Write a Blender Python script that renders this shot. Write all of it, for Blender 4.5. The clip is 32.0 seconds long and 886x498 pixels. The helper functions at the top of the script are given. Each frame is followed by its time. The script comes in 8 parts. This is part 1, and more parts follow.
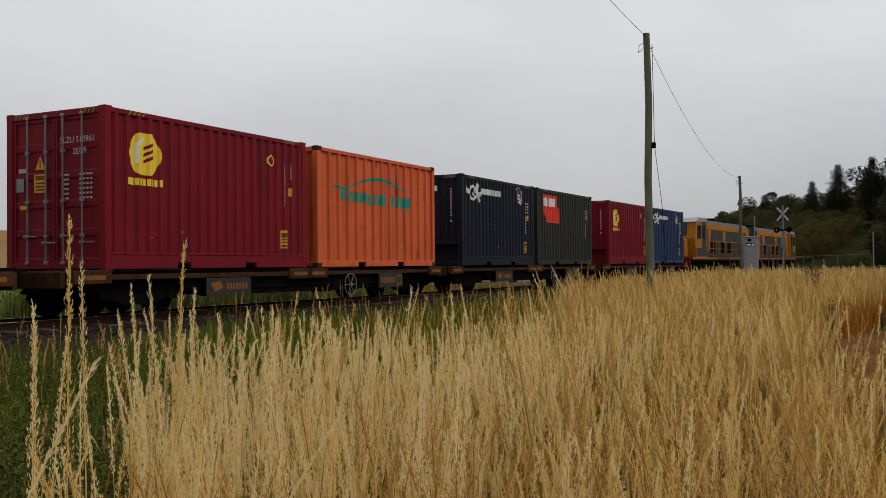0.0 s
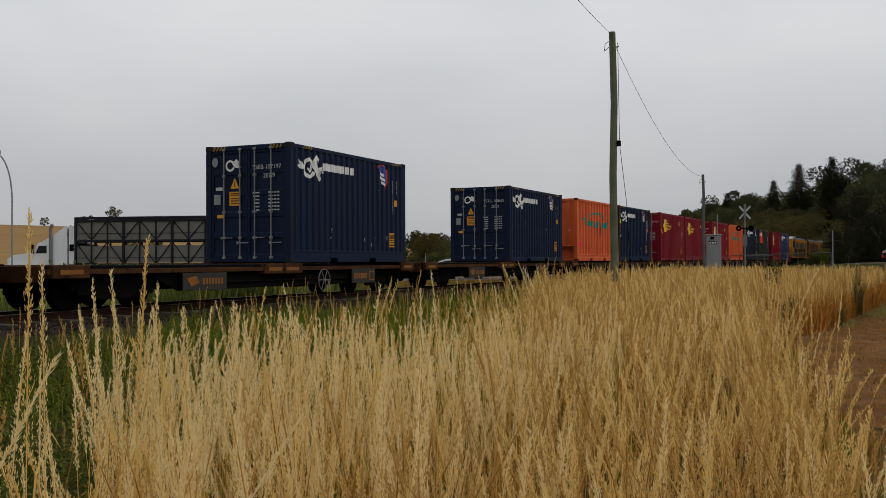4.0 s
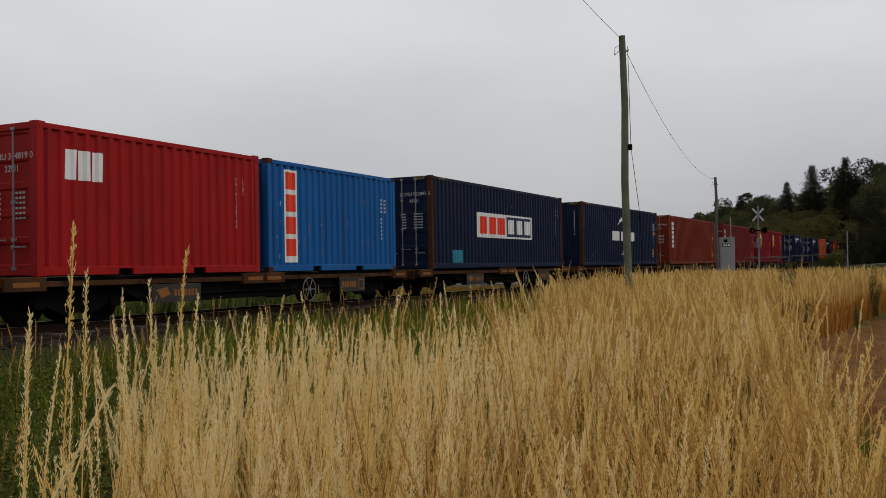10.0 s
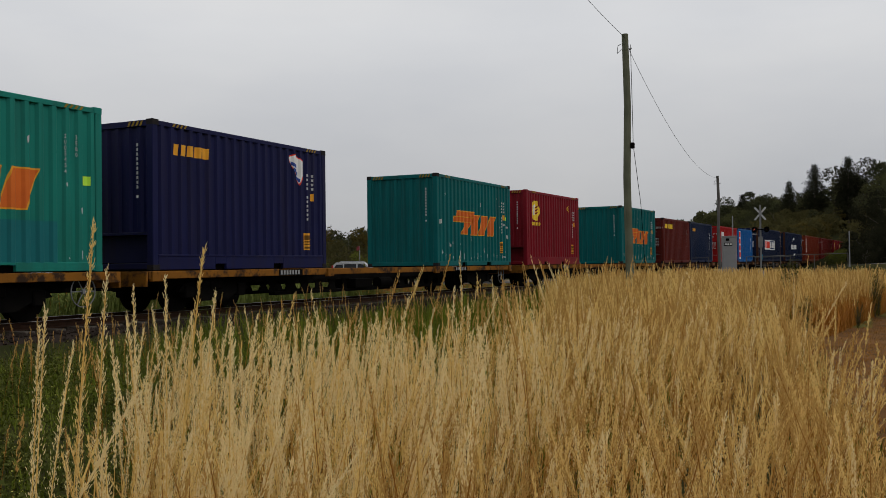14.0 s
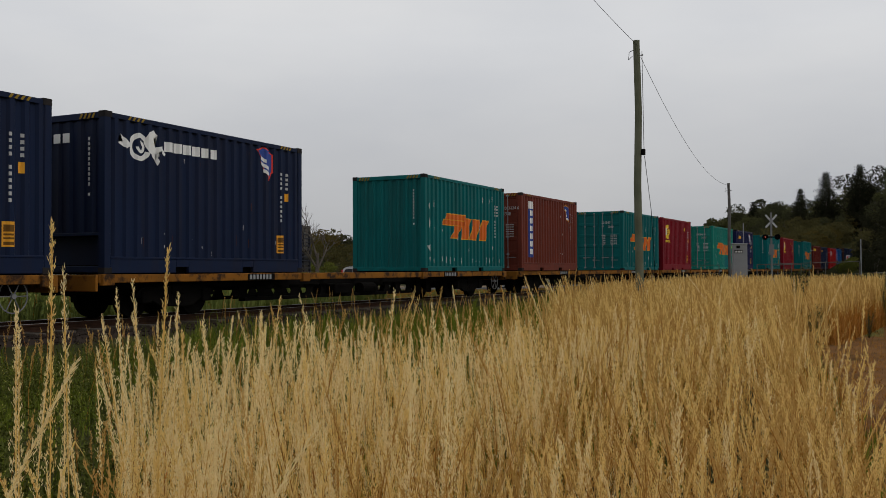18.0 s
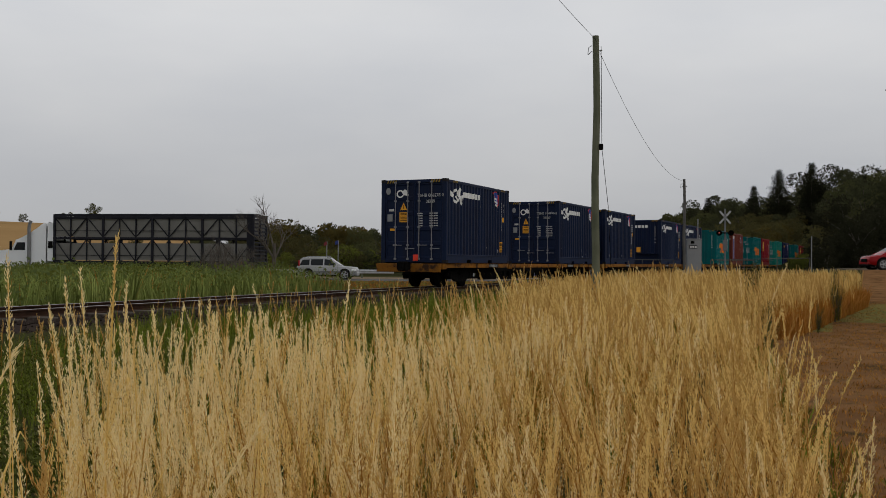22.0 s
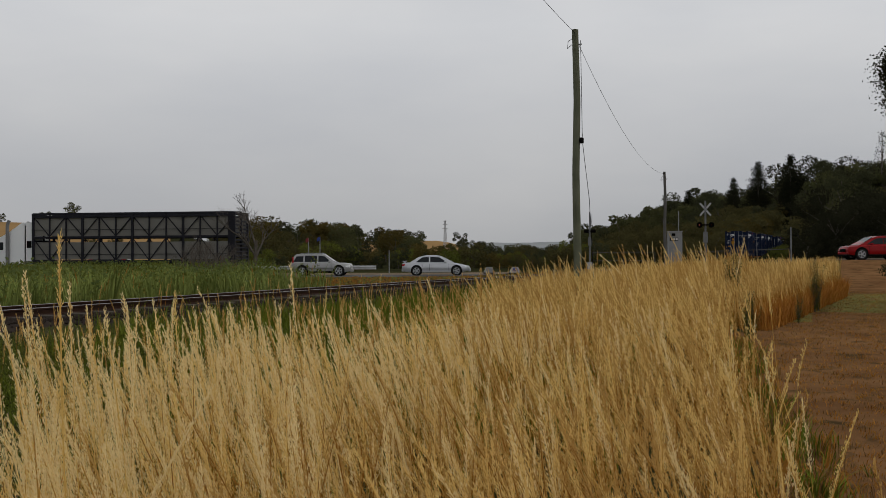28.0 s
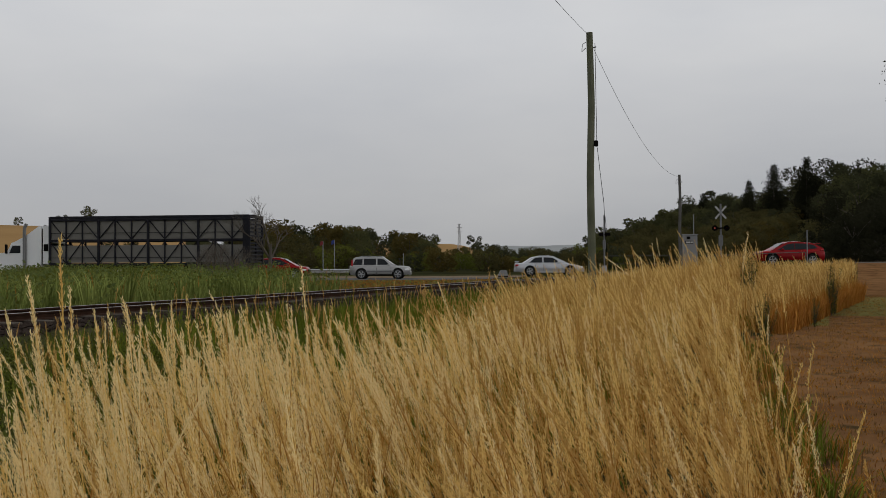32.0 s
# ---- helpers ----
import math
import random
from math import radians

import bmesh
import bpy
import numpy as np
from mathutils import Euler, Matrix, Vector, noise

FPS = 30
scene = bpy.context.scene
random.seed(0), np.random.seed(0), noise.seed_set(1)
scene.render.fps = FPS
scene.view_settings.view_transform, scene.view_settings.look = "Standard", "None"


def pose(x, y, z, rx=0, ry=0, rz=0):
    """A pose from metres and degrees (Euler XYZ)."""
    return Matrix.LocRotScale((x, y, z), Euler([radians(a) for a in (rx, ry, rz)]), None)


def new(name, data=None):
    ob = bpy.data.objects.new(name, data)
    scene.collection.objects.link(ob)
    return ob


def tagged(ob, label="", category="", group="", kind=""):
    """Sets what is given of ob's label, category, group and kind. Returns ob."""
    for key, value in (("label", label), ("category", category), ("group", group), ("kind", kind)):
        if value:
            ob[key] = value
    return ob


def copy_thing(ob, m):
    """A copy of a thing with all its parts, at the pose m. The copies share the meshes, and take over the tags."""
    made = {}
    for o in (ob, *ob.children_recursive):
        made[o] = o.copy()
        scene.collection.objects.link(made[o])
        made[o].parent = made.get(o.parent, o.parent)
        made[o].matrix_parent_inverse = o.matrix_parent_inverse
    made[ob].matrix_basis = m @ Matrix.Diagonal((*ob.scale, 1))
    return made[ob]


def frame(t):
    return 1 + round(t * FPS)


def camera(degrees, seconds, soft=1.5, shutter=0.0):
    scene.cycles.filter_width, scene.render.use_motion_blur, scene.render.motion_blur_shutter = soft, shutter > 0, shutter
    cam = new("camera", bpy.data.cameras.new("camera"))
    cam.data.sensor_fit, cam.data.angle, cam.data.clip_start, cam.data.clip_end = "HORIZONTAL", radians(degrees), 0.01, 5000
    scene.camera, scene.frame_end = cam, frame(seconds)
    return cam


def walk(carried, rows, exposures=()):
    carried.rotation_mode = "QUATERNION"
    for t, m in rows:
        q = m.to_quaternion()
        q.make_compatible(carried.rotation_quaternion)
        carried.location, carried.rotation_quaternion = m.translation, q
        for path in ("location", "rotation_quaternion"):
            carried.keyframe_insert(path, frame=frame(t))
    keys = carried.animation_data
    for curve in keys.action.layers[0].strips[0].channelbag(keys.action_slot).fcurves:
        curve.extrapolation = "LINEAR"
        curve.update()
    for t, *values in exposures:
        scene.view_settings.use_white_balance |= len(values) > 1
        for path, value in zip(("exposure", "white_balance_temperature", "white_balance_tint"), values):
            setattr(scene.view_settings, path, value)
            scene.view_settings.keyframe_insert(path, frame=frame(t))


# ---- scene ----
# A freight train of containers passes a dry grass verge beside a level crossing, under an overcast sky.
# x across the track (the train stands at negative x), y along the track, z up; the verge's soil is at z = 0.
EYE = 1.55
RAIL = 0.67
FACE = -12.605
MID = FACE - 1.25
DECK = 1.514

cam = camera(50.34, 32.0, soft=0.72)
VIEW = [
    (0, 26.65, 0.97, 0.53), (0.5, 25.72, 1.07, 0.60), (1, 25.11, 1.05, 0.73), (1.5, 24.53, 1.11, 0.74), (2, 24.29, 0.99, 0.65),
    (2.5, 24.15, 1.15, 0.58), (3, 24.23, 1.10, 0.48), (3.5, 24.32, 0.83, 0.36), (4, 24.57, 0.73, 0.25), (4.5, 24.80, 0.80, 0.26),
    (6.5, 25.16, 1.26, 0.89), (7, 25.14, 1.14, 0.92), (7.5, 25.08, 1.14, 1.05), (8, 24.90, 1.09, 0.97), (8.5, 25.01, 1.12, 0.94),
    (9, 25.12, 1.05, 0.84), (9.5, 25.23, 1.06, 0.90), (10, 25.34, 1.13, 1.01), (10.5, 25.56, 1.14, 0.97), (11, 25.51, 1.06, 0.93),
    (11.5, 25.41, 0.95, 0.96), (12, 25.37, 0.86, 1.02), (12.5, 25.26, 0.79, 0.93), (13, 25.30, 0.83, 0.83), (13.5, 25.21, 0.92, 0.78),
    (14, 25.44, 0.98, 0.73), (14.5, 25.56, 1.07, 0.81), (16.5, 25.54, 1.13, 0.37), (17, 25.68, 1.15, 0.28), (17.5, 25.84, 1.23, 0.26),
    (18, 26.02, 1.30, 0.28), (18.5, 25.97, 1.30, 0.39), (19, 25.87, 1.61, 0.69), (19.5, 25.49, 1.48, 0.45), (20, 25.27, 1.45, 0.36),
    (20.5, 25.20, 1.30, 0.14), (21, 24.87, 1.17, -0.05), (21.5, 24.25, 0.95, -0.26), (22, 23.45, 0.81, -0.39), (22.5, 22.82, 0.67, -0.40),
    (23, 22.46, 0.60, -0.33), (23.5, 22.21, 0.61, -0.19), (24, 21.91, 0.74, 0.06), (24.5, 21.94, 0.86, 0.19), (25, 21.89, 0.85, 0.18),
    (25.5, 21.90, 0.83, 0.22), (27.5, 22.25, 0.55, 0.25), (28, 22.37, 0.51, 0.29), (28.5, 22.58, 0.44, 0.31), (29, 22.75, 0.44, 0.17),
    (29.5, 22.91, 0.46, 0.08), (30, 23.07, 0.48, 0.10), (30.5, 23.16, 0.52, 0.16), (31, 23.25, 0.50, 0.13), (31.5, 23.28, 0.60, 0.20),
    (32, 23.23, 0.71, 0.28)]
walk(cam, [(t, pose(0, 0, EYE, 90 + pitch, lean, yaw)) for t, yaw, pitch, lean in VIEW],
     [(0, 0.14), (2, 0.12), (6, 0.08), (13, 0.07), (17, 0.05), (20, 0.06), (24, 0.0), (28, -0.05), (32, -0.06)])

# ---- light: an overcast sky and a wide weak sun behind cloud ----
SUN_UP, SUN_TURN = 48, 72
world = bpy.data.worlds.new("overcast")
scene.world = world
world.use_nodes = True
wn, wl = world.node_tree.nodes, world.node_tree.links
sky = wn.new("ShaderNodeTexSky")
sky.sky_type, sky.sun_disc = "NISHITA", False
sky.sun_elevation, sky.sun_rotation = radians(SUN_UP), radians(SUN_TURN)
sky.dust_density, sky.air_density = 4.0, 1.0
grey = wn.new("ShaderNodeHueSaturation")
grey.inputs["Saturation"].default_value = 0.0
wl.new(sky.outputs[0], grey.inputs["Color"])
spot = wn.new("ShaderNodeTexCoord")
spread = wn.new("ShaderNodeMapping")
spread.inputs["Scale"].default_value = (2.0, 2.0, 6.0)
wl.new(spot.outputs["Generated"], spread.inputs["Vector"])
cloud = wn.new("ShaderNodeTexNoise")
cloud.inputs["Scale"].default_value, cloud.inputs["Detail"].default_value = 1.3, 5.0
wl.new(spread.outputs[0], cloud.inputs["Vector"])
tone = wn.new("ShaderNodeValToRGB")
tone.color_ramp.elements[0].position, tone.color_ramp.elements[0].color = 0.30, (5.3, 5.45, 5.75, 1)
tone.color_ramp.elements[1].position, tone.color_ramp.elements[1].color = 0.72, (6.3, 6.35, 6.45, 1)
wl.new(cloud.outputs["Fac"], tone.inputs["Fac"])
veil = wn.new("ShaderNodeMix")
veil.data_type = "RGBA"
veil.inputs["Factor"].default_value = 0.93
wl.new(grey.outputs[0], veil.inputs[6])
wl.new(tone.outputs[0], veil.inputs[7])
# an overcast sky is brighter towards the zenith
split = wn.new("ShaderNodeSeparateXYZ")
wl.new(spot.outputs["Generated"], split.inputs[0])
rise = wn.new("ShaderNodeMapRange")
rise.inputs["From Min"].default_value, rise.inputs["From Max"].default_value = 0.0, 0.24
rise.inputs["To Min"].default_value, rise.inputs["To Max"].default_value = 0.66, 1.05
wl.new(split.outputs["Z"], rise.inputs["Value"])
dome = wn.new("ShaderNodeVectorMath")
dome.operation = "SCALE"
wl.new(veil.outputs[2], dome.inputs[0])
wl.new(rise.outputs["Result"], dome.inputs["Scale"])
wl.new(dome.outputs[0], wn["Background"].inputs["Color"])
wn["Background"].inputs["Strength"].default_value = 0.106

sun = new("sun", bpy.data.lights.new("sun", "SUN"))
sun.data.energy, sun.data.angle, sun.data.color = 0.75, radians(30), (1.0, 0.96, 0.9)
sun.matrix_world = pose(0, 0, 60, 90 - SUN_UP, 0, 180 - SUN_TURN)

# ---- mesh building ----


class Shape:
    """Vertices and faces gathered for one mesh."""

    def __init__(self):
        self.v, self.f = [], []

    def add(self, verts, faces):
        k = len(self.v)
        self.v += [tuple(p) for p in verts]
        self.f += [tuple(i + k for i in q) for q in faces]
        return self

    def box(self, x0, x1, y0, y1, z0, z1, c=0.0):
        if c <= 0:
            v = [(x, y, z) for x in (x0, x1) for y in (y0, y1) for z in (z0, z1)]
            return self.add(v, [(0, 1, 3, 2), (4, 6, 7, 5), (0, 4, 5, 1), (2, 3, 7, 6), (0, 2, 6, 4), (1, 5, 7, 3)])
        v, at = [], {}
        lo, hi = (x0, y0, z0), (x1, y1, z1)
        for i in range(8):
            for a in range(3):
                p = []
                for b in range(3):
                    end = hi[b] if i >> b & 1 else lo[b]
                    p.append(end if b == a else end + (-c if i >> b & 1 else c))
                at[i, a] = len(v)
                v.append(p)
        f = []
        for a in range(3):
            b, d = (a + 1) % 3, (a + 2) % 3
            for side in (0, 1):
                q = [at[(side << a) | (i << b) | (j << d), a] for i, j in ((0, 0), (1, 0), (1, 1), (0, 1))]
                f.append(q if side else q[::-1])
            for i in (0, 1):
                for j in (0, 1):
                    m, n = (i << b) | (j << d), (i << b) | (j << d) | (1 << a)
                    q = [at[m, b], at[n, b], at[n, d], at[m, d]]
                    f.append(q if (i + j) % 2 == 0 else q[::-1])
        for i in range(8):
            q = [at[i, 0], at[i, 1], at[i, 2]]
            f.append(q if bin(i).count("1") % 2 else q[::-1])
        return self.add(v, f)

    def tube(self, a, b, r0, r1=None, n=8, caps=True):
        a, b = Vector(a), Vector(b)
        r1 = r0 if r1 is None else r1
        d = (b - a).normalized()
        u = d.orthogonal().normalized()
        w = d.cross(u)
        ring = [(u * math.cos(k * math.tau / n) + w * math.sin(k * math.tau / n)) for k in range(n)]
        v = [a + p * r0 for p in ring] + [b + p * r1 for p in ring]
        f = [(k, (k + 1) % n, n + (k + 1) % n, n + k) for k in range(n)]
        if caps:
            f += [tuple(range(n))[::-1], tuple(range(n, 2 * n))]
        return self.add(v, f)

    def path(self, points, r, n=6):
        for a, b in zip(points, points[1:]):
            self.tube(a, b, r, r, n)
        return self

    def prism(self, poly, axis, a, b):
        """poly: corners in the two other axes, in order (y, z), (x, z) or (x, y)."""
        n = len(poly)

        def p(q, h):
            return {"x": (h, *q), "y": (q[0], h, q[1]), "z": (*q, h)}[axis]

        v = [p(q, a) for q in poly] + [p(q, b) for q in poly]
        f = [tuple(range(n))[::-1], tuple(range(n, 2 * n))] + [(k, (k + 1) % n, n + (k + 1) % n, n + k) for k in range(n)]
        return self.add(v, f)

    def ring(self, c, axis, r, t, n=24, m=6):
        """A hoop of radius r and thickness t round an axis."""
        v, f = [], []
        for i in range(n):
            g = i * math.tau / n
            for j in range(m):
                h = j * math.tau / m
                p, q = (r + t * math.cos(h)) * math.cos(g), (r + t * math.cos(h)) * math.sin(g)
                o = t * math.sin(h)
                w = {"x": (o, p, q), "y": (p, o, q), "z": (p, q, o)}[axis]
                v.append(tuple(c[k] + w[k] for k in range(3)))
                f.append((i * m + j, (i + 1) % n * m + j, (i + 1) % n * m + (j + 1) % m, i * m + (j + 1) % m))
        return self.add(v, f)

    def mesh(self, name, smooth=False):
        me = bpy.data.meshes.new(name)
        me.from_pydata(self.v, [], self.f)
        bm = bmesh.new()
        bm.from_mesh(me)
        bmesh.ops.recalc_face_normals(bm, faces=bm.faces)
        bm.to_mesh(me)
        bm.free()
        if smooth:
            me.polygons.foreach_set("use_smooth", [True] * len(me.polygons))
            me.set_sharp_from_angle(angle=radians(40))
        return me


def part(name, shape, material, parent, label="", smooth=False):
    """One mesh object under a thing or a part."""
    me = shape.mesh(name, smooth) if isinstance(shape, Shape) else shape
    if material and not me.materials:
        me.materials.append(material)
    ob = new(name, me)
    ob.parent = parent
    return tagged(ob, label)


def thing(name, label, category, group="", kind="", m=None):
    ob = tagged(new(name), label, category, group, kind)
    ob.empty_display_size = 0.3
    if m is not None:
        ob.matrix_basis = m
    return ob


def single(name, shape, material, label, category="", group="", kind="", m=None, smooth=False):
    ob = part(name, shape, material, None, "", smooth)
    tagged(ob, label, category, group, kind)
    if m is not None:
        ob.matrix_basis = m
    return ob


# ---- materials ----


def mat(name, low, high, rough=0.6, metal=0.0, scale=3.0, fine=40.0, bump=0.15, spots=None, amount=0.45, streak=1.0, island=0.0,
        per_object=0.0, emit=None, upright=1.0, gloss=0.18, runs=None, thin=0.0):
    """A surface in two tones, with grain, bump, and spots or streaks of a third tone (rust, dirt, moss)."""
    m = bpy.data.materials.new(name)
    m.use_nodes = True
    n, l = m.node_tree.nodes, m.node_tree.links
    bsdf = n["Principled BSDF"]
    coord, info = n.new("ShaderNodeTexCoord"), n.new("ShaderNodeObjectInfo")
    shift = n.new("ShaderNodeVectorMath")
    shift.operation = "MULTIPLY_ADD"
    shift.inputs[1].default_value = (1, 1, 1)
    wide = n.new("ShaderNodeMath")
    wide.operation, wide.inputs[1].default_value = "MULTIPLY", 37.0
    l.new(info.outputs["Random"], wide.inputs[0])
    l.new(coord.outputs["Object"], shift.inputs[0])
    l.new(wide.outputs[0], shift.inputs[2])
    big, small = n.new("ShaderNodeTexNoise"), n.new("ShaderNodeTexNoise")
    big.inputs["Scale"].default_value, big.inputs["Detail"].default_value = scale, 4
    small.inputs["Scale"].default_value, small.inputs["Detail"].default_value = fine, 3
    grain = n.new("ShaderNodeMapping")
    grain.inputs["Scale"].default_value = (1, 1, upright)
    l.new(shift.outputs[0], grain.inputs["Vector"])
    l.new(grain.outputs[0], big.inputs["Vector"])
    l.new(grain.outputs[0], small.inputs["Vector"])
    blend = n.new("ShaderNodeMath")
    blend.operation, blend.inputs[1].default_value = "MULTIPLY_ADD", 0.35
    l.new(small.outputs["Fac"], blend.inputs[0])
    cut = n.new("ShaderNodeMath")
    cut.operation, cut.inputs[1].default_value, cut.inputs[2].default_value = "MULTIPLY_ADD", 1.3, -0.32
    l.new(big.outputs["Fac"], cut.inputs[0])
    l.new(cut.outputs[0], blend.inputs[2])
    mix = n.new("ShaderNodeMix")
    mix.data_type, mix.clamp_factor = "RGBA", True
    mix.inputs[6].default_value, mix.inputs[7].default_value = (*low, 1), (*high, 1)
    factor = blend.outputs[0]
    if island or per_object:
        source = n.new("ShaderNodeNewGeometry").outputs["Random Per Island"] if island else info.outputs["Random"]
        vary = n.new("ShaderNodeMath")
        vary.operation, vary.inputs[1].default_value = "MULTIPLY_ADD", island or per_object
        l.new(source, vary.inputs[0])
        less = n.new("ShaderNodeMath")
        less.operation, less.inputs[1].default_value = "MULTIPLY", 1 - (island or per_object)
        l.new(factor, less.inputs[0])
        l.new(less.outputs[0], vary.inputs[2])
        factor = vary.outputs[0]
    l.new(factor, mix.inputs["Factor"])
    colour = mix.outputs[2]
    if spots:
        stretch = n.new("ShaderNodeMapping")
        stretch.inputs["Scale"].default_value = (1, 1, streak)
        l.new(shift.outputs[0], stretch.inputs["Vector"])
        stain = n.new("ShaderNodeTexNoise")
        stain.inputs["Scale"].default_value, stain.inputs["Detail"].default_value = scale * 2.2, 6
        stain.inputs["Roughness"].default_value = 0.65
        l.new(stretch.outputs[0], stain.inputs["Vector"])
        ramp = n.new("ShaderNodeValToRGB")
        ramp.color_ramp.elements[0].position, ramp.color_ramp.elements[1].position = 1 - amount, min(1, 1.12 - amount)
        l.new(stain.outputs["Fac"], ramp.inputs["Fac"])
        worn = n.new("ShaderNodeMix")
        worn.data_type = "RGBA"
        worn.inputs[7].default_value = (*spots, 1)
        l.new(ramp.outputs[0], worn.inputs["Factor"])
        l.new(colour, worn.inputs[6])
        colour = worn.outputs[2]
    if runs:
        fall = n.new("ShaderNodeMapping")
        fall.inputs["Scale"].default_value = (1, 1, 0.07)
        l.new(shift.outputs[0], fall.inputs["Vector"])
        trail = n.new("ShaderNodeTexNoise")
        trail.inputs["Scale"].default_value, trail.inputs["Detail"].default_value, trail.inputs["Roughness"].default_value = 3.2, 5, 0.6
        l.new(fall.outputs[0], trail.inputs["Vector"])
        gate = n.new("ShaderNodeMapRange")
        gate.inputs["From Min"].default_value, gate.inputs["From Max"].default_value = 0.47, 0.72
        gate.inputs["To Max"].default_value = runs[1]
        l.new(trail.outputs["Fac"], gate.inputs["Value"])
        grime = n.new("ShaderNodeMix")
        grime.data_type = "RGBA"
        grime.inputs[7].default_value = (*runs[0], 1)
        l.new(gate.outputs[0], grime.inputs["Factor"])
        l.new(colour, grime.inputs[6])
        colour = grime.outputs[2]
    l.new(colour, bsdf.inputs["Base Color"])
    bsdf.inputs["Roughness"].default_value, bsdf.inputs["Metallic"].default_value = rough, metal
    bsdf.inputs["Specular IOR Level"].default_value = gloss
    if bump:
        b = n.new("ShaderNodeBump")
        b.inputs["Strength"].default_value, b.inputs["Distance"].default_value = bump, 0.02
        l.new(blend.outputs[0], b.inputs["Height"])
        l.new(b.outputs[0], bsdf.inputs["Normal"])
    if emit:
        bsdf.inputs["Emission Color"].default_value, bsdf.inputs["Emission Strength"].default_value = (*emit[:3], 1), emit[3]
    if thin:
        # thin dry leaf lets part of the light through
        pass_, both = n.new("ShaderNodeBsdfTranslucent"), n.new("ShaderNodeMixShader")
        l.new(colour, pass_.inputs["Color"])
        both.inputs[0].default_value = thin
        l.new(bsdf.outputs[0], both.inputs[1])
        l.new(pass_.outputs[0], both.inputs[2])
        l.new(both.outputs[0], n["Material Output"].inputs["Surface"])
    return m


def paint(name, c, rust=0.30, fade=0.75):
    """Painted steel, faded in patches, with rust runs."""
    c = tuple(1.03 * x for x in c)
    d = tuple(x * fade for x in c)
    soot = tuple(0.30 * x + 0.012 * y for x, y in zip(c, (1.0, 0.7, 0.5)))
    return mat(name, d, c, 0.5, 0, 0.9, 30, 0.06, (0.085, 0.035, 0.02), rust, 0.25, gloss=0.10, runs=(soot, 0.5))


MAROON = paint("maroon_paint", (0.195, 0.0090, 0.0170), 0.24, 0.75)
ORANGE = paint("orange_paint", (0.66, 0.125, 0.042), 0.37, 0.78)
RUST_RUN = mat("thin_rust_run", (0.20, 0.060, 0.022), (0.36, 0.11, 0.035), 0.8, 0, 5.0, 60, 0.1)
STEELBLUE = paint("faded_blue_paint", (0.026, 0.046, 0.105), 0.30)
NAVY = paint("navy_paint", (0.0066, 0.0136, 0.0400), 0.28)
SLATE = paint("slate_paint", (0.0129, 0.0163, 0.0267), 0.26)
OLIVE = paint("olive_grey_paint", (0.0344, 0.0353, 0.0284), 0.26)
BLUE = paint("deep_blue_paint", (0.0062, 0.0128, 0.0385), 0.30)
SEABLUE = paint("indigo_paint", (0.0086, 0.0103, 0.0533), 0.22)
DUSK = paint("dark_blue_paint", (0.0070, 0.0150, 0.0440), 0.30)
SKYBLUE = paint("bright_blue_paint", (0.0086, 0.0989, 0.3096), 0.36)
RUST = paint("rust_red_paint", (0.162, 0.0215, 0.0080), 0.28)
WINE = paint("wine_red_paint", (0.1333, 0.0120, 0.0095), 0.26)
RED = paint("red_paint", (0.3268, 0.0103, 0.0103), 0.28)
BROWN = paint("brown_paint", (0.1075, 0.0146, 0.0103), 0.26)
TEAL = paint("teal_paint", (0.0012, 0.110, 0.112), 0.27)
MINT = paint("light_teal_paint", (0.0110, 0.185, 0.145), 0.30)
UMBER = paint("red_brown_paint", (0.1419, 0.0310, 0.0189), 0.24)
WHITE = mat("white_marking", (0.62, 0.62, 0.60), (0.75, 0.75, 0.73), 0.6, bump=0)
YELLOW = mat("yellow_marking", (0.72, 0.48, 0.03), (0.85, 0.60, 0.05), 0.6, bump=0)
AMBER = mat("amber_marking", (0.62, 0.27, 0.02), (0.75, 0.36, 0.03), 0.6, bump=0)
TANGERINE = mat("orange_marking", (0.50, 0.095, 0.012), (0.66, 0.15, 0.02), 0.6, bump=0)
SCARLET = mat("red_marking", (0.62, 0.04, 0.02), (0.75, 0.06, 0.03), 0.6, bump=0)
GREENMARK = mat("green_marking", (0.0, 0.20, 0.16), (0.01, 0.26, 0.2), 0.6, bump=0)
PRINT = mat("dark_print", (0.10, 0.045, 0.006), (0.16, 0.07, 0.008), 0.7, bump=0)
INK = mat("dark_marking", (0.02, 0.03, 0.08), (0.03, 0.04, 0.10), 0.6, bump=0)
LIME = mat("lime_sticker", (0.42, 0.75, 0.05), (0.5, 0.8, 0.08), 0.6, bump=0)
PINK = mat("pink_sticker", (0.85, 0.012, 0.10), (0.90, 0.03, 0.14), 0.6, bump=0)
COBALT = mat("blue_marking", (0.025, 0.05, 0.22), (0.035, 0.07, 0.28), 0.6, bump=0)
CYAN = mat("repair_patch_paint", (0.02, 0.17, 0.24), (0.035, 0.23, 0.32), 0.7, 0, 2, 30, 0.05, (0.03, 0.05, 0.06), 0.36, 0.3)
DEEPTEAL = mat("teal_repair_paint", (0.005, 0.11, 0.12), (0.006, 0.13, 0.14), 0.6)
GALV = mat("galvanised_steel", (0.32, 0.33, 0.34), (0.45, 0.46, 0.47), 0.45, 0.6, 4, 60, 0.05)
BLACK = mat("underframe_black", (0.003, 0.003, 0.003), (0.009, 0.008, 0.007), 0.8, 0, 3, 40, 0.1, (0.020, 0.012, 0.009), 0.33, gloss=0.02)
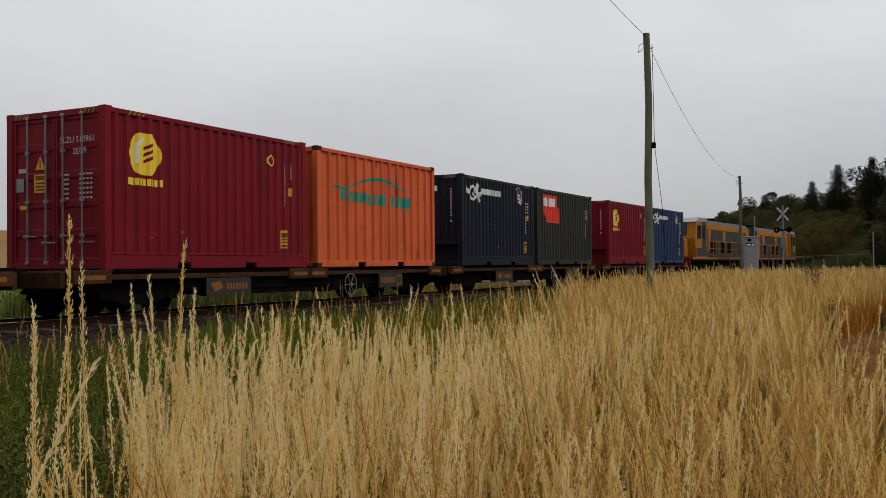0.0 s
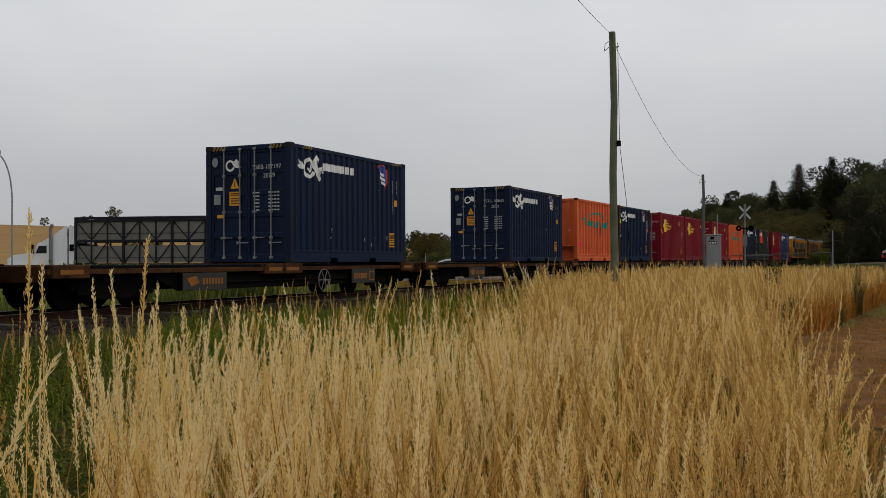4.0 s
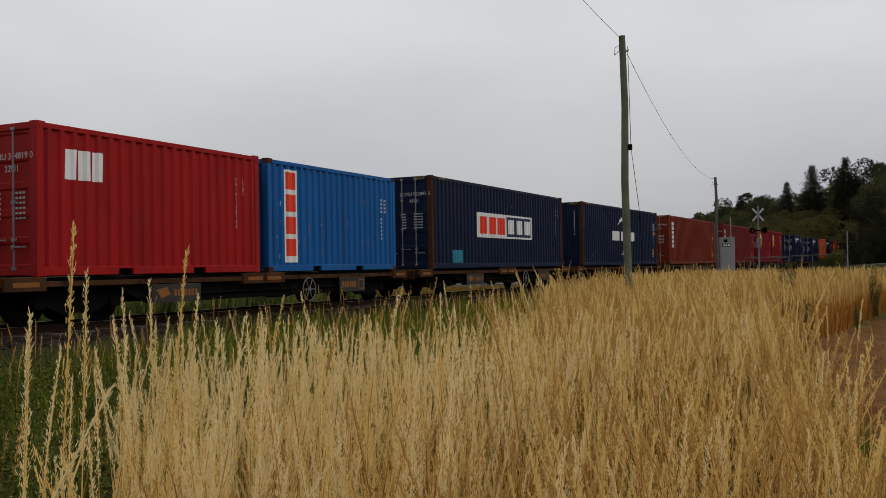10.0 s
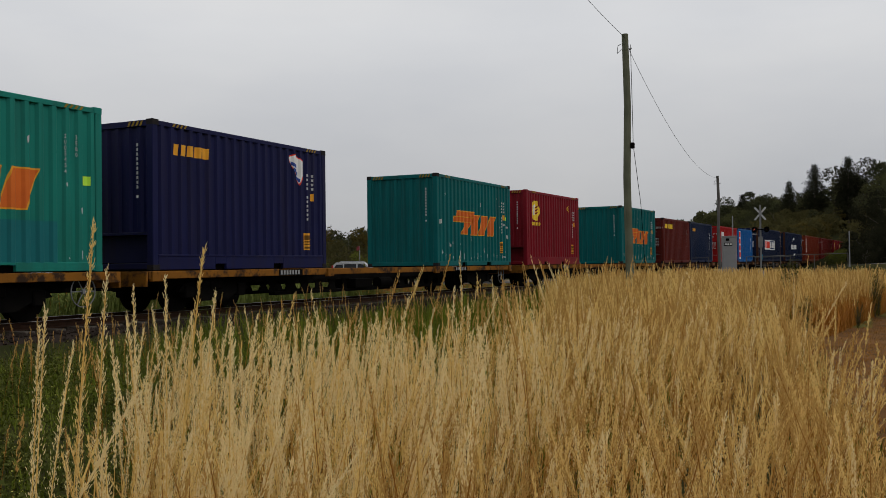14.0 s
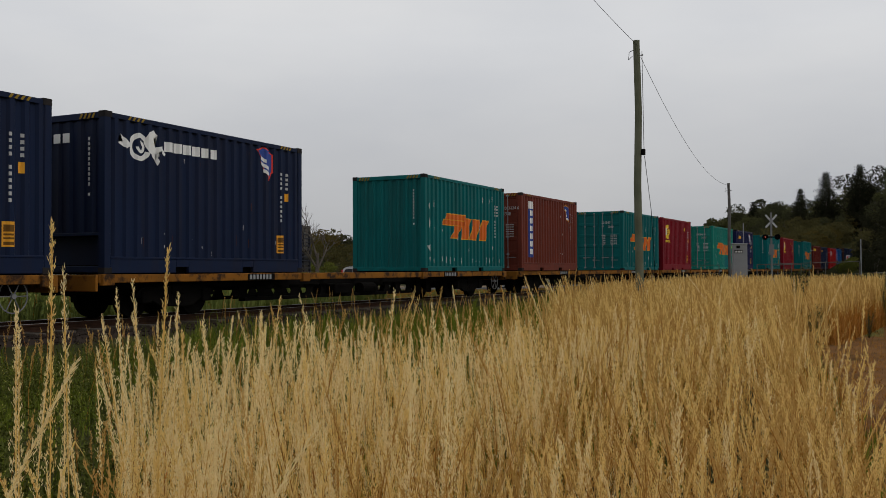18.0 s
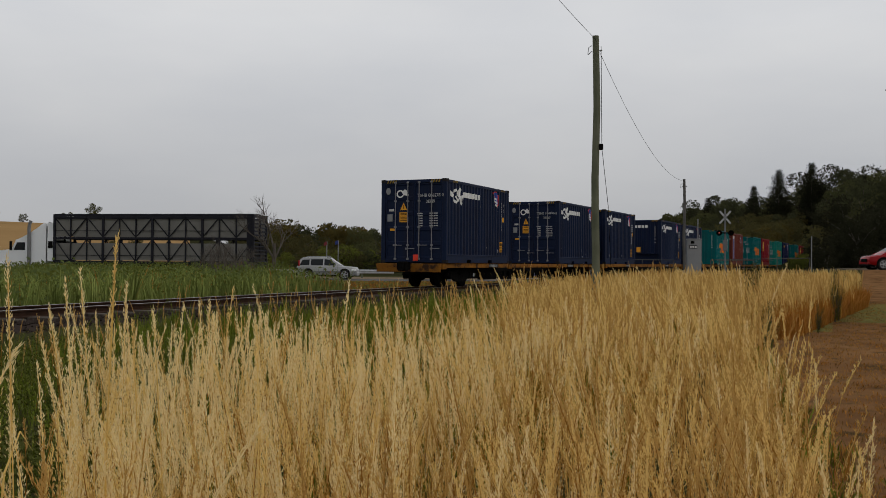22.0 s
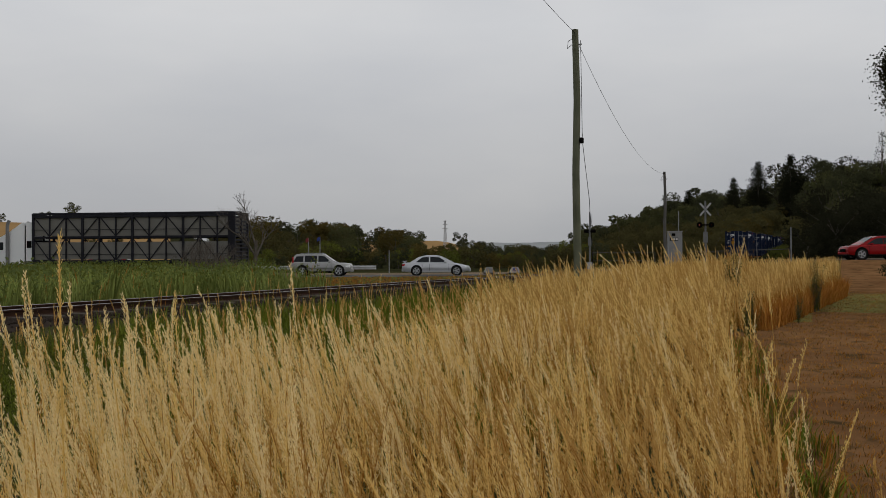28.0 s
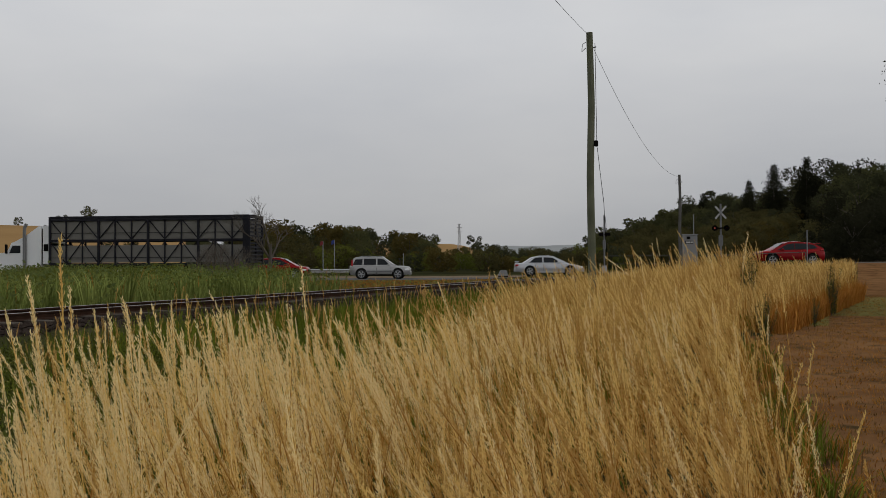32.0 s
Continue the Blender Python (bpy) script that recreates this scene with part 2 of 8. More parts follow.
RUSTED_EDGE = mat("rusted_corner_steel", (0.030, 0.014, 0.010), (0.085, 0.032, 0.014), 0.8, 0, 2, 30, 0.2, (0.010, 0.014, 0.035), 0.45, 0.3, gloss=0.05)
GRIME = mat("grimy_corner_steel", (0.012, 0.012, 0.014), (0.034, 0.029, 0.026), 0.8, 0, 4, 40, 0.1, gloss=0.05)
HAZARD = mat("faded_hazard_yellow", (0.16, 0.10, 0.012), (0.30, 0.19, 0.02), 0.7, bump=0)
HANDWHEEL = mat("dull_grey_wheel", (0.13, 0.13, 0.13), (0.2, 0.2, 0.2), 0.6)
RUSTY = mat("rusted_underframe", (0.022, 0.012, 0.008), (0.085, 0.036, 0.014), 0.85, 0, 2.5, 40, 0.2, (0.014, 0.010, 0.008), 0.45, gloss=0.05)
BOARD = mat("weathered_board", (0.026, 0.024, 0.020), (0.050, 0.046, 0.038), 0.8, 0, 3, 40, 0.1, (0.03, 0.02, 0.014), 0.4, gloss=0.1)
DIMWHITE = mat("dulled_white_marking", (0.36, 0.36, 0.36), (0.48, 0.48, 0.47), 0.7, bump=0)
SILL = mat("wagon_yellow", (0.12, 0.050, 0.011), (0.28, 0.112, 0.015), 0.7, 0, 1.5, 40, 0.08, (0.035, 0.020, 0.012), 0.50, gloss=0.05)
ROD = mat("dulled_lock_rod", (0.16, 0.16, 0.17), (0.25, 0.25, 0.26), 0.5, 0.3)
RUBBER = mat("dark_rubber", (0.012, 0.012, 0.012), (0.025, 0.025, 0.025), 0.85)
RAILHEAD = mat("rail_steel", (0.020, 0.011, 0.008), (0.050, 0.026, 0.017), 0.6, 0.3, 6, 60, 0.1, gloss=0.03)
SHINE = mat("polished_rail_top", (0.22, 0.21, 0.20), (0.36, 0.35, 0.34), 0.38, 0.9, 6, 60, 0.02)
SLEEPER = mat("old_timber_sleeper", (0.05, 0.042, 0.036), (0.10, 0.085, 0.07), 0.9, 0, 6, 60, 0.4, gloss=0.03)
BALLAST = mat("ballast_stone", (0.012, 0.009, 0.008), (0.046, 0.034, 0.028), 0.9, 0, 5, 30, 0.5, island=0.5, gloss=0.03)
TIMBER = mat("weathered_green_timber", (0.075, 0.085, 0.055), (0.16, 0.165, 0.115), 0.9, 0, 2, 50, 0.5, (0.05, 0.055, 0.04), 0.45, 0.08, gloss=0.03)
TIMBER_GREY = mat("weathered_grey_timber", (0.070, 0.067, 0.062), (0.135, 0.13, 0.12), 0.9, 0, 2, 50, 0.5, (0.05, 0.048, 0.042), 0.45, 0.08, gloss=0.03)
GREYBOX = mat("grey_enamel", (0.20, 0.205, 0.21), (0.27, 0.275, 0.28), 0.55, 0, 2, 40, 0.05)
PALE = mat("white_enamel", (0.72, 0.73, 0.74), (0.80, 0.80, 0.80), 0.35, 0, 1.5, 40, 0.03)
GLASS = mat("dark_glass", (0.02, 0.025, 0.03), (0.03, 0.035, 0.04), 0.08, 0, 1, 5, 0)

# ---- the line of the track: straight, a slight right-hand bend, straight again ----
BEND, BEND_IN, BEND_OUT = 0.00138, 26.5, 44.6


def across(s):
    """Sideways shift of the track at s metres along it, and its slope."""
    u, w = max(s - BEND_IN, 0), BEND_OUT - BEND_IN
    return (BEND * u * u, 2 * BEND * u) if u < w else (BEND * (w * w + 2 * w * (u - w)), 2 * BEND * w)


def on_track(s, z=RAIL, side=0.0):
    x, k = across(s)
    return pose(MID + x + side, s, z, 0, 0, -math.degrees(math.atan(k)))


def smooth(a, b, x):
    x = min(1, max(0, (x - a) / (b - a)))
    return x * x * (3 - 2 * x)


# the road crosses at right angles to this direction
ROAD_YAW = radians(22.37)
FW, RT = Vector((-math.sin(ROAD_YAW), math.cos(ROAD_YAW))), Vector((math.cos(ROAD_YAW), math.sin(ROAD_YAW)))


def road_place(u, depth):
    """u metres along the road, at that depth beyond the verge."""
    p = FW * depth + RT * u
    return p.x, p.y


def ground_z(x, y):
    depth, u = -math.sin(ROAD_YAW) * x + math.cos(ROAD_YAW) * y, math.cos(ROAD_YAW) * x + math.sin(ROAD_YAW) * y
    r = math.hypot(x, y)
    z = 0.25 * smooth(25, 52, y)
    d = abs(x - MID - across(y)[0])
    if r < 140:
        z += (0.42 - z) * (1 - smooth(1.9, 3.6, d))
        crossing = (1 - smooth(4.0, 7.0, abs(depth - 66))) * (1 - smooth(3.0, 11.0, d))
        z += max(0, 0.655 - z) * crossing
    # the road climbs a little past the crossing, and the lawn with it
    z += 1.0 * smooth(3, 11, x - MID - across(y)[0]) * smooth(40, 60, depth)
    # wooded hill to the right, grazing land to the left, low ridges far off
    turn = math.degrees(math.atan2(-x, y))
    z += 15 * smooth(95, 300, r) * (1 - smooth(2.0, 15, turn)) * smooth(-60, -20, turn)
    z += 13 * smooth(110, 330, r) * smooth(29, 43, turn) * (1 - smooth(90, 120, turn))
    z += 11 * smooth(330, 520, r) * smooth(18, 23, turn) * (1 - smooth(30, 38, turn))
    if r > 60:
        z += 1.2 * smooth(60, 200, r) * noise.noise(Vector((x / 90, y / 90, 0.3)))
    if r > 400:
        z += smooth(400, 2400, r) * (17 + 22 * noise.noise(Vector((x / 600, y / 600, 1.7)))) - 3 * smooth(400, 900, r)
    return z


# ---- materials of the ground and plants ----
SOIL = mat("verge_ground", (0.020, 0.026, 0.010), (0.060, 0.052, 0.024), 0.95, 0, 0.35, 9, 0.4, (0.10, 0.075, 0.035), 0.42, gloss=0.0)
LAWN = mat("dry_mown_lawn", (0.080, 0.037, 0.016), (0.225, 0.122, 0.054), 0.95, 0, 0.9, 16, 0.9, (0.050, 0.034, 0.016), 0.46, gloss=0.0)
LAWN_GREEN = mat("greener_mown_lawn", (0.072, 0.078, 0.020), (0.200, 0.165, 0.060), 0.95, 0, 0.5, 12, 0.9, (0.17, 0.10, 0.045), 0.45, gloss=0.0)
LAWN_BLADE = mat("short_dry_blades", (0.10, 0.055, 0.020), (0.27, 0.165, 0.065), 0.9, 0, 0.6, 10, 0, island=0.5, gloss=0.0)
GRAVEL = mat("tan_gravel", (0.11, 0.082, 0.058), (0.24, 0.185, 0.135), 0.95, 0, 0.6, 25, 0.6, (0.10, 0.075, 0.04), 0.45, gloss=0.0)
FIELD = mat("dry_pasture", (0.20, 0.120, 0.052), (0.31, 0.200, 0.090), 0.95, 0, 0.02, 0.4, 0.3, (0.07, 0.075, 0.035), 0.42, gloss=0.0)
# far hills: aerial haze is mixed into this pale blue-grey base colour
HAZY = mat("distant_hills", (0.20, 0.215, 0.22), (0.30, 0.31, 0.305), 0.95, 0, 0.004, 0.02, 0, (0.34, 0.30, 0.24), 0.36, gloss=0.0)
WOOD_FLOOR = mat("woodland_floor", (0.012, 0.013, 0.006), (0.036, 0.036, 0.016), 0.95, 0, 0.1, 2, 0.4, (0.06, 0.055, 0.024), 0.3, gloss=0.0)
ASPHALT = mat("worn_asphalt", (0.060, 0.058, 0.056), (0.10, 0.098, 0.094), 0.9, 0, 0.5, 60, 0.3, (0.14, 0.11, 0.075), 0.35, gloss=0.05)
STRAW = mat("dry_grass_straw", (0.47, 0.268, 0.060), (0.71, 0.45, 0.125), 0.8, 0, 6.0, 45, 0, island=0.2, upright=0.03, gloss=0.02, thin=0.36)
STRAW_PALE = mat("bleached_straw", (0.64, 0.42, 0.11), (0.86, 0.63, 0.22), 0.8, 0, 6.0, 45, 0, island=0.2, upright=0.03, gloss=0.02, thin=0.5)
STRAW_BROWN = mat("brown_straw", (0.24, 0.10, 0.016), (0.44, 0.22, 0.045), 0.8, 0, 6.0, 45, 0, island=0.2, upright=0.03, gloss=0.02, thin=0.36)
HEADS = mat("dry_grass_seed_heads", (0.72, 0.50, 0.165), (0.95, 0.74, 0.31), 0.8, 0, 6.0, 45, 0, island=0.16, upright=0.06, gloss=0.02, thin=0.5)
HEADS_PALE = mat("bleached_seed_heads", (0.82, 0.64, 0.30), (0.98, 0.85, 0.50), 0.8, 0, 6.0, 45, 0, island=0.16, upright=0.06, gloss=0.02, thin=0.5)
HEADS_BROWN = mat("tan_seed_heads", (0.46, 0.265, 0.070), (0.70, 0.46, 0.160), 0.8, 0, 6.0, 45, 0, island=0.16, upright=0.06, gloss=0.02, thin=0.5)
RUSSET = mat("russet_dead_blades", (0.26, 0.095, 0.014), (0.48, 0.22, 0.04), 0.8, 0, 2, 20, 0, island=0.6, gloss=0.1)
GREEN = mat("green_grass_blades", (0.042, 0.062, 0.005), (0.185, 0.220, 0.030), 0.8, 0, 0.5, 10, 0, island=0.6, gloss=0.0)
LEAF_BROWN = mat("bronze_green_foliage", (0.055, 0.045, 0.012), (0.125, 0.095, 0.030), 0.8, 0, 0.1, 2, 0, island=0.18, gloss=0.0, thin=0.45)
REED = mat("pale_green_grass", (0.095, 0.130, 0.028), (0.27, 0.30, 0.085), 0.8, 0, 0.4, 10, 0, island=0.6, gloss=0.0)
LEAF_DARK = mat("dark_conifer_foliage", (0.028, 0.032, 0.016), (0.078, 0.080, 0.040), 0.85, 0, 0.1, 2, 0, island=0.18, gloss=0.0, thin=0.45)
# pine foliage, also for thicket leaves: their shade is painted in as near-black
LEAF_PINE_SHADED = mat("blackish_pine_foliage", (0.016, 0.017, 0.010), (0.040, 0.040, 0.022), 0.85, 0, 0.1, 2, 0, island=0.18, gloss=0.0, thin=0.3)
LEAF = mat("eucalypt_foliage", (0.042, 0.046, 0.018), (0.120, 0.120, 0.050), 0.8, 0, 0.1, 2, 0, island=0.18, gloss=0.0, thin=0.45)
LEAF_OLIVE = mat("olive_scrub_foliage", (0.044, 0.041, 0.016), (0.112, 0.099, 0.038), 0.85, 0, 0.1, 2, 0, island=0.18, gloss=0.0, thin=0.45)
LEAF_WEED = mat("weed_foliage", (0.036, 0.046, 0.010), (0.105, 0.115, 0.030), 0.85, 0, 0.5, 5, 0, island=0.5, gloss=0.0)
LEAF_BANK = mat("bank_weed_foliage", (0.070, 0.100, 0.030), (0.165, 0.190, 0.065), 0.85, 0, 0.1, 2, 0, island=0.3, gloss=0.0, thin=0.45)
LEAF_LIME = mat("light_bush_foliage", (0.060, 0.072, 0.012), (0.15, 0.16, 0.035), 0.85, 0, 0.1, 2, 0, island=0.18, gloss=0.0, thin=0.45)
BLOOM = mat("yellow_weed_flowers", (0.30, 0.27, 0.05), (0.50, 0.46, 0.12), 0.8, 0, 2, 20, 0, gloss=0.05)
BARK = mat("grey_brown_bark", (0.05, 0.042, 0.035), (0.13, 0.11, 0.09), 0.9, 0, 3, 25, 0.5)

# ---- ground: one sheet to the horizon ----


def build_ground():
    turns = [radians(a) for a in np.concatenate([np.arange(-180, -20, 8), np.arange(-20, 75, 0.75), np.arange(75, 180, 8)])]
    rings = [0.6 * 1.085 ** k for k in range(110)]
    v = [(0, 0, ground_z(0, 0))]
    for r in rings:
        for a in turns:
            x, y = -math.sin(a) * r, math.cos(a) * r
            v.append((x, y, ground_z(x, y)))
    n, f = len(turns), []
    mats = []
    for i in range(n):
        f.append((0, 1 + (i + 1) % n, 1 + i))
        mats.append(1 if turns[i] < 0 else 0)
    for k in range(len(rings) - 1):
        for i in range(n):
            a, b = 1 + k * n + i, 1 + k * n + (i + 1) % n
            f.append((a, b, b + n, a + n))
            x, y, _ = v[a]
            edge = right_edge(y)
            wooded = y > 0 and math.degrees(math.atan2(-x, y)) < 15
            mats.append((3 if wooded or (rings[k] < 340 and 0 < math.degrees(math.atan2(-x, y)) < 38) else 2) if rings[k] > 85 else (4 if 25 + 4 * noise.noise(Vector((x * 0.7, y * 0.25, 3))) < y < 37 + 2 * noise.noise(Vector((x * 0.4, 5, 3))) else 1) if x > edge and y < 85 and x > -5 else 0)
    me = bpy.data.meshes.new("ground")
    me.from_pydata(v, [], f)
    for m in (SOIL, LAWN, FIELD, WOOD_FLOOR, LAWN_GREEN):
        me.materials.append(m)
    me.polygons.foreach_set("material_index", mats)
    me.polygons.foreach_set("use_smooth", [True] * len(f))
    ob = new("ground", me)
    tagged(ob, "dry verge, mown lawn and pasture running to low hills", "ground", kind="structure")


def right_edge(y):
    """x of the border between the tall dry grass and the mown lawn."""
    return float(np.interp(y, (0, 3, 3.6, 5.9, 9.6, 13, 17, 19, 20.5, 28, 36, 42), (0.02, 0.02, -0.03, -0.27, -0.80, -1.3, -1.75, -1.75, -1.15, -0.42, 0.5, 0.55)))



def build_far_hills():
    """Low hills on the horizon, with the distance haze painted into their colour."""
    rng, v, f = random.Random(2), [], []
    for k in range(61):
        a = radians(4 + 0.5 * k)
        for r, h in ((2300, -5), (2500, 0.35), (2800, 1.0), (3200, 0.8)):
            top = 2500 * (0.0165 + 0.0045 * noise.noise(Vector((k * 0.11, 0.4, 2.2))) + 0.0016 * noise.noise(Vector((k * 0.55, 0.4, 7.2))))
            v.append((-math.sin(a) * r, math.cos(a) * r, h * top if h > 0 else -5))
    for k in range(60):
        for j in range(3):
            b = 4 * k + j
            f.append((b, b + 1, b + 5, b + 4))
    me = bpy.data.meshes.new("backdrop_hills")
    me.from_pydata(v, [], f)
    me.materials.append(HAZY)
    me.polygons.foreach_set("use_smooth", [True] * len(f))
    tagged(new("backdrop_hills", me), "pale blue-grey hills on the horizon", "hills", kind="structure")


build_ground()
build_far_hills()


def strip(poly, s0, s1, step=2.0):
    """A section (x from the track's middle, z) drawn out along the track."""
    sh, n = Shape(), len(poly)
    ss = np.arange(s0, s1 + 0.01, step)
    v, f = [], []
    for s in ss:
        x, k = across(s)
        v += [(MID + x + p, s - p * k, q) for p, q in poly]
    for i in range(len(ss) - 1):
        f += [(i * n + j, i * n + (j + 1) % n, (i + 1) * n + (j + 1) % n, (i + 1) * n + j) for j in range(n)]
    f += [tuple(range(n))[::-1], tuple(range((len(ss) - 1) * n, len(ss) * n))]
    return sh.add(v, f)


def build_track():
    bed = single("ballast_bed", strip([(-2.6, 0.0), (-1.55, 0.49), (1.55, 0.49), (2.6, 0.0)], -60, 330), BALLAST,
                 "dark crushed-stone ballast shoulder under the rails", "track bed", kind="structure")
    rng = random.Random(5)
    stones = Shape()
    for _ in range(15000):
        s = -8 + 50 * rng.random() ** 1.3
        p = rng.uniform(0.75, 2.7) if rng.random() < 0.8 else rng.uniform(-1.6, 0.75)
        z = 0.49 if abs(p) < 1.55 else 0.49 - (abs(p) - 1.55) * 0.467
        r = rng.uniform(0.022, 0.058)
        x, k = across(s)
        c = Vector((MID + x + p, s, z + r * 0.3))
        pts = [c + Vector((rng.uniform(0.6, 1.1) * r * a, rng.uniform(0.6, 1.1) * r * b, rng.uniform(0.5, 0.9) * r * d))
               for a, b, d in ((1, 0, 0), (0, 1, 0), (-1, 0, 0), (0, -1, 0), (0.1, 0.1, 1), (0, 0, -1))]
        stones.add(pts, [(0, 1, 4), (1, 2, 4), (2, 3, 4), (3, 0, 4), (1, 0, 5), (2, 1, 5), (3, 2, 5), (0, 3, 5)])
    me = bpy.data.meshes.new("ballast_stones")
    me.from_pydata(stones.v, [], stones.f)
    part("ballast_stones", me, BALLAST, bed)
    tagged(bpy.data.objects["ballast_stones"], kind="stuff")
    track = thing("railway_track", "narrow-gauge steel rails on old timber sleepers", "railway track", kind="structure")
    for side in (-1, 1):
        c = side * 0.5335
        part("rail", strip([(c - 0.06, 0.535), (c - 0.055, 0.55), (c - 0.01, 0.565), (c - 0.01, 0.63), (c - 0.033, 0.64), (c - 0.033, 0.666),
                            (c + 0.033, 0.666), (c + 0.033, 0.64), (c + 0.01, 0.63), (c + 0.01, 0.565), (c + 0.055, 0.55), (c + 0.06, 0.535)],
                           -60, 330), RAILHEAD, track)
        part("rail_top", strip([(c - 0.03, 0.667), (c - 0.026, 0.672), (c + 0.026, 0.672), (c + 0.03, 0.667)], -60, 330), SHINE, track,
             "bright worn running surface")
    me = Shape().box(-1.07, 1.07, -0.115, 0.115, 0.36, 0.545, 0.012).mesh("sleeper")
    for k in range(150):
        s = -14 + k * 0.66
        ob = part("sleeper", me, SLEEPER, track)
        x, q = across(s)
        ob.matrix_basis = pose(MID + x + rng.uniform(-0.03, 0.03), s, 0, 0, 0, rng.uniform(-1, 1) - math.degrees(math.atan(q)))


build_track()

# ---- containers ----
RIB, RIB_IN = 0.278, 0.046


FINE_RIBS, WIDE_RIBS = (RIB, 0.30, 0.46, 0.84, RIB_IN), (0.418, 0.17, 0.235, 0.935, 0.055)
RIBS = {"now": FINE_RIBS}


def rib_depth(y):
    """How far the corrugated side lies behind its outer face at y."""
    pitch, a, b, c, deep = RIBS["now"]
    u = (y / pitch) % 1.0
    if u < a:
        return 0.0
    if u < b:
        return deep * (u - a) / (b - a)
    if u < c:
        return deep
    return deep * (1 - u) / (1 - c)


def rib_breaks(a, b):
    out, pitch = [], RIBS["now"][0]
    for k in range(math.floor(a / pitch) - 1, math.ceil(b / pitch) + 1):
        out += [y for y in ((k + q) * pitch for q in (0, *RIBS["now"][1:4])) if a + 1e-4 < y < b - 1e-4]
    return [a] + out + [b]


SHARED = {}


def kept(key, make):
    if key not in SHARED:
        SHARED[key] = make()
    return SHARED[key]


def ribbed(a, b, z0, z1, outer, flip=1):
    """A corrugated sheet: runs from a to b in its own direction, ribs upright."""
    sh = Shape()
    ys = rib_breaks(a, b)
    v = [(flip * (outer - rib_depth(y)), y, z) for y in ys for z in (z0, z1)]
    return sh.add(v, [(2 * i, 2 * i + 2, 2 * i + 3, 2 * i + 1) for i in range(len(ys) - 1)])


def mark(parent, polys, material, face, name="marking", label=""):
    """Flat painted marks. polys: corners (along, up). face: ("side", x) on ribs, ("flat", x) or ("end", y)."""
    if name == "name_bars" and len(polys) > 1:
        return [mark(parent, [p], material, face, "name_bar", label) for p in polys]
    bm = bmesh.new()
    for poly in polys:
        try:
            bm.faces.new([bm.verts.new((0, a, b)) for a, b in poly])
        except ValueError:
            pass
    bmesh.ops.triangulate(bm, faces=bm.faces)
    if face[0] == "side":
        lo, hi = min(v.co.y for v in bm.verts), max(v.co.y for v in bm.verts)
        for y in rib_breaks(lo, hi)[1:-1]:
            bmesh.ops.bisect_plane(bm, geom=bm.verts[:] + bm.edges[:] + bm.faces[:], plane_co=(0, y, 0), plane_no=(0, 1, 0))
        for v in bm.verts:
            v.co.x = face[1] - rib_depth(v.co.y) + 0.004
    elif face[0] == "flat":
        for v in bm.verts:
            v.co.x = face[1] + 0.004
    else:
        for v in bm.verts:
            v.co = (v.co.y, face[1] - 0.004, v.co.z)
    me = bpy.data.meshes.new(name)
    bm.to_mesh(me)
    bm.free()
    ob = part(name, me, material, parent, label)
    return tagged(ob, kind="stuff") if name in ("number_print", "weight_table", "hazard_stripes", "board_print", "badge_print") else ob


def rect(a0, a1, b0, b1):
    return [(a0, b0), (a1, b0), (a1, b1), (a0, b1)]


def disc(a, b, ra, rb=None, n=28):
    rb = rb or ra
    return [(a + ra * math.cos(k * math.tau / n), b + rb * math.sin(k * math.tau / n)) for k in range(n)]


def hoop(a, b, r, w, n=24, start=0.0, turn=1.0):
    """A ring, or a part of one, as quads."""
    out = []
    for k in range(n):
        g, h = (start + turn * k / n) * math.tau, (start + turn * (k + 1) / n) * math.tau
        out.append([(a + q * math.cos(p), b + q * math.sin(p)) for p, q in ((g, r), (h, r), (h, r - w), (g, r - w))])
    return out


def bars(a, b, n, w, h, gap, slant=0.0):
    """A row of n plain upright bars in place of a name."""
    return [[(a + k * (w + gap), b), (a + k * (w + gap) + w, b), (a + k * (w + gap) + w + slant, b + h), (a + k * (w + gap) + slant, b + h)]
            for k in range(n)]


def writing(text, size, material, parent, m, name="lettering", label=""):
    """Lettering in the built-in font, as a thin mesh."""
    key = ("text", text, size, material.name)
    if key not in SHARED:
        cu = bpy.data.curves.new("text", "FONT")
        cu.body, cu.size, cu.align_x = text, size, "CENTER" if "\n" in text else "LEFT"
        ob = new("text", cu)
        me = bpy.data.meshes.new_from_object(ob.evaluated_get(bpy.context.evaluated_depsgraph_get()))
        bpy.data.objects.remove(ob)
        bpy.data.curves.remove(cu)
        me.materials.clear()
        SHARED[key] = me
    ob = part(name, SHARED[key], material, parent, label)
    ob.matrix_basis = m
    return ob


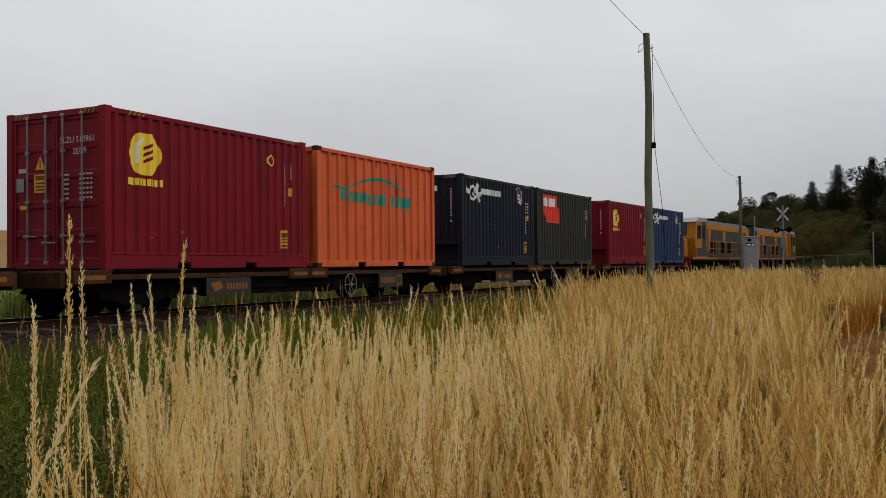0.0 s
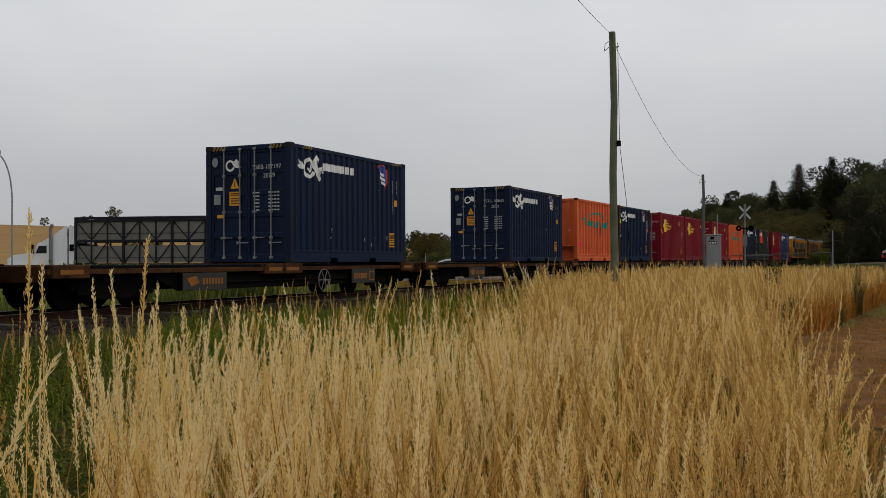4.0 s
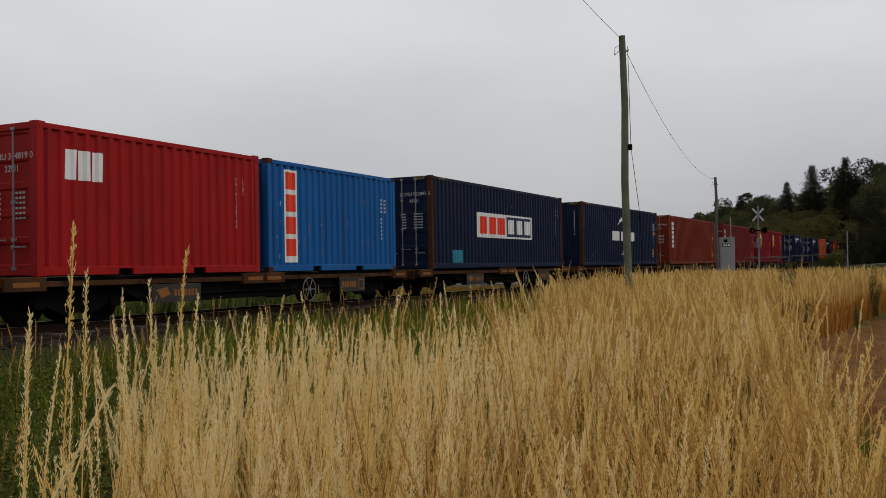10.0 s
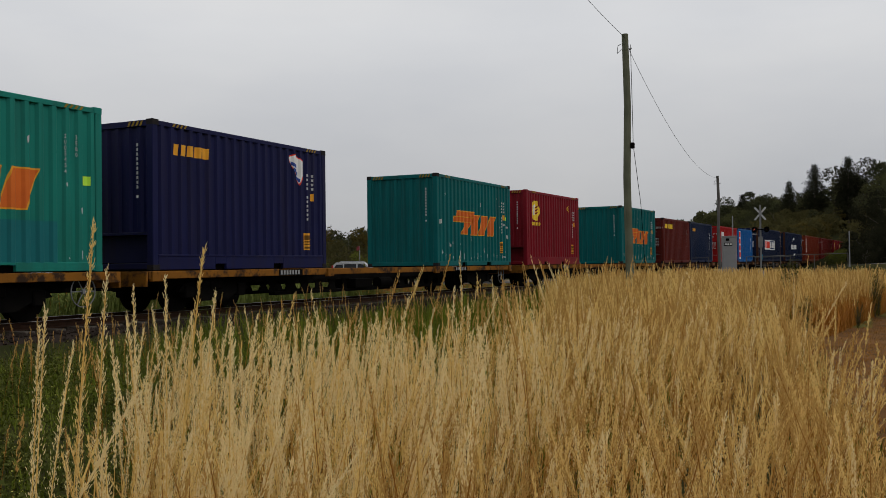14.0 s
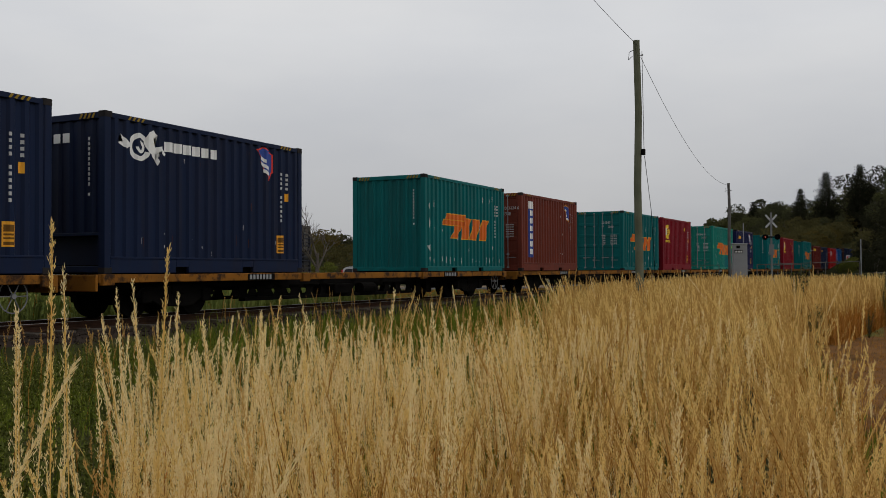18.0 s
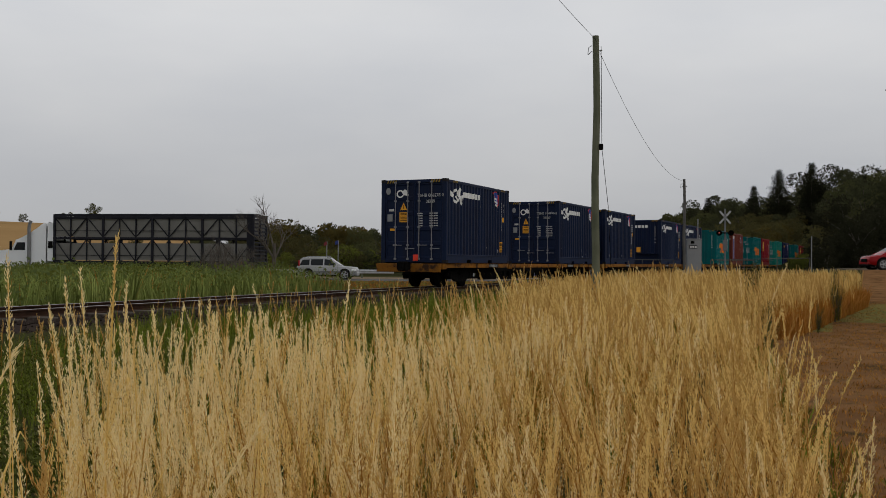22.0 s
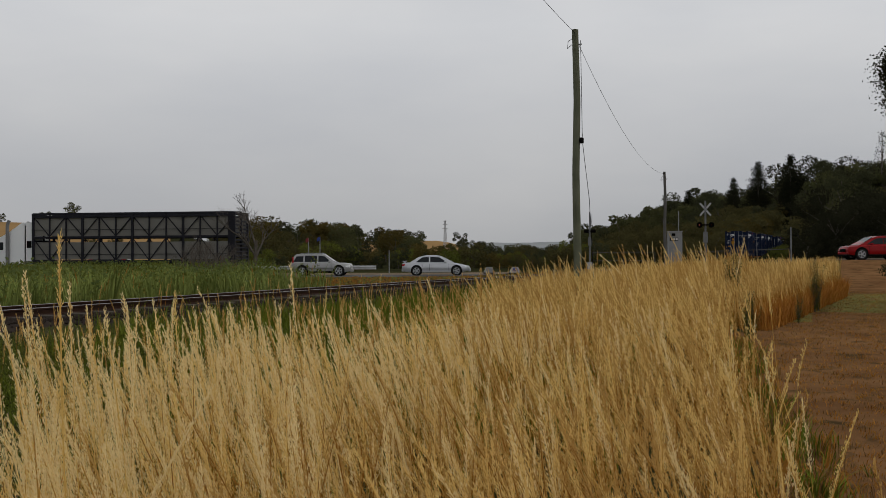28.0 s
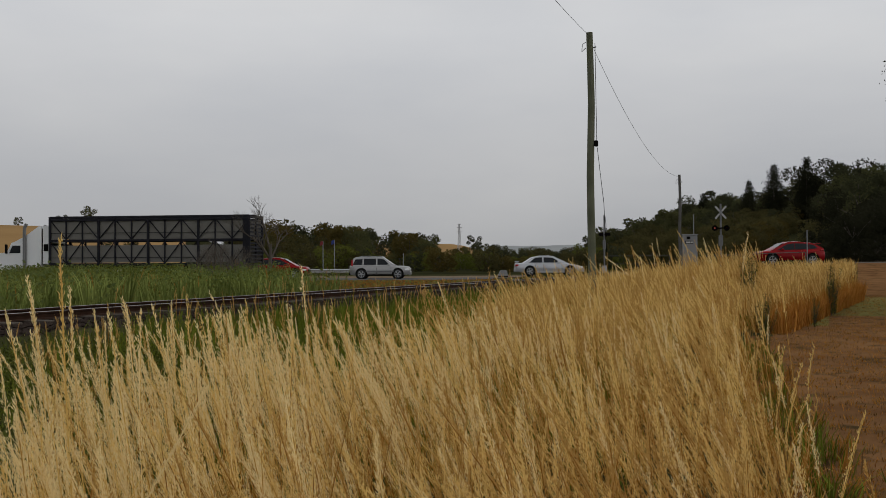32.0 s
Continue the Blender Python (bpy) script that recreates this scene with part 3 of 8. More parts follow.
def container(spec):
    """spec: length, height, paint, door end or plain end, and its marks."""
    L, H, col = spec["length"], spec["height"], spec["paint"]
    W = 2.5 if H > 2.7 else 2.438
    w, l = W / 2, L / 2
    RIBS["now"] = WIDE_RIBS if col is ORANGE else FINE_RIBS
    DIM = RUST_RUN if col is ORANGE else DIMWHITE
    c = thing("shipping_container", spec["label"], "container", "containers on the train")
    key = (L, H, col.name)
    post = kept(("post", H, col.name), lambda: Shape().box(-0.08, 0.08, -0.075, 0.075, 0.10, H - 0.10, 0.012).mesh("corner_post"))
    cast = kept(("cast", col.name), lambda: Shape().box(-0.084, 0.084, -0.092, 0.092, -0.06, 0.06, 0.010).mesh("corner_casting"))
    for sx in (-1, 1):
        for sy in (-1, 1):
            part("corner_post", post, RUSTED_EDGE if col is BLUE else col, c).location = (sx * (w - 0.08), sy * (l - 0.075), 0)
            for z in (0.06, H - 0.06):
                part("corner_casting", cast, RUSTED_EDGE if col in (BLUE, ORANGE, RUST, SKYBLUE) else col if col in (MAROON, RED, WINE, MINT) else GRIME, c).location = (sx * (w - 0.081), sy * (l - 0.090), z)
    rail = kept(("top", *key), lambda: Shape().box(-0.035, 0.035, -l + 0.16, l - 0.16, H - 0.115, H - 0.02, 0.010).mesh("top_rail"))
    low = spec.get("band", 0.165)

    def lower():
        sh = Shape()
        pockets = (-1.02, 1.02) if L < 8 else ()
        ys = [-l + 0.15] + [q for p in pockets for q in (p - 0.18, p + 0.18)] + [l - 0.15]
        for a, b in zip(ys[::2], ys[1::2]):
            sh.box(-0.04, 0.04, a, b, 0.015, low, 0.008)
        for p in pockets:
            sh.box(-0.04, 0.04, p - 0.18, p + 0.18, 0.125, low, 0.006)
        if low > 0.2:
            sh.box(-0.02, 0.052, -l + 0.15, l - 0.15, low - 0.03, low + 0.01, 0.006)
        return sh.mesh("bottom_rail")

    sill = kept(("low", low, *key), lower)
    sheet = kept(("side", low, *key), lambda: ribbed(-l + 0.15, l - 0.15, low - 0.01, H - 0.105, w - 0.012).mesh("side_panel"))
    for sx in (-1, 1):
        part("top_rail", rail, col, c).location = (sx * (w - 0.045), 0, 0)
        part("bottom_rail", sill, col, c).matrix_basis = pose(sx * (w - 0.045), 0, 0, 0, 0, 0 if sx > 0 else 180)
        part("side_panel", sheet, col, c).matrix_basis = pose(0, 0, 0, 0, 0, 0 if sx > 0 else 180)
    part("roof", kept(("roof", *key), lambda: Shape().box(-w + 0.06, w - 0.06, -l + 0.12, l - 0.12, H - 0.06, H - 0.03).mesh("roof")), col, c)
    # the lower black box is an added block that stops light under the container
    part("floor", kept(("floor", *key), lambda: Shape().box(-w + 0.09, w - 0.09, -l + 0.1, l - 0.1, 0.11, 0.16).box(-w + 0.16, w - 0.16, -l + 0.12, l - 0.12, -0.003, 0.108).mesh("floor")), BLACK, c)
    part("front_end", kept(("front", *key), lambda: Shape().box(-w + 0.1, w - 0.1, l - 0.06, l - 0.03, 0.1, H - 0.1).mesh("front_end")), col, c)
    beam = kept(("beam", *key), lambda: Shape().box(-w + 0.15, w - 0.15, -0.05, 0.05, -0.06, 0.06, 0.01).mesh("end_beam"))
    for sy in (-1, 1):
        for z in (0.085, H - 0.075):
            part("end_beam", beam, col, c).location = (0, sy * (l - 0.055), z)
    if spec.get("door"):
        hw = w - 0.165

        def leaf():
            sh = Shape()
            z0, z1 = 0.15, H - 0.14
            n = 5
            v, f, zs = [], [], [z0]
            for k in range(n):
                a = z0 + (z1 - z0) * k / n
                d = (z1 - z0) / n
                zs += [a + 0.10 * d, a + 0.16 * d, a + 0.84 * d, a + 0.90 * d]
            zs.append(z1)
            for i, z in enumerate(zs):
                y = 0.022 if 0 < i < len(zs) - 1 and (i - 1) % 4 in (1, 2) else 0.0
                v += [(0.06, y, z), (hw - 0.06, y, z)]
            f = [(2 * i, 2 * i + 1, 2 * i + 3, 2 * i + 2) for i in range(len(zs) - 1)]
            sh.add(v, f)
            sh.box(0.008, 0.06, -0.012, 0.03, z0, z1, 0.006)
            sh.box(hw - 0.06, hw - 0.008, -0.012, 0.03, z0, z1, 0.006)
            return sh.mesh("door")

        def rod():
            sh = Shape().tube((0, 0, 0.13), (0, 0, H - 0.08), 0.017, n=8)
            for z in (0.14, 0.62, 1.25, H - 0.75, H - 0.11):
                sh.box(-0.045, 0.045, -0.022, 0.03, z - 0.03, z + 0.03, 0.006)
            return sh.mesh("lock_rod", True)

        handle = kept("handle", lambda: Shape().box(-0.28, 0.05, -0.03, -0.012, -0.012, 0.012, 0.004).box(-0.30, -0.24, -0.03, 0.02, -0.035, 0.035, 0.006)
                      .mesh("handle"))
        for side in (0, 1):
            d = part("door", kept(("door", *key), leaf), col, c, "ribbed steel door leaf")
            d.matrix_basis = pose(-hw, -l + 0.035, 0) if side == 0 else pose(0.0, -l + 0.035, 0)
            for x in (0.36 * hw, 0.80 * hw) if side == 0 else (0.20 * hw, 0.64 * hw):
                r = part("lock_rod", kept(("rod", H), rod), ROD, d, "galvanised lock rod")
                r.location = (x, -0.035, 0)
                k = part("handle", handle, ROD, d)
                k.location = (x + (0.22 if side == 0 else 0.26), -0.04, 0.62 if x < 0.5 * hw else 0.5)
        e = ("end", -l + 0.035)
        m1 = pose(0.16, -l - 0.012, H - 0.62, 90)
        code, kind = spec["door"]
        writing(code, 0.155, DIM, c, m1)
        writing(kind, 0.155, DIM, c, pose(0.48, -l - 0.012, H - 0.83, 90))
        rows = []
        for k in range(6):
            rows += [rect(0.14 + 0.02 * k, 0.34, H - 1.20 - k * 0.085, H - 1.165 - k * 0.085)]
            rows += [rect(0.60 + 0.085 * j, 0.66 + 0.085 * j, H - 1.20 - k * 0.085, H - 1.165 - k * 0.085) for j in range(4)]
        mark(c, rows, DIM, e, "weight_table", "small white weight markings")
        if spec.get("plates", True):
            mark(c, [rect(-0.55, -0.22, H - 1.48, H - 1.14)], AMBER, e, "plate", "amber safety plate")
            mark(c, [[(-0.52, H - 1.06), (-0.26, H - 1.06), (-0.39, H - 0.80)]], AMBER, e, "warning_sign", "amber triangular warning sign")
            tagged(mark(c, [rect(-0.51, -0.26, H - 1.44 + q, H - 1.41 + q) for q in (0, 0.06, 0.12, 0.20, 0.24)], PRINT, ("end", -l + 0.031), "plate_print"), kind="stuff")
            mark(c, [rect(-0.405, -0.375, H - 1.03, H - 0.88)], PRINT, ("end", -l + 0.031), "sign_bar")
            mark(c, [rect(-1.02, -0.82, H - 1.45, H - 1.2)], GREYBOX, e, "plate")
            mark(c, [rect(-0.96, -0.76, H - 1.10, H - 1.02)], DIMWHITE, e, "label", "small white door label")
            mark(c, [rect(-0.92, -0.72, H - 1.78, H - 1.70)], AMBER, e, "plate")
    else:
        def wall():
            sh = ribbed(-w + 0.16, w - 0.16, 0.14 if low < 0.3 else 0.72, H - 0.13, 0).mesh("end_panel")
            for v in sh.vertices:
                v.co = (v.co.y, -v.co.x - l + 0.03, v.co.z)
            return sh
        part("end_panel", kept(("end", low, *key), wall), col, c)
        if low >= 0.3:
            part("hatch_recess", kept(("hatch", *key), lambda: Shape().box(-w + 0.16, w - 0.16, -l + 0.30, -l + 0.34, 0.14, 0.72)
                                      .box(-w + 0.16, w - 0.16, -l + 0.02, -l + 0.34, 0.68, 0.74, 0.01).mesh("hatch_recess")), col, c,
                 "recessed discharge hatch")
        mark(c, bars(w - 0.42, H - 1.5, 1, 0.05, 0.05, 0), WHITE, ("end", -l + 0.02))
        mark(c, [rect(w - 0.42, w - 0.375, H - 1.32 + 0.09 * k, H - 1.26 + 0.09 * k) for k in range(10)], DIM, ("end", -l + 0.024), "number_print")
        if spec.get("end_plate"):
            mark(c, [rect(-0.36, -0.10, 0.78, 1.12)], AMBER, ("end", -l + 0.024), "plate", "amber safety plate")
        if spec.get("end_name"):
            mark(c, bars(-0.95, H - 0.52, 6, 0.17, 0.17, 0.06), WHITE, ("end", -l + 0.024), "name_bars", "white bars in place of a name")
    if spec.get("stripes", True):
        for y0 in (-l + 0.55, l - 0.85):
            mark(c, [[(y0 + k * 0.11, H - 0.10), (y0 + k * 0.11 + 0.055, H - 0.10), (y0 + k * 0.11 + 0.11, H - 0.03), (y0 + k * 0.11 + 0.055, H - 0.03)]
                     for k in range(4)], HAZARD, ("flat", w - 0.008), "hazard_stripes")
        for x0 in (-w + 0.22, w - 0.62):
            mark(c, [[(x0 + k * 0.10, H - 0.125), (x0 + k * 0.10 + 0.05, H - 0.125), (x0 + k * 0.10 + 0.10, H - 0.03), (x0 + k * 0.10 + 0.05, H - 0.03)]
                     for k in range(4)], HAZARD, ("end", -l - 0.002), "hazard_stripes")
    s = ("side", w - 0.012)
    # number column and plates at the leading end of the side
    ya = l - 0.82
    if spec.get("door"):
        up = pose(w - 0.004, ya, H - 0.62, 90, 0, 90)
        writing("\n".join(spec["door"][0].replace(" ", "")), 0.10, DIM, c, up, label="upright white serial lettering")
        writing("\n".join(spec["door"][1]), 0.10, DIM, c, pose(w - 0.004, ya + 0.24, H - 0.62, 90, 0, 90), label="upright white type lettering")
    else:
        mark(c, [rect(ya, ya + 0.045, H - 0.70 - 0.105 * k, H - 0.64 - 0.105 * k) for k in range(11) if k != 4], DIM, s, "number_print",
             "upright white number column")
        mark(c, [rect(ya + 0.24, ya + 0.285, H - 0.70 - 0.105 * k, H - 0.64 - 0.105 * k) for k in range(4)], DIM, s, "number_print")
    if spec.get("plates", True):
        mark(c, [rect(l - 0.92, l - 0.70, 0.44, 0.84)], AMBER, s, "plate", "amber safety plate")
        mark(c, [rect(l - 0.62, l - 0.53, 1.62, 1.80)], AMBER, s, "plate")
        tagged(mark(c, [rect(l - 0.89, l - 0.73, z, z + d) for z, d in ((0.47, 0.05), (0.56, 0.03), (0.62, 0.03), (0.68, 0.11))], PRINT, ("side", s[1] + 0.004), "plate_print"), kind="stuff")
    spec["logo"](c, s, L, H, w, l)
    # small wear: pale scrapes, or rust runs on the older paints
    q = random.Random(int(abs(spec["at"]) * 100))
    for n, tint, tall in {"orange_paint": ((46, RUST_RUN, 0.30), (8, RUSTED_EDGE, 0.10), (8, DIMWHITE, 0.08)), "deep_blue_paint": ((14, RUSTED_EDGE, 0.4), (4, DIMWHITE, 0.1)), "rust_red_paint": ((10, RUSTED_EDGE, 0.3),),
                          "bright_blue_paint": ((18, RUST_RUN, 0.3), (8, DIMWHITE, 0.1)), "navy_paint": ((9, DIMWHITE, 0.12), (8, RUSTED_EDGE, 0.2)), "slate_paint": ((7, DIMWHITE, 0.12),),
                          "maroon_paint": ((5, DIMWHITE, 0.08), (6, RUSTED_EDGE, 0.25)), "red_brown_paint": ((8, DIMWHITE, 0.1),)}.get(col.name, ()):
        wear = []
        for _ in range(n):
            a, b, h, k = q.uniform(-l + 0.25, l - 0.3), q.choice((q.uniform(0.3, 0.7), q.uniform(0.4, H - 0.7))), tall * q.uniform(0.3, 1.2), q.uniform(0.006, 0.018)
            wear.append([(a, b), (a + k * 0.6, b), (a + k, b + h), (a - k * 0.2, b + h * 0.9)])
        tagged(mark(c, wear, tint, s, "wear_marks", "small scrapes and rust runs"), kind="stuff")
    for y0, y1, z0, z1, m in spec.get("extras", ()):
        q = random.Random(int(1000 * (y0 + z0)))
        e, k = 0.5 * (y1 - y0), 0.5 * (z1 - z0)
        n = 4 if m in (LIME, PINK, AMBER, DEEPTEAL) else 9
        pts = [(y0 + e + e * q.uniform(0.25, 1.1) * math.cos(g), z0 + k + k * q.uniform(0.3, 1.15) * math.sin(g)) for g in (math.tau * (i + 0.5) / n for i in range(n))]
        m = DIMWHITE if n == 9 and m is WHITE else m
        mark(c, [[(a - l, b) for a, b in (rect(y0, y1, z0, z1) if n == 4 else pts)]], m, ("side", s[1] + 0.002), "sticker" if n == 4 else "scuff")
    return c


# ---- painted devices on the sides, as plain shapes ----


def sun_logo(wide):
    def draw(c, s, L, H, w, l):
        y, z = -l + (1.17 if wide else 0.99), 2.12
        pts = [(y + 0.40 * (1 + 0.04 * math.cos(6 * g)) * math.cos(g), z + 0.40 * (1 + 0.04 * math.cos(6 * g)) * math.sin(g))
               for g in (k * math.tau / 36 for k in range(36))]
        mark(c, [pts], YELLOW, s, "disc_logo", "yellow disc logo")
        f = ("side", s[1] + 0.004)
        for k in range(3):
            mark(c, [[(y - 0.02, z - 0.17 + k * 0.12), (y + 0.22, z - 0.06 + k * 0.12), (y + 0.22, z + 0.0 + k * 0.12), (y - 0.02, z - 0.11 + k * 0.12)]], MAROON, f, "logo_bar")
        mark(c, [[(y - 0.24, z - 0.18), (y - 0.17, z - 0.18), (y - 0.17, z + 0.13), (y - 0.01, z + 0.26), (y - 0.03, z + 0.33), (y - 0.24, z + 0.18)]],
             WHITE, f, "logo_bar")
        if wide:
            for k, n in enumerate((4, 11, 7)):
                mark(c, bars(y + 0.46, z + 0.12 - 0.18 * k, n, 0.07, 0.055 if k == 0 else 0.10, 0.03), YELLOW, s, "name_bars", "yellow bars in place of a name")
        else:
            mark(c, bars(y - 0.44, z - 0.58, 9, 0.075, 0.13, 0.025), YELLOW, s, "name_bars", "yellow bars in place of a name")
        mark(c, hoop(-l + 4.78, 2.36, 0.13, 0.03), YELLOW, s, "small_device")
    return draw


def badge_on(c, s, yb, zb, edge, field, stroke):
    out = [(yb - 0.30, zb + 0.22), (yb - 0.04, zb + 0.30), (yb + 0.28, zb + 0.16), (yb + 0.28, zb - 0.24), (yb + 0.16, zb - 0.44), (yb + 0.02, zb - 0.26)]
    mark(c, [out], edge, s, "shield_badge", "shield-shaped badge")
    mark(c, [[(yb + (a - yb) * 0.90, zb + (b - zb) * 0.90) for a, b in out]], field, ("side", s[1] + 0.004), "badge_field")
    mark(c, [[(yb - 0.18 + 0.07 * k, zb + 0.12 - 0.15 * k), (yb + 0.02 + 0.07 * k, zb + 0.02 - 0.15 * k), (yb + 0.02 + 0.07 * k, zb - 0.06 - 0.15 * k), (yb - 0.18 + 0.07 * k, zb + 0.04 - 0.15 * k)]
             for k in range(3)], stroke, ("side", s[1] + 0.008), "badge_print")


def crest_logo(badge=True):
    def draw(c, s, L, H, w, l):
        if any(q.name.startswith("door") for q in c.children):
            d = ("end", -l + 0.025)
            mark(c, hoop(-0.52, H - 0.50, 0.14, 0.05, 18, 0.12, 0.82), WHITE, d, "door_device", "small white curled device on the door")
            mark(c, [[(-0.46, H - 0.44), (-0.34, H - 0.34), (-0.26, H - 0.40), (-0.30, H - 0.48), (-0.18, H - 0.56), (-0.30, H - 0.56), (-0.40, H - 0.54)]], WHITE, d, "door_device")
            mark(c, [disc(-0.98, H - 0.40, 0.09, 0.12, 16)], GREYBOX, d, "door_mark")
        y, z = -l + 0.88, 2.36
        mark(c, hoop(y, z - 0.02, 0.26, 0.09, 22, 0.12, 0.82) + hoop(y + 0.02, z - 0.02, 0.12, 0.06, 14, 0.5, 0.8), WHITE, s, "scroll_logo", "white curled device")
        mark(c, [[(y + 0.12, z + 0.08), (y + 0.22, z + 0.28), (y + 0.38, z + 0.34), (y + 0.46, z + 0.25), (y + 0.38, z + 0.17), (y + 0.42, z + 0.02),
                  (y + 0.58, z + 0.06), (y + 0.70, z - 0.08), (y + 0.66, z - 0.12), (y + 0.56, z - 0.02), (y + 0.42, z - 0.10), (y + 0.50, z - 0.24), (y + 0.46, z - 0.32),
                  (y + 0.42, z - 0.24), (y + 0.32, z - 0.14), (y + 0.22, z - 0.10)],
                 ], WHITE, s, "scroll_logo")
        mark(c, [[(y - 0.22, z - 0.02), (y - 0.46, z + 0.18), (y - 0.40, z + 0.04), (y - 0.54, z + 0.02), (y - 0.34, z - 0.08)]], WHITE, s, "scroll_tail")
        mark(c, bars(y + 0.66, z - 0.03, 6, 0.185, 0.19, 0.075), WHITE, s, "name_bars", "white bars in place of a name")
        if badge:
            badge_on(c, s, -l + 4.68, 2.48, SCARLET if badge == "red" else AMBER, COBALT, WHITE)
    return draw


def arc_logo(c, s, L, H, w, l):
    tall = (0.22, 0.25, 0.25, 0.25, 0.26, 0.28, 0.28, 0.29, 0.29, 0.29, 0.30, 0.31)
    for k, h in enumerate(tall):
        mark(c, bars(-1.98 + 0.305 * k, 1.90 - h - (0.03 if k == 4 else 0), 1, 0.22 if k != 7 else 0.10, h, 0, 0.07), GREENMARK, s, "name_bar", "green bars in place of a name")
    mark(c, [[(-2.30, 1.96), (-1.55, 1.90), (-1.55, 1.98), (-2.20, 2.02)]], GREENMARK, s, "logo_dash", "green dash before the name")
    arc = []
    for k in range(18):
        a, b = k / 18, (k + 1) / 18
        h = [0.07 * math.sin(math.pi * q) + 0.015 for q in (a, b)]
        za, zb = (2.00 + 0.26 * math.sin(math.pi * q) for q in (a, b))
        arc.append([(-1.6 + 3.1 * a, za + h[0]), (-1.6 + 3.1 * b, zb + h[1]), (-1.6 + 3.1 * b, zb), (-1.6 + 3.1 * a, za)])
    mark(c, arc, GREENMARK, s, "arc_logo", "thin green arc")


def block_logo(c, s, L, H, w, l):
    mark(c, [[(-l + 0.6, 2.2), (-l + 0.6, 2.68), (-l + 1.95, 2.68), (-l + 2.25, 2.05), (-l + 2.25, 1.62), (-l + 0.95, 1.62)]], SCARLET, s, "logo_panel", "red logo panel")
    mark(c, bars(-l + 0.72, 2.24, 3, 0.34, 0.32, 0.07), WHITE, ("side", s[1] + 0.004), "name_bars")


def grown(poly, d):
    a, b = sum(p[0] for p in poly) / len(poly), sum(p[1] for p in poly) / len(poly)
    return [(p + math.copysign(d, p - a), q + math.copysign(d, q - b)) for p, q in poly]


def slant_logo(c, s, L, H, w, l):
    z, o = 1.26, -0.20
    solid = [[(-1.46, 0.36), (0.04, 0.36), (0.10, 0.52), (-1.32, 0.52)], [(-1.60, 0.19), (-0.08, 0.19), (-0.02, 0.33), (-1.50, 0.33)],
             [(-1.0, -0.20), (-0.58, -0.20), (-0.28, 0.17), (-0.70, 0.17)]]
    solid += [[(a, -0.22), (a + 0.50, -0.22), (a + 0.76, 0.42), (a + 0.26, 0.42)] for a in (-0.30, 0.40, 1.10)]
    put = lambda p: [(a + o, b + z) for a, b in p]
    for p in solid:
        mark(c, [put(grown(p, 0.028))], AMBER, s, "device_outline")
    f = ("side", s[1] + 0.003)
    for p in solid:
        mark(c, [put(p)], TANGERINE, f, "slanted_device", "slanted orange device")
    rng = random.Random(int(c.name[-3:]) if c.name[-3:].isdigit() else 7)
    flecks = []
    for _ in range(34):
        a, h = RIB * (rng.randint(-9, 9) + rng.uniform(0.05, 0.27)), rng.uniform(0.03, 0.22)
        b = rng.choice((rng.uniform(0.20, 0.34), rng.uniform(0.4, 2.4)))
        flecks.append([(a, b), (a + rng.uniform(0.015, 0.05), b + 0.02), (a + rng.uniform(0.01, 0.04), b + h), (a - 0.01, b + h * 0.8)])
    tagged(mark(c, flecks, DIMWHITE, s, "scrapes", "pale scrapes on the ribs"), kind="stuff")


def panel_logo(c, s, L, H, w, l):
    mark(c, [rect(-2.64, 2.53, 1.05, 1.91)], WHITE, s, "logo_panel", "white logo panel")
    f = ("side", s[1] + 0.004)
    mark(c, bars(-2.46, 1.18, 3, 0.64, 0.60, 0.16), SCARLET, f, "name_bars", "red bars in place of a name")
    mark(c, [rect(-0.02, 2.46, 1.12, 1.84)], INK, f, "logo_field", "dark blue field")
    mark(c, bars(0.14, 1.22, 3, 0.60, 0.52, 0.18), WHITE, ("side", s[1] + 0.008), "name_bars")
    mark(c, [rect(-4.64, -3.86, 0.19, 0.60)], CYAN, f, "repair_patch", "pale blue repair patch")


def swoosh_logo(c, s, L, H, w, l):
    for a in (-1.74, -1.16, -0.50, 0.16, 0.76, 1.30):
        mark(c, [rect(a, a + 0.46, 1.22, 1.68)], WHITE, s, "name_bar", "white bar in place of a name")
    for q, y0, z0 in ((1, -0.26, 2.22), (-1, 0.38, 0.72)):
        mark(c, [[(y0 - q * 0.70, z0 - q * 0.26), (y0 - q * 0.42, z0 + q * 0.02), (y0 + q * 0.05, z0 + q * 0.20), (y0 + q * 0.72, z0 + q * 0.20),
                  (y0 + q * 0.50, z0 - q * 0.06), (y0 - q * 0.10, z0 - q * 0.02), (y0 - q * 0.50, z0 - q * 0.14)]], WHITE, s, "swoosh", "white curved stroke")


def column_logo(n, material, wide, high, pitch, y, top, panel=None, cap=None):
    """An upright column of n bars from the height top down, in front of a panel where there is one."""
    def draw(c, s, L, H, w, l):
        a, f = -l + y, s
        if panel:
            mark(c, [rect(a - 0.06, a + wide + 0.06, top - n * pitch - 0.03, top + 0.06)], panel, s, "logo_panel", "upright logo panel")
            f = ("side", s[1] + 0.004)
        mark(c, [rect(a, a + wide, top - k * pitch - high, top - k * pitch) for k in range(n)], material, f, "name_bars", "upright column of bars in place of a name")
        if cap:
            mark(c, [rect(a - 0.06, a + wide + 0.06, top + 0.06, top + 0.34)], WHITE, s, "logo_cap", "white square above the panel")
            badge_on(c, s, -l + 4.85, 2.42, AMBER, COBALT, WHITE)
    return draw


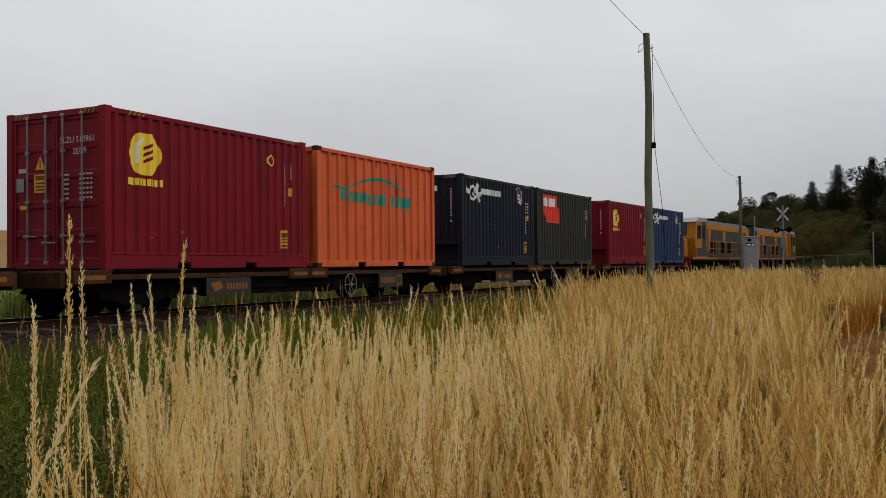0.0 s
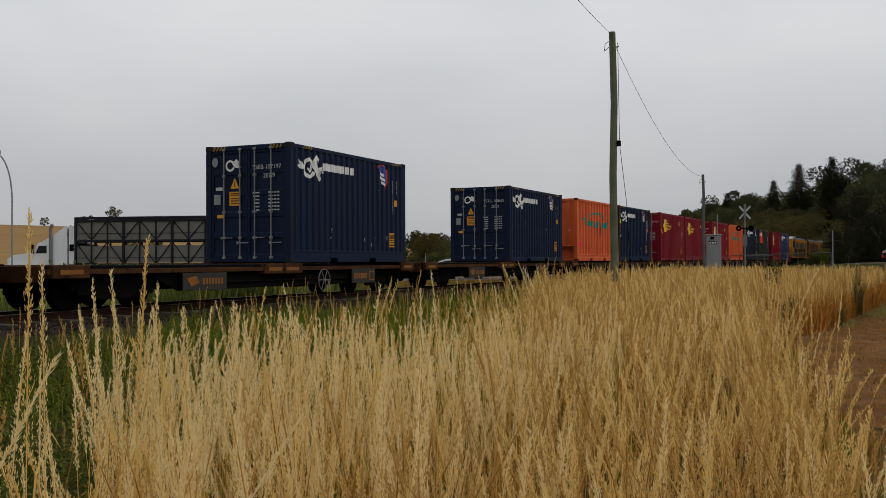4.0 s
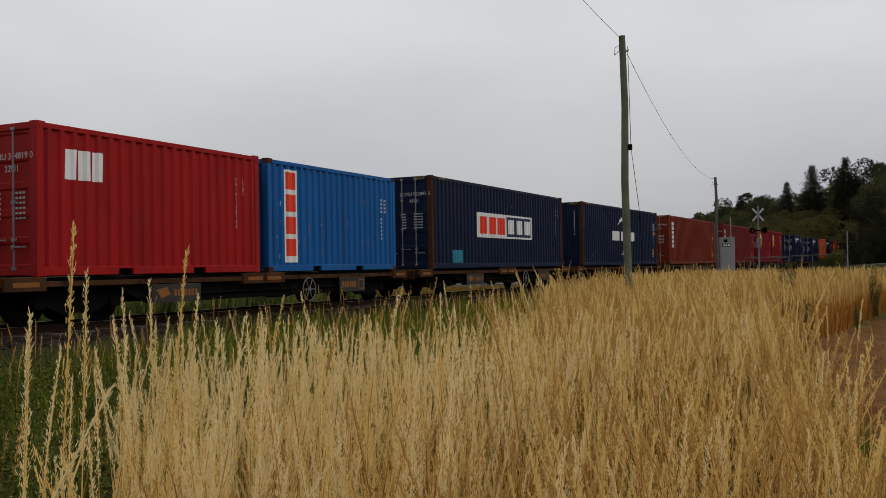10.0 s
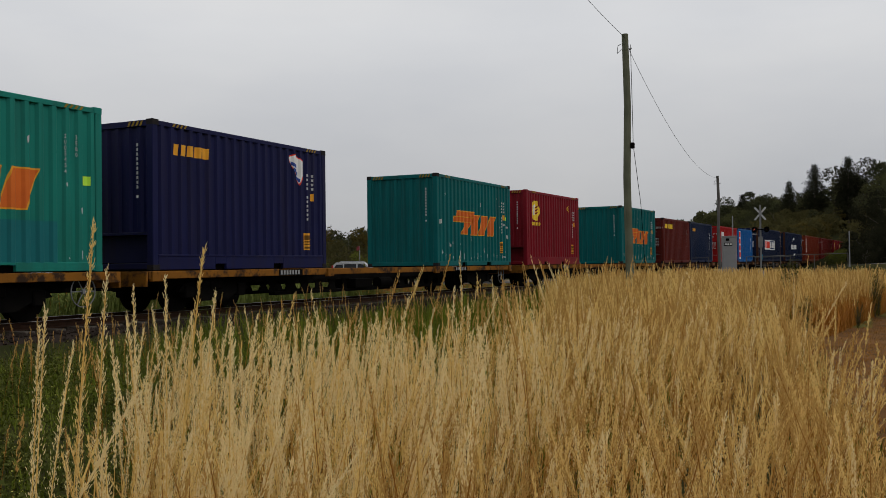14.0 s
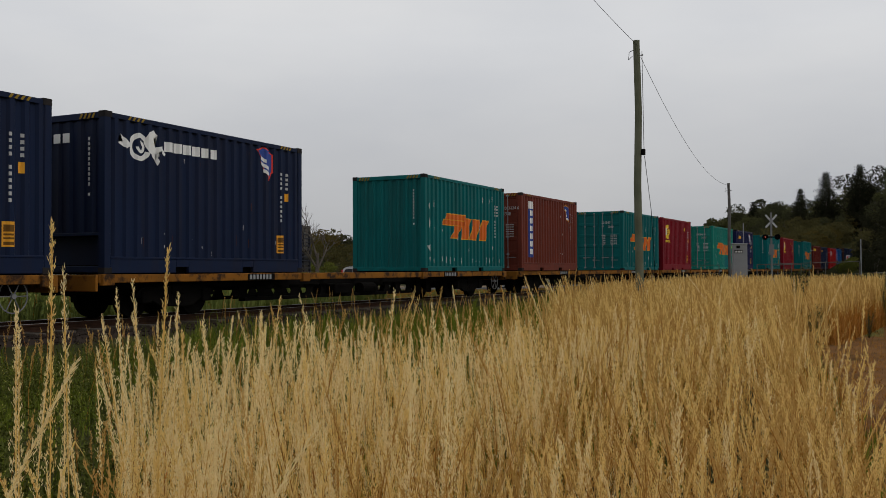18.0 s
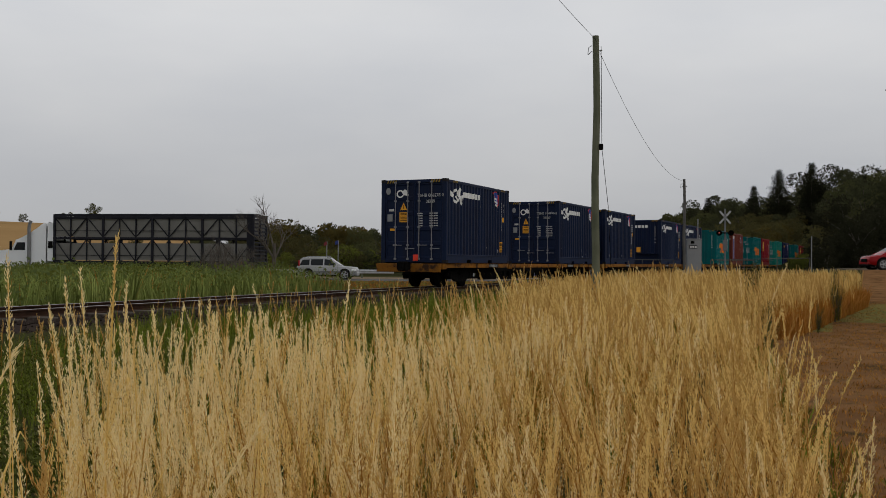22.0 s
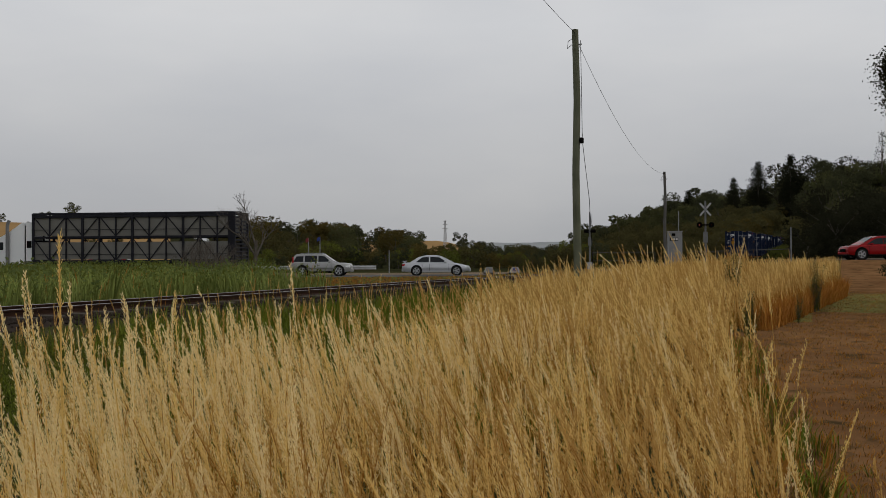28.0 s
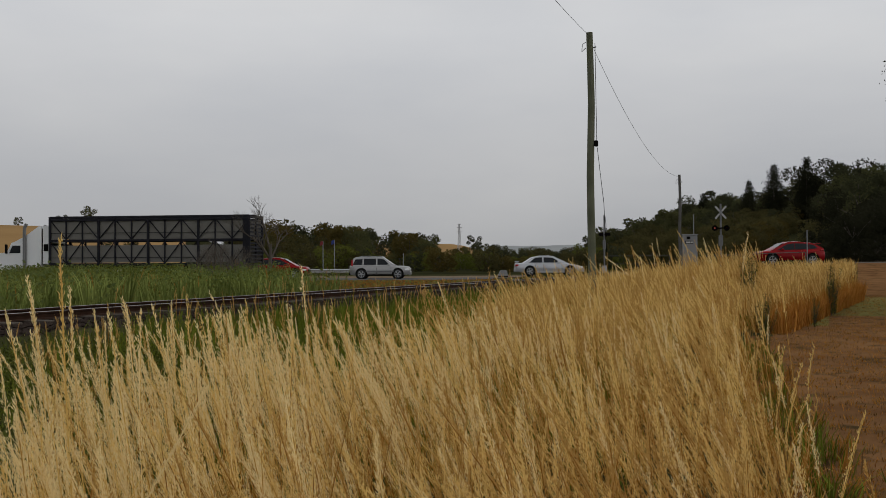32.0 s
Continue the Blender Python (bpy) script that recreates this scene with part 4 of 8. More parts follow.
def short_logo(n, material, y, low, high, wide, gap=0.04, badge=False):
    def draw(c, s, L, H, w, l):
        mark(c, bars(-l + y, low, n, wide, high - low, gap, 0.02), material, s, "name_bars", "bars in place of a name")
        if badge:
            badge_on(c, s, -l + 4.80, 2.40, SCARLET, WHITE, COBALT)
    return draw


TW, FT = 6.058, 12.192
HC, STD = 2.896, 2.591


def spec(s, paint_, logo, label, length=TW, height=HC, **more):
    return dict(at=s, paint=paint_, logo=logo, label=label, length=length, height=height, **more)


TRAIN = [
    spec(47.6, STEELBLUE, crest_logo(), "faded blue steel container with a white scroll logo behind the locomotives"),
    spec(41.3, MAROON, sun_logo(False), "maroon corrugated steel container with a yellow disc logo", band=0.3),
    spec(32.95, OLIVE, block_logo, "olive-grey corrugated container with a red square logo", plates=False),
    spec(26.52, SLATE, crest_logo(), "dark slate-blue container with a white scroll logo and hatch", band=0.3, end_name=True),
    spec(18.55, ORANGE, arc_logo, "faded orange corrugated container with a green arc logo", height=HC, plates=False, stripes=False),
    spec(12.02, MAROON, sun_logo(False), "maroon container with steel doors and a yellow disc logo", door=("SLZU 510961", "2EG9"), band=0.3),
    spec(3.50, MAROON, sun_logo(True), "maroon container with a yellow disc logo and three-line name", band=0.3),
    spec(-2.88, MAROON, sun_logo(True), "maroon container with doors, yellow disc and orange sticker", door=("SLZU 720493 7", "2EG1"),
         extras=((0.22, 0.42, 1.72, 1.92, AMBER), (0.50, 0.56, 1.66, 1.72, LIME))),
    spec(-11.26, BLUE, crest_logo(), "dark blue container with a white scroll logo and shield badge", band=0.22,
         extras=((0.22, 0.44, 1.96, 2.18, LIME), (0.26, 0.40, 1.72, 1.86, PINK), (0.20, 0.36, 1.22, 1.42, WHITE), (0.12, 0.26, 1.56, 1.62, WHITE), (5.80, 5.95, 0.52, 0.56, WHITE))),
    spec(-17.77, ORANGE, arc_logo, "faded orange container with green arc and rust stains", height=HC, plates=False, stripes=False, band=0.3, extras=((0.38, 0.58, 0.68, 0.90, PINK),)),
    spec(-25.87, NAVY, crest_logo(), "navy container with closed doors and a shield badge", door=("TSTG 108651", "2EG1")),
    spec(-40.61, NAVY, crest_logo("red"), "weathered navy container with doors standing alone on its wagon", door=("TSEB 107197", "2EG9"), band=0.3),
    spec(-55.5, MAROON, sun_logo(False), "maroon container with a yellow disc logo and green sticker", band=0.3),
    spec(-62.1, MAROON, sun_logo(False), "maroon container with doors and a yellow disc logo", door=("SLZU 510448", "2EG9")),
    spec(-76.87, WINE, column_logo(3, WHITE, 0.34, 0.30, 0.39, 0.61, 2.47), "long wine-red container with upright white bars", FT, door=("TGBU 512254 2", "45G1"), stripes=False),
    spec(-91.82, RUST, column_logo(6, WHITE, 0.35, 0.20, 0.262, 0.74, 2.50), "long rust-red container with a column of white bars", FT, door=("TLLU 454798 6", "45G1")),
    spec(-106.62, BLUE, swoosh_logo, "long deep-blue container with white swoosh device", FT),
    spec(-121.4, BLUE, panel_logo, "long deep-blue container with a white and red logo panel", FT, door=("ECMU 955893 3", "45G1"), plates=False),
    spec(-129.88, SKYBLUE, column_logo(4, SCARLET, 0.34, 0.40, 0.52, 0.76, 2.33, WHITE), "bright blue rust-flecked container with an upright white panel", height=STD, plates=False, stripes=False),
    spec(-136.27, RED, short_logo(3, WHITE, 0.59, 1.66, 2.18, 0.25, 0.075), "red container with doors and white bars", height=STD, door=("CAIU 314819 0", "22G1"), plates=False, stripes=False),
    spec(-144.84, DUSK, short_logo(5, AMBER, 0.58, 2.0, 2.19, 0.165, 0.04), "dark blue container with small amber bars", height=STD, plates=False, stripes=False),
    spec(-151.15, BROWN, short_logo(5, YELLOW, 0.42, 2.0, 2.25, 0.28, 0.05), "brown-red container with yellow bars", height=STD, door=("GLDU 868956 4", "22G1"), plates=False, stripes=False),
    spec(-159.01, TEAL, slant_logo, "teal container with a slanted orange device and scuffs",
         extras=((0.25, 0.42, 0.38, 0.56, WHITE), (0.62, 0.82, 0.36, 0.50, WHITE), (2.2, 2.42, 0.22, 0.40, AMBER), (5.7, 5.82, 0.2, 0.34, WHITE), (4.3, 4.45, 1.36, 1.5, YELLOW))),
    spec(-171.28, MAROON, sun_logo(False), "maroon container with a yellow disc logo on a yellow wagon", band=0.3, end_plate=True),
    spec(-179.02, TEAL, slant_logo, "weathered teal container with a slanted orange device",
         extras=((0.15, 0.42, 1.30, 1.52, WHITE), (0.30, 0.50, 0.30, 0.52, WHITE), (0.92, 1.10, 0.58, 0.74, WHITE), (5.55, 5.75, 1.62, 1.74, LIME), (5.70, 5.85, 1.30, 1.42, WHITE), (5.72, 5.86, 0.95, 1.1, WHITE), (5.4, 5.55, 1.40, 1.52, WHITE), (5.45, 5.6, 0.25, 0.36, WHITE))),
    spec(-191.44, SEABLUE, short_logo(5, AMBER, 0.58, 2.26, 2.48, 0.175, 0.045, True), "indigo container with amber bars and shield badge", band=0.3),
    spec(-198.76, MINT, slant_logo, "light teal container with doors and patched orange device", door=("200545 4", "2EB0"), plates=False,
         extras=((3.4, 5.1, 0.12, 0.85, DEEPTEAL), (0.08, 0.26, 1.42, 1.62, LIME), (5.65, 5.8, 1.5, 1.66, LIME), (0.05, 0.2, 0.72, 0.92, WHITE))),
    spec(-210.6, MAROON, sun_logo(False), "maroon container with a yellow disc logo between teal ones", band=0.3),
    spec(-217.48, TEAL, slant_logo, "teal container with doors and a slanted orange device", door=("201587", "2EG1"), plates=False),
    spec(-229.9, UMBER, column_logo(6, WHITE, 0.26, 0.20, 0.29, 0.82, 2.28, COBALT, True), "red-brown container with a blue upright panel", door=("TSHB 083224 6", "2EGB"), plates=False, band=0.3),
    spec(-237.62, TEAL, slant_logo, "scraped teal container with a slanted orange device", plates=False,
         extras=((0.22, 0.32, 1.85, 2.10, WHITE), (0.25, 0.36, 1.30, 1.62, WHITE), (0.55, 0.62, 1.9, 2.15, WHITE), (0.62, 0.70, 1.2, 1.45, WHITE), (0.15, 0.42, 0.60, 0.85, WHITE), (0.25, 0.45, 0.25, 0.5, WHITE))),
    spec(-250.02, NAVY, crest_logo("red"), "scuffed navy container with a white scroll logo", band=0.3, end_name=True),
    spec(-257.22, NAVY, crest_logo("red"), "navy container with white end bars and an amber plate", band=0.3, end_name=True, end_plate=True),
    spec(-269.67, NAVY, crest_logo("red"), "navy container with a white scroll logo and shield badge", band=0.3, end_name=True),
    spec(-276.98, NAVY, crest_logo("red"), "navy container with closed doors and a white scroll logo", door=("TSHB 104496 0", "2EG9"), band=0.3),
    spec(-289.37, NAVY, crest_logo("red"), "last navy container of the train with closed doors", door=("TSHB 086278 0", "2EG9"), band=0.3),
]
MOVING = []
for one in TRAIN:
    MOVING.append((container(one), one["at"] + one["length"] / 2, DECK))

# ---- wagons: local z = 0 is the rail top ----


def bogie_parts(wagon, y):
    def frame_():
        sh = Shape()
        for x in (-0.86, 0.86):
            sh.prism([(-1.15, 0.42), (-1.0, 0.56), (-0.35, 0.60), (0.35, 0.60), (1.0, 0.56), (1.15, 0.42), (0.75, 0.36), (0.4, 0.20), (-0.4, 0.20), (-0.75, 0.36)],
                     "x", x - 0.05, x + 0.05)
            for q in (-0.85, 0.85):
                sh.box(x - 0.09, x + 0.09, q - 0.13, q + 0.13, 0.28, 0.54, 0.02)
            for q in (-0.15, 0.0, 0.15):
                sh.tube((x, q, 0.24), (x, q, 0.50), 0.06, n=8)
        sh.box(-0.95, 0.95, -0.18, 0.18, 0.44, 0.62, 0.02)
        return sh.mesh("bogie")

    def wheels():
        sh = Shape().tube((-0.62, 0, 0), (0.62, 0, 0), 0.07, n=10)
        for x in (-0.53, 0.53):
            sh.tube((x - 0.055, 0, 0), (x + 0.055, 0, 0), 0.40, n=28)
            sh.tube((x - 0.075 * (1 if x > 0 else -1), 0, 0), (x - 0.045 * (1 if x > 0 else -1), 0, 0), 0.43, n=28)
            sh.tube((x + (0.03 if x > 0 else -0.07), 0, 0), (x + (0.07 if x > 0 else -0.03), 0, 0), 0.13, n=12)
        return sh.mesh("wheelset")

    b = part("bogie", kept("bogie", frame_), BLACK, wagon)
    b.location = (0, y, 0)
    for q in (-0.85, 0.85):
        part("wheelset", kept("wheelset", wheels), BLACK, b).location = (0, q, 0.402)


def handwheel(wagon, x, y, z):
    def wheel():
        sh = Shape().ring((0, 0, 0), "x", 0.27, 0.011, 28, 6).tube((-0.02, 0, 0), (0.03, 0, 0), 0.045, n=10)
        for k in range(6):
            g = k * math.tau / 6
            sh.tube((0, 0, 0), (0, 0.27 * math.cos(g), 0.27 * math.sin(g)), 0.010, n=5)
        return sh.mesh("handbrake_wheel", True)
    part("handbrake_wheel", kept("handwheel", wheel), HANDWHEEL, wagon, "dull grey spoked handbrake wheel").location = (x, y, z)


RUSTMARK = mat("faded_orange_marking", (0.16, 0.06, 0.015), (0.24, 0.095, 0.02), 0.8, bump=0)


def wagon_low():
    """Rust-brown two-slot container wagon."""
    w = thing("flat_wagon", "rust-brown container wagon with a handbrake wheel", "freight wagon", "wagons of the train")
    top = DECK - RAIL - 0.004
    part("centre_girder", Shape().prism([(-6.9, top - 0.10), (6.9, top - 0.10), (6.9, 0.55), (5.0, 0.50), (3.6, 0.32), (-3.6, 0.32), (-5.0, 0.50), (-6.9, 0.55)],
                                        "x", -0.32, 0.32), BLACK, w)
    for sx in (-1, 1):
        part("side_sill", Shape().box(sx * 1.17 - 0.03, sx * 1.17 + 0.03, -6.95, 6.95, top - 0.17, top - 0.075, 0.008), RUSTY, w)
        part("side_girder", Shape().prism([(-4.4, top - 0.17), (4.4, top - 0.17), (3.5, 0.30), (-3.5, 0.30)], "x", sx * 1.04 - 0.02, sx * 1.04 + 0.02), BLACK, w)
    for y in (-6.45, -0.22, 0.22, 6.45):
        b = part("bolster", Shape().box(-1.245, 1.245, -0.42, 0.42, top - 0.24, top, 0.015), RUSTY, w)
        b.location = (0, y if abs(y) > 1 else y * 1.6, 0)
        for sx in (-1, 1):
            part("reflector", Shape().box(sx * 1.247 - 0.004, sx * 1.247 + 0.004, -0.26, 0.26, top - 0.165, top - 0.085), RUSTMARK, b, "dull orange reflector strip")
    # added black plate: keeps the sky from showing through below the containers
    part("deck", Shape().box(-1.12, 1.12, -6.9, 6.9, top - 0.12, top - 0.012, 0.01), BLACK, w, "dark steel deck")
    for y in (-5.05, 5.05):
        bogie_parts(w, y)
    board = part("sign_board", Shape().box(1.20, 1.23, -3.55, -2.15, 0.30, 0.66, 0.006), BOARD, w, "grey-brown operator board")
    mark(board, [[(-3.45, 0.55), (-3.15, 0.60), (-3.05, 0.46), (-3.3, 0.38)]] + bars(-2.95, 0.42, 7, 0.07, 0.13, 0.03), RUSTMARK, ("flat", 1.23), "board_print")
    plate = part("number_board", Shape().box(1.20, 1.23, 3.2, 4.45, 0.30, 0.68, 0.006), BOARD, w, "weathered grey number board")
    mark(plate, bars(3.3, 0.42, 6, 0.09, 0.15, 0.03) + [rect(4.12, 4.15, 0.36, 0.62), rect(4.37, 4.40, 0.36, 0.62), rect(4.15, 4.37, 0.36, 0.39), rect(4.15, 4.37, 0.59, 0.62)],
         RUSTMARK, ("flat", 1.23), "number_print")
    handwheel(w, 1.26, 1.75, 0.42)
    part("brake_cylinder", Shape().tube((0.9, 0.6, 0.42), (0.9, 1.35, 0.42), 0.16, n=14), BLACK, w)
    part("brake_gear", Shape().box(0.3, 1.1, 1.2, 2.0, 0.30, 0.55, 0.02), BLACK, w)
    part("brake_rod", Shape().path([(1.1, -3.3, 0.45), (1.1, 3.6, 0.45)], 0.02), BLACK, w)
    for sy in (-1, 1):
        part("coupler", Shape().box(-0.11, 0.11, sy * 6.9, sy * 7.42, 0.62, 0.86, 0.02).box(-0.17, 0.17, sy * 7.2 - 0.1, sy * 7.2 + 0.1, 0.58, 0.9, 0.03), BLACK, w)
        part("end_platform", Shape().box(-1.1, 1.1, sy * 6.98 - 0.05, sy * 6.98 + 0.05, top - 0.30, top - 0.02, 0.01), RUSTY, w)
    return w


def wagon_long():
    """Long wagon with yellow sills and a pierced girder."""
    w = thing("flat_wagon", "long container wagon with yellow sills and pierced girder", "freight wagon", "wagons of the train")
    top = DECK - RAIL - 0.004
    h = 9.35
    for sx in (-1, 1):
        part("side_sill", Shape().box(sx * 1.215 - 0.035, sx * 1.215 + 0.035, -h, h, top - 0.155, top - 0.005, 0.01), SILL, w, "scuffed yellow side sill")
        web = Shape()
        # pierced web: upright posts and slanted stays between two flanges
        x = sx * 0.62
        web.box(x - 0.09, x + 0.09, -h + 0.1, h - 0.1, top - 0.28, top - 0.16)
        web.box(x - 0.09, x + 0.09, -4.6, 4.6, 0.22, 0.30)
        for k in range(15):
            y = -4.55 + k * 0.65
            web.prism([(y - 0.20, 0.30), (y + 0.20, 0.30), (y + 0.12, 0.42), (y + 0.20, top - 0.28), (y - 0.20, top - 0.28), (y - 0.12, 0.42)], "x", x - 0.012, x + 0.012)
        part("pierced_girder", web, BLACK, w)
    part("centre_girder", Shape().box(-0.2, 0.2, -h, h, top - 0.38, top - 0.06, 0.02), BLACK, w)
    for k in range(13):
        y = -h + 0.3 + k * (2 * h - 0.6) / 12
        part("cross_member", kept("cross_member", lambda: Shape().box(-1.18, 1.18, -0.06, 0.06, top - 0.15, top - 0.02, 0.008).mesh("cross_member")), SILL if k in (0, 12) else BLACK, w).location = (0, y, 0)
    for y in (-h + 0.18, -3.05, 3.05, h - 0.18):
        for sx in (-1, 1):
            b = part("twistlock_bracket", kept("twistlock", lambda: Shape().box(-0.05, 0.06, -0.14, 0.14, top - 0.20, top - 0.002, 0.012).mesh("twistlock_bracket")), SILL, w)
            b.location = (sx * 1.245, y, 0)
    for y in (-7.0, 7.0):
        bogie_parts(w, y)
    for y in (-5.2, 4.4):
        p = part("number_board", Shape().box(1.252, 1.262, y, y + 0.95, top - 0.15, top - 0.01), BLACK, w, "black number panel")
        mark(p, bars(y + 0.06, top - 0.13, 7, 0.07, 0.10, 0.045), GREYBOX, ("flat", 1.262), "number_print")
    handwheel(w, 1.14, h - 0.75, 0.50)
    for y in (-h - 0.03, h + 0.03):
        part("end_beam", Shape().box(-1.23, 1.23, y - 0.03, y + 0.03, top - 0.30, top - 0.01, 0.01), SILL, w)
    for sy in (-1, 1):
        part("coupler", Shape().box(-0.11, 0.11, sy * h, sy * (h + 0.62), 0.62, 0.86, 0.02).box(-0.17, 0.17, sy * (h + 0.42) - 0.1, sy * (h + 0.42) + 0.1, 0.58, 0.9, 0.03), BLACK, w)
    part("brake_gear", Shape().box(0.2, 0.9, -1.2, -0.3, 0.3, 0.55, 0.02), BLACK, w)
    part("brake_cylinder", Shape().tube((0.7, 0.3, 0.42), (0.7, 1.0, 0.42), 0.15, n=14), BLACK, w)
    return w


def build_wagons():
    base = {i: one["at"] for i, one in enumerate(TRAIN, 1)}
    slots = [base[2], base[4], base[6], base[8], base[10], base[11] - 6.45, base[12] - 6.45, base[14]] + [base[i] - 0.12 for i in (15, 16, 17, 18)] + [base[20], base[22]]
    first = wagon_low()
    for k, s in enumerate(slots):
        ob = first if k == 0 else copy_thing(first, pose(0, 0, 0))
        MOVING.append((ob, s + 6.2, RAIL))
    first = wagon_long()
    for k, i in enumerate((23, 25, 27, 29, 31, 33, 35)):
        ob = first if k == 0 else copy_thing(first, pose(0, 0, 0))
        MOVING.append((ob, (base[i] + TW + base[i + 1]) / 2, RAIL))
    # the red tail lamp on the last wagon
    tail = bpy.data.objects[ob.name]
    part("tail_lamp", Shape().box(0.22, 0.40, -9.48, -9.40, 0.92, 1.14, 0.02), SCARLET, tail, "small red tail marker")
    # a brake wheel's rim and pipes are dark against the deck
    return tail


build_wagons()

LOCO_Y = paint("locomotive_yellow", (0.42, 0.160, 0.010), 0.40)
LOCO_G = paint("locomotive_grey", (0.050, 0.046, 0.042), 0.30)


def locomotive():
    e = thing("locomotive", "yellow and grey diesel locomotive with yellow handrails", "locomotive", "locomotives")
    part("underframe", Shape().box(-1.35, 1.35, -8.6, 8.6, 0.95, 1.16, 0.02), BLACK, e, "dark walkway frame")
    for sx in (-1, 1):
        part("walkway_edge", Shape().box(sx * 1.36 - 0.012, sx * 1.36 + 0.012, -8.5, 8.5, 1.08, 1.18, 0.004), LOCO_Y, e, "yellow walkway edge")
    part("hood", Shape().prism([(-1.12, 1.18), (-1.12, 3.25), (-0.85, 3.55), (0.85, 3.55), (1.12, 3.25), (1.12, 1.18)], "y", -5.2, 8.2), LOCO_G, e, "grey engine hood")
    for sx in (-1, 1):
        part("roof_band", Shape().box(sx * 1.12 - 0.02, sx * 1.12 + 0.02, -5.1, 8.1, 2.94, 3.27, 0.008), LOCO_Y, e, "yellow roof band")
    for sx in (-1, 1):
        a, b = sorted((sx * 1.10, sx * 1.145))
        for y in (-5.1, 7.2):
            part("hood_stripe", Shape().box(a, b, y, y + 0.9, 1.2, 3.05, 0.01), LOCO_Y, e, "yellow upright stripe")
        for k, y in enumerate((-3.9, 0.1, 5.4)):
            part("hood_patch", Shape().prism([(y, 1.5 + 0.3 * (k % 2)), (y + 0.40, 1.75), (y + 0.75, 2.90), (y - 0.1 * (k % 3), 2.90)], "x", *sorted((sx * 1.11, sx * 1.138))), LOCO_Y, e, "slanted yellow patch")
        for y in (-4.2, -2.5, -0.8, 1.0, 2.7, 4.4, 6.1):
            part("hood_door", Shape().box(*sorted((sx * 1.11, sx * 1.13)), y, y + 1.5, 1.35, 2.25, 0.01), LOCO_G, e)
        for y in (-3.3, -0.6, 1.3, 4.7):
            part("louvre", Shape().box(*sorted((sx * 1.12, sx * 1.142)), y, y + 1.1, 1.5, 2.2, 0.01), BLACK, e)
    part("exhaust", Shape().tube((0, 1.5, 3.5), (0, 1.5, 3.85), 0.28, n=14).box(-0.5, 0.5, 3.5, 6.5, 3.52, 3.75, 0.04), BLACK, e)
    cab = part("cab", Shape().prism([(-7.7, 1.18), (-7.85, 2.3), (-7.55, 3.3), (-7.15, 3.52), (-5.2, 3.56), (-5.2, 1.18)], "x", -1.36, 1.36), LOCO_Y, e, "yellow driving cab")
    part("cab_roof", Shape().prism([(-7.66, 3.28), (-7.17, 3.545), (-5.15, 3.59), (-5.15, 3.36)], "x", -1.39, 1.39), GALV, cab, "pale cab roof")
    for sx in (-1, 1):
        for y0, y1 in ((-7.35, -6.55), (-6.2, -5.5)):
            part("cab_window", Shape().box(*sorted((sx * 1.355, sx * 1.380)), y0, y1, 2.3, 3.08, 0.03), GLASS, cab)
        part("lower_skirt", Shape().box(*sorted((sx * 1.362, sx * 1.372)), -7.6, -5.4, 1.25, 1.75, 0.003), LOCO_G, cab)
        part("door_panel", Shape().box(*sorted((sx * 1.362, sx * 1.374)), -6.35, -5.3, 1.25, 3.4, 0.003), LOCO_G, cab)
    for x in (-0.85, 0.2):
        wnd = part("windscreen", Shape().box(x, x + 0.65, -0.012, 0.012, 0, 0.8, 0.01), GLASS, cab)
        wnd.matrix_basis = pose(0, -7.80, 2.42, -15)
    part("nose", Shape().box(-0.95, 0.95, -8.5, -7.7, 1.18, 2.25, 0.08), LOCO_Y, e)
    for sx in (-1, 1):
        rails = Shape()
        for y in np.arange(-4.9, 8.3, 1.65):
            rails.tube((sx * 1.30, y, 1.18), (sx * 1.30, y, 2.2), 0.02, n=6)
        rails.path([(sx * 1.30, -4.9, 2.2), (sx * 1.30, 8.3, 2.2)], 0.018).path([(sx * 1.30, -4.9, 1.75), (sx * 1.30, 8.3, 1.75)], 0.012)
        part("handrail", rails, LOCO_Y, e, "yellow side handrail")
    part("fuel_tank", Shape().box(-1.2, 1.2, -2.0, 2.4, 0.22, 0.92, 0.12), BLACK, e)
    for y in (-5.4, 5.4):
        b = part("bogie", Shape().box(-1.1, 1.1, y - 2.0, y + 2.0, 0.45, 0.85, 0.08), BLACK, e)
        for q in (-1.5, 0, 1.5):
            part("wheelset", Shape().tube((-0.62, y + q, 0.5), (0.62, y + q, 0.5), 0.5, n=24), RAILHEAD, b)
    for y in (-8.68, 8.68):
        part("headstock", Shape().box(-1.3, 1.3, y - 0.075, y + 0.075, 0.6, 1.15, 0.02), MAROON, e, "dull red buffer beam")
    return e


rear = locomotive()
front = copy_thing(rear, pose(0, 0, 0))
MOVING.append((rear, 54.6 + 9.0, RAIL))
TURNED = [(front, 73.6 + 9.2, RAIL)]

# ---- poles and wire ----
P1, P2 = (-6.41, 25.2), (-8.70, 54.3)


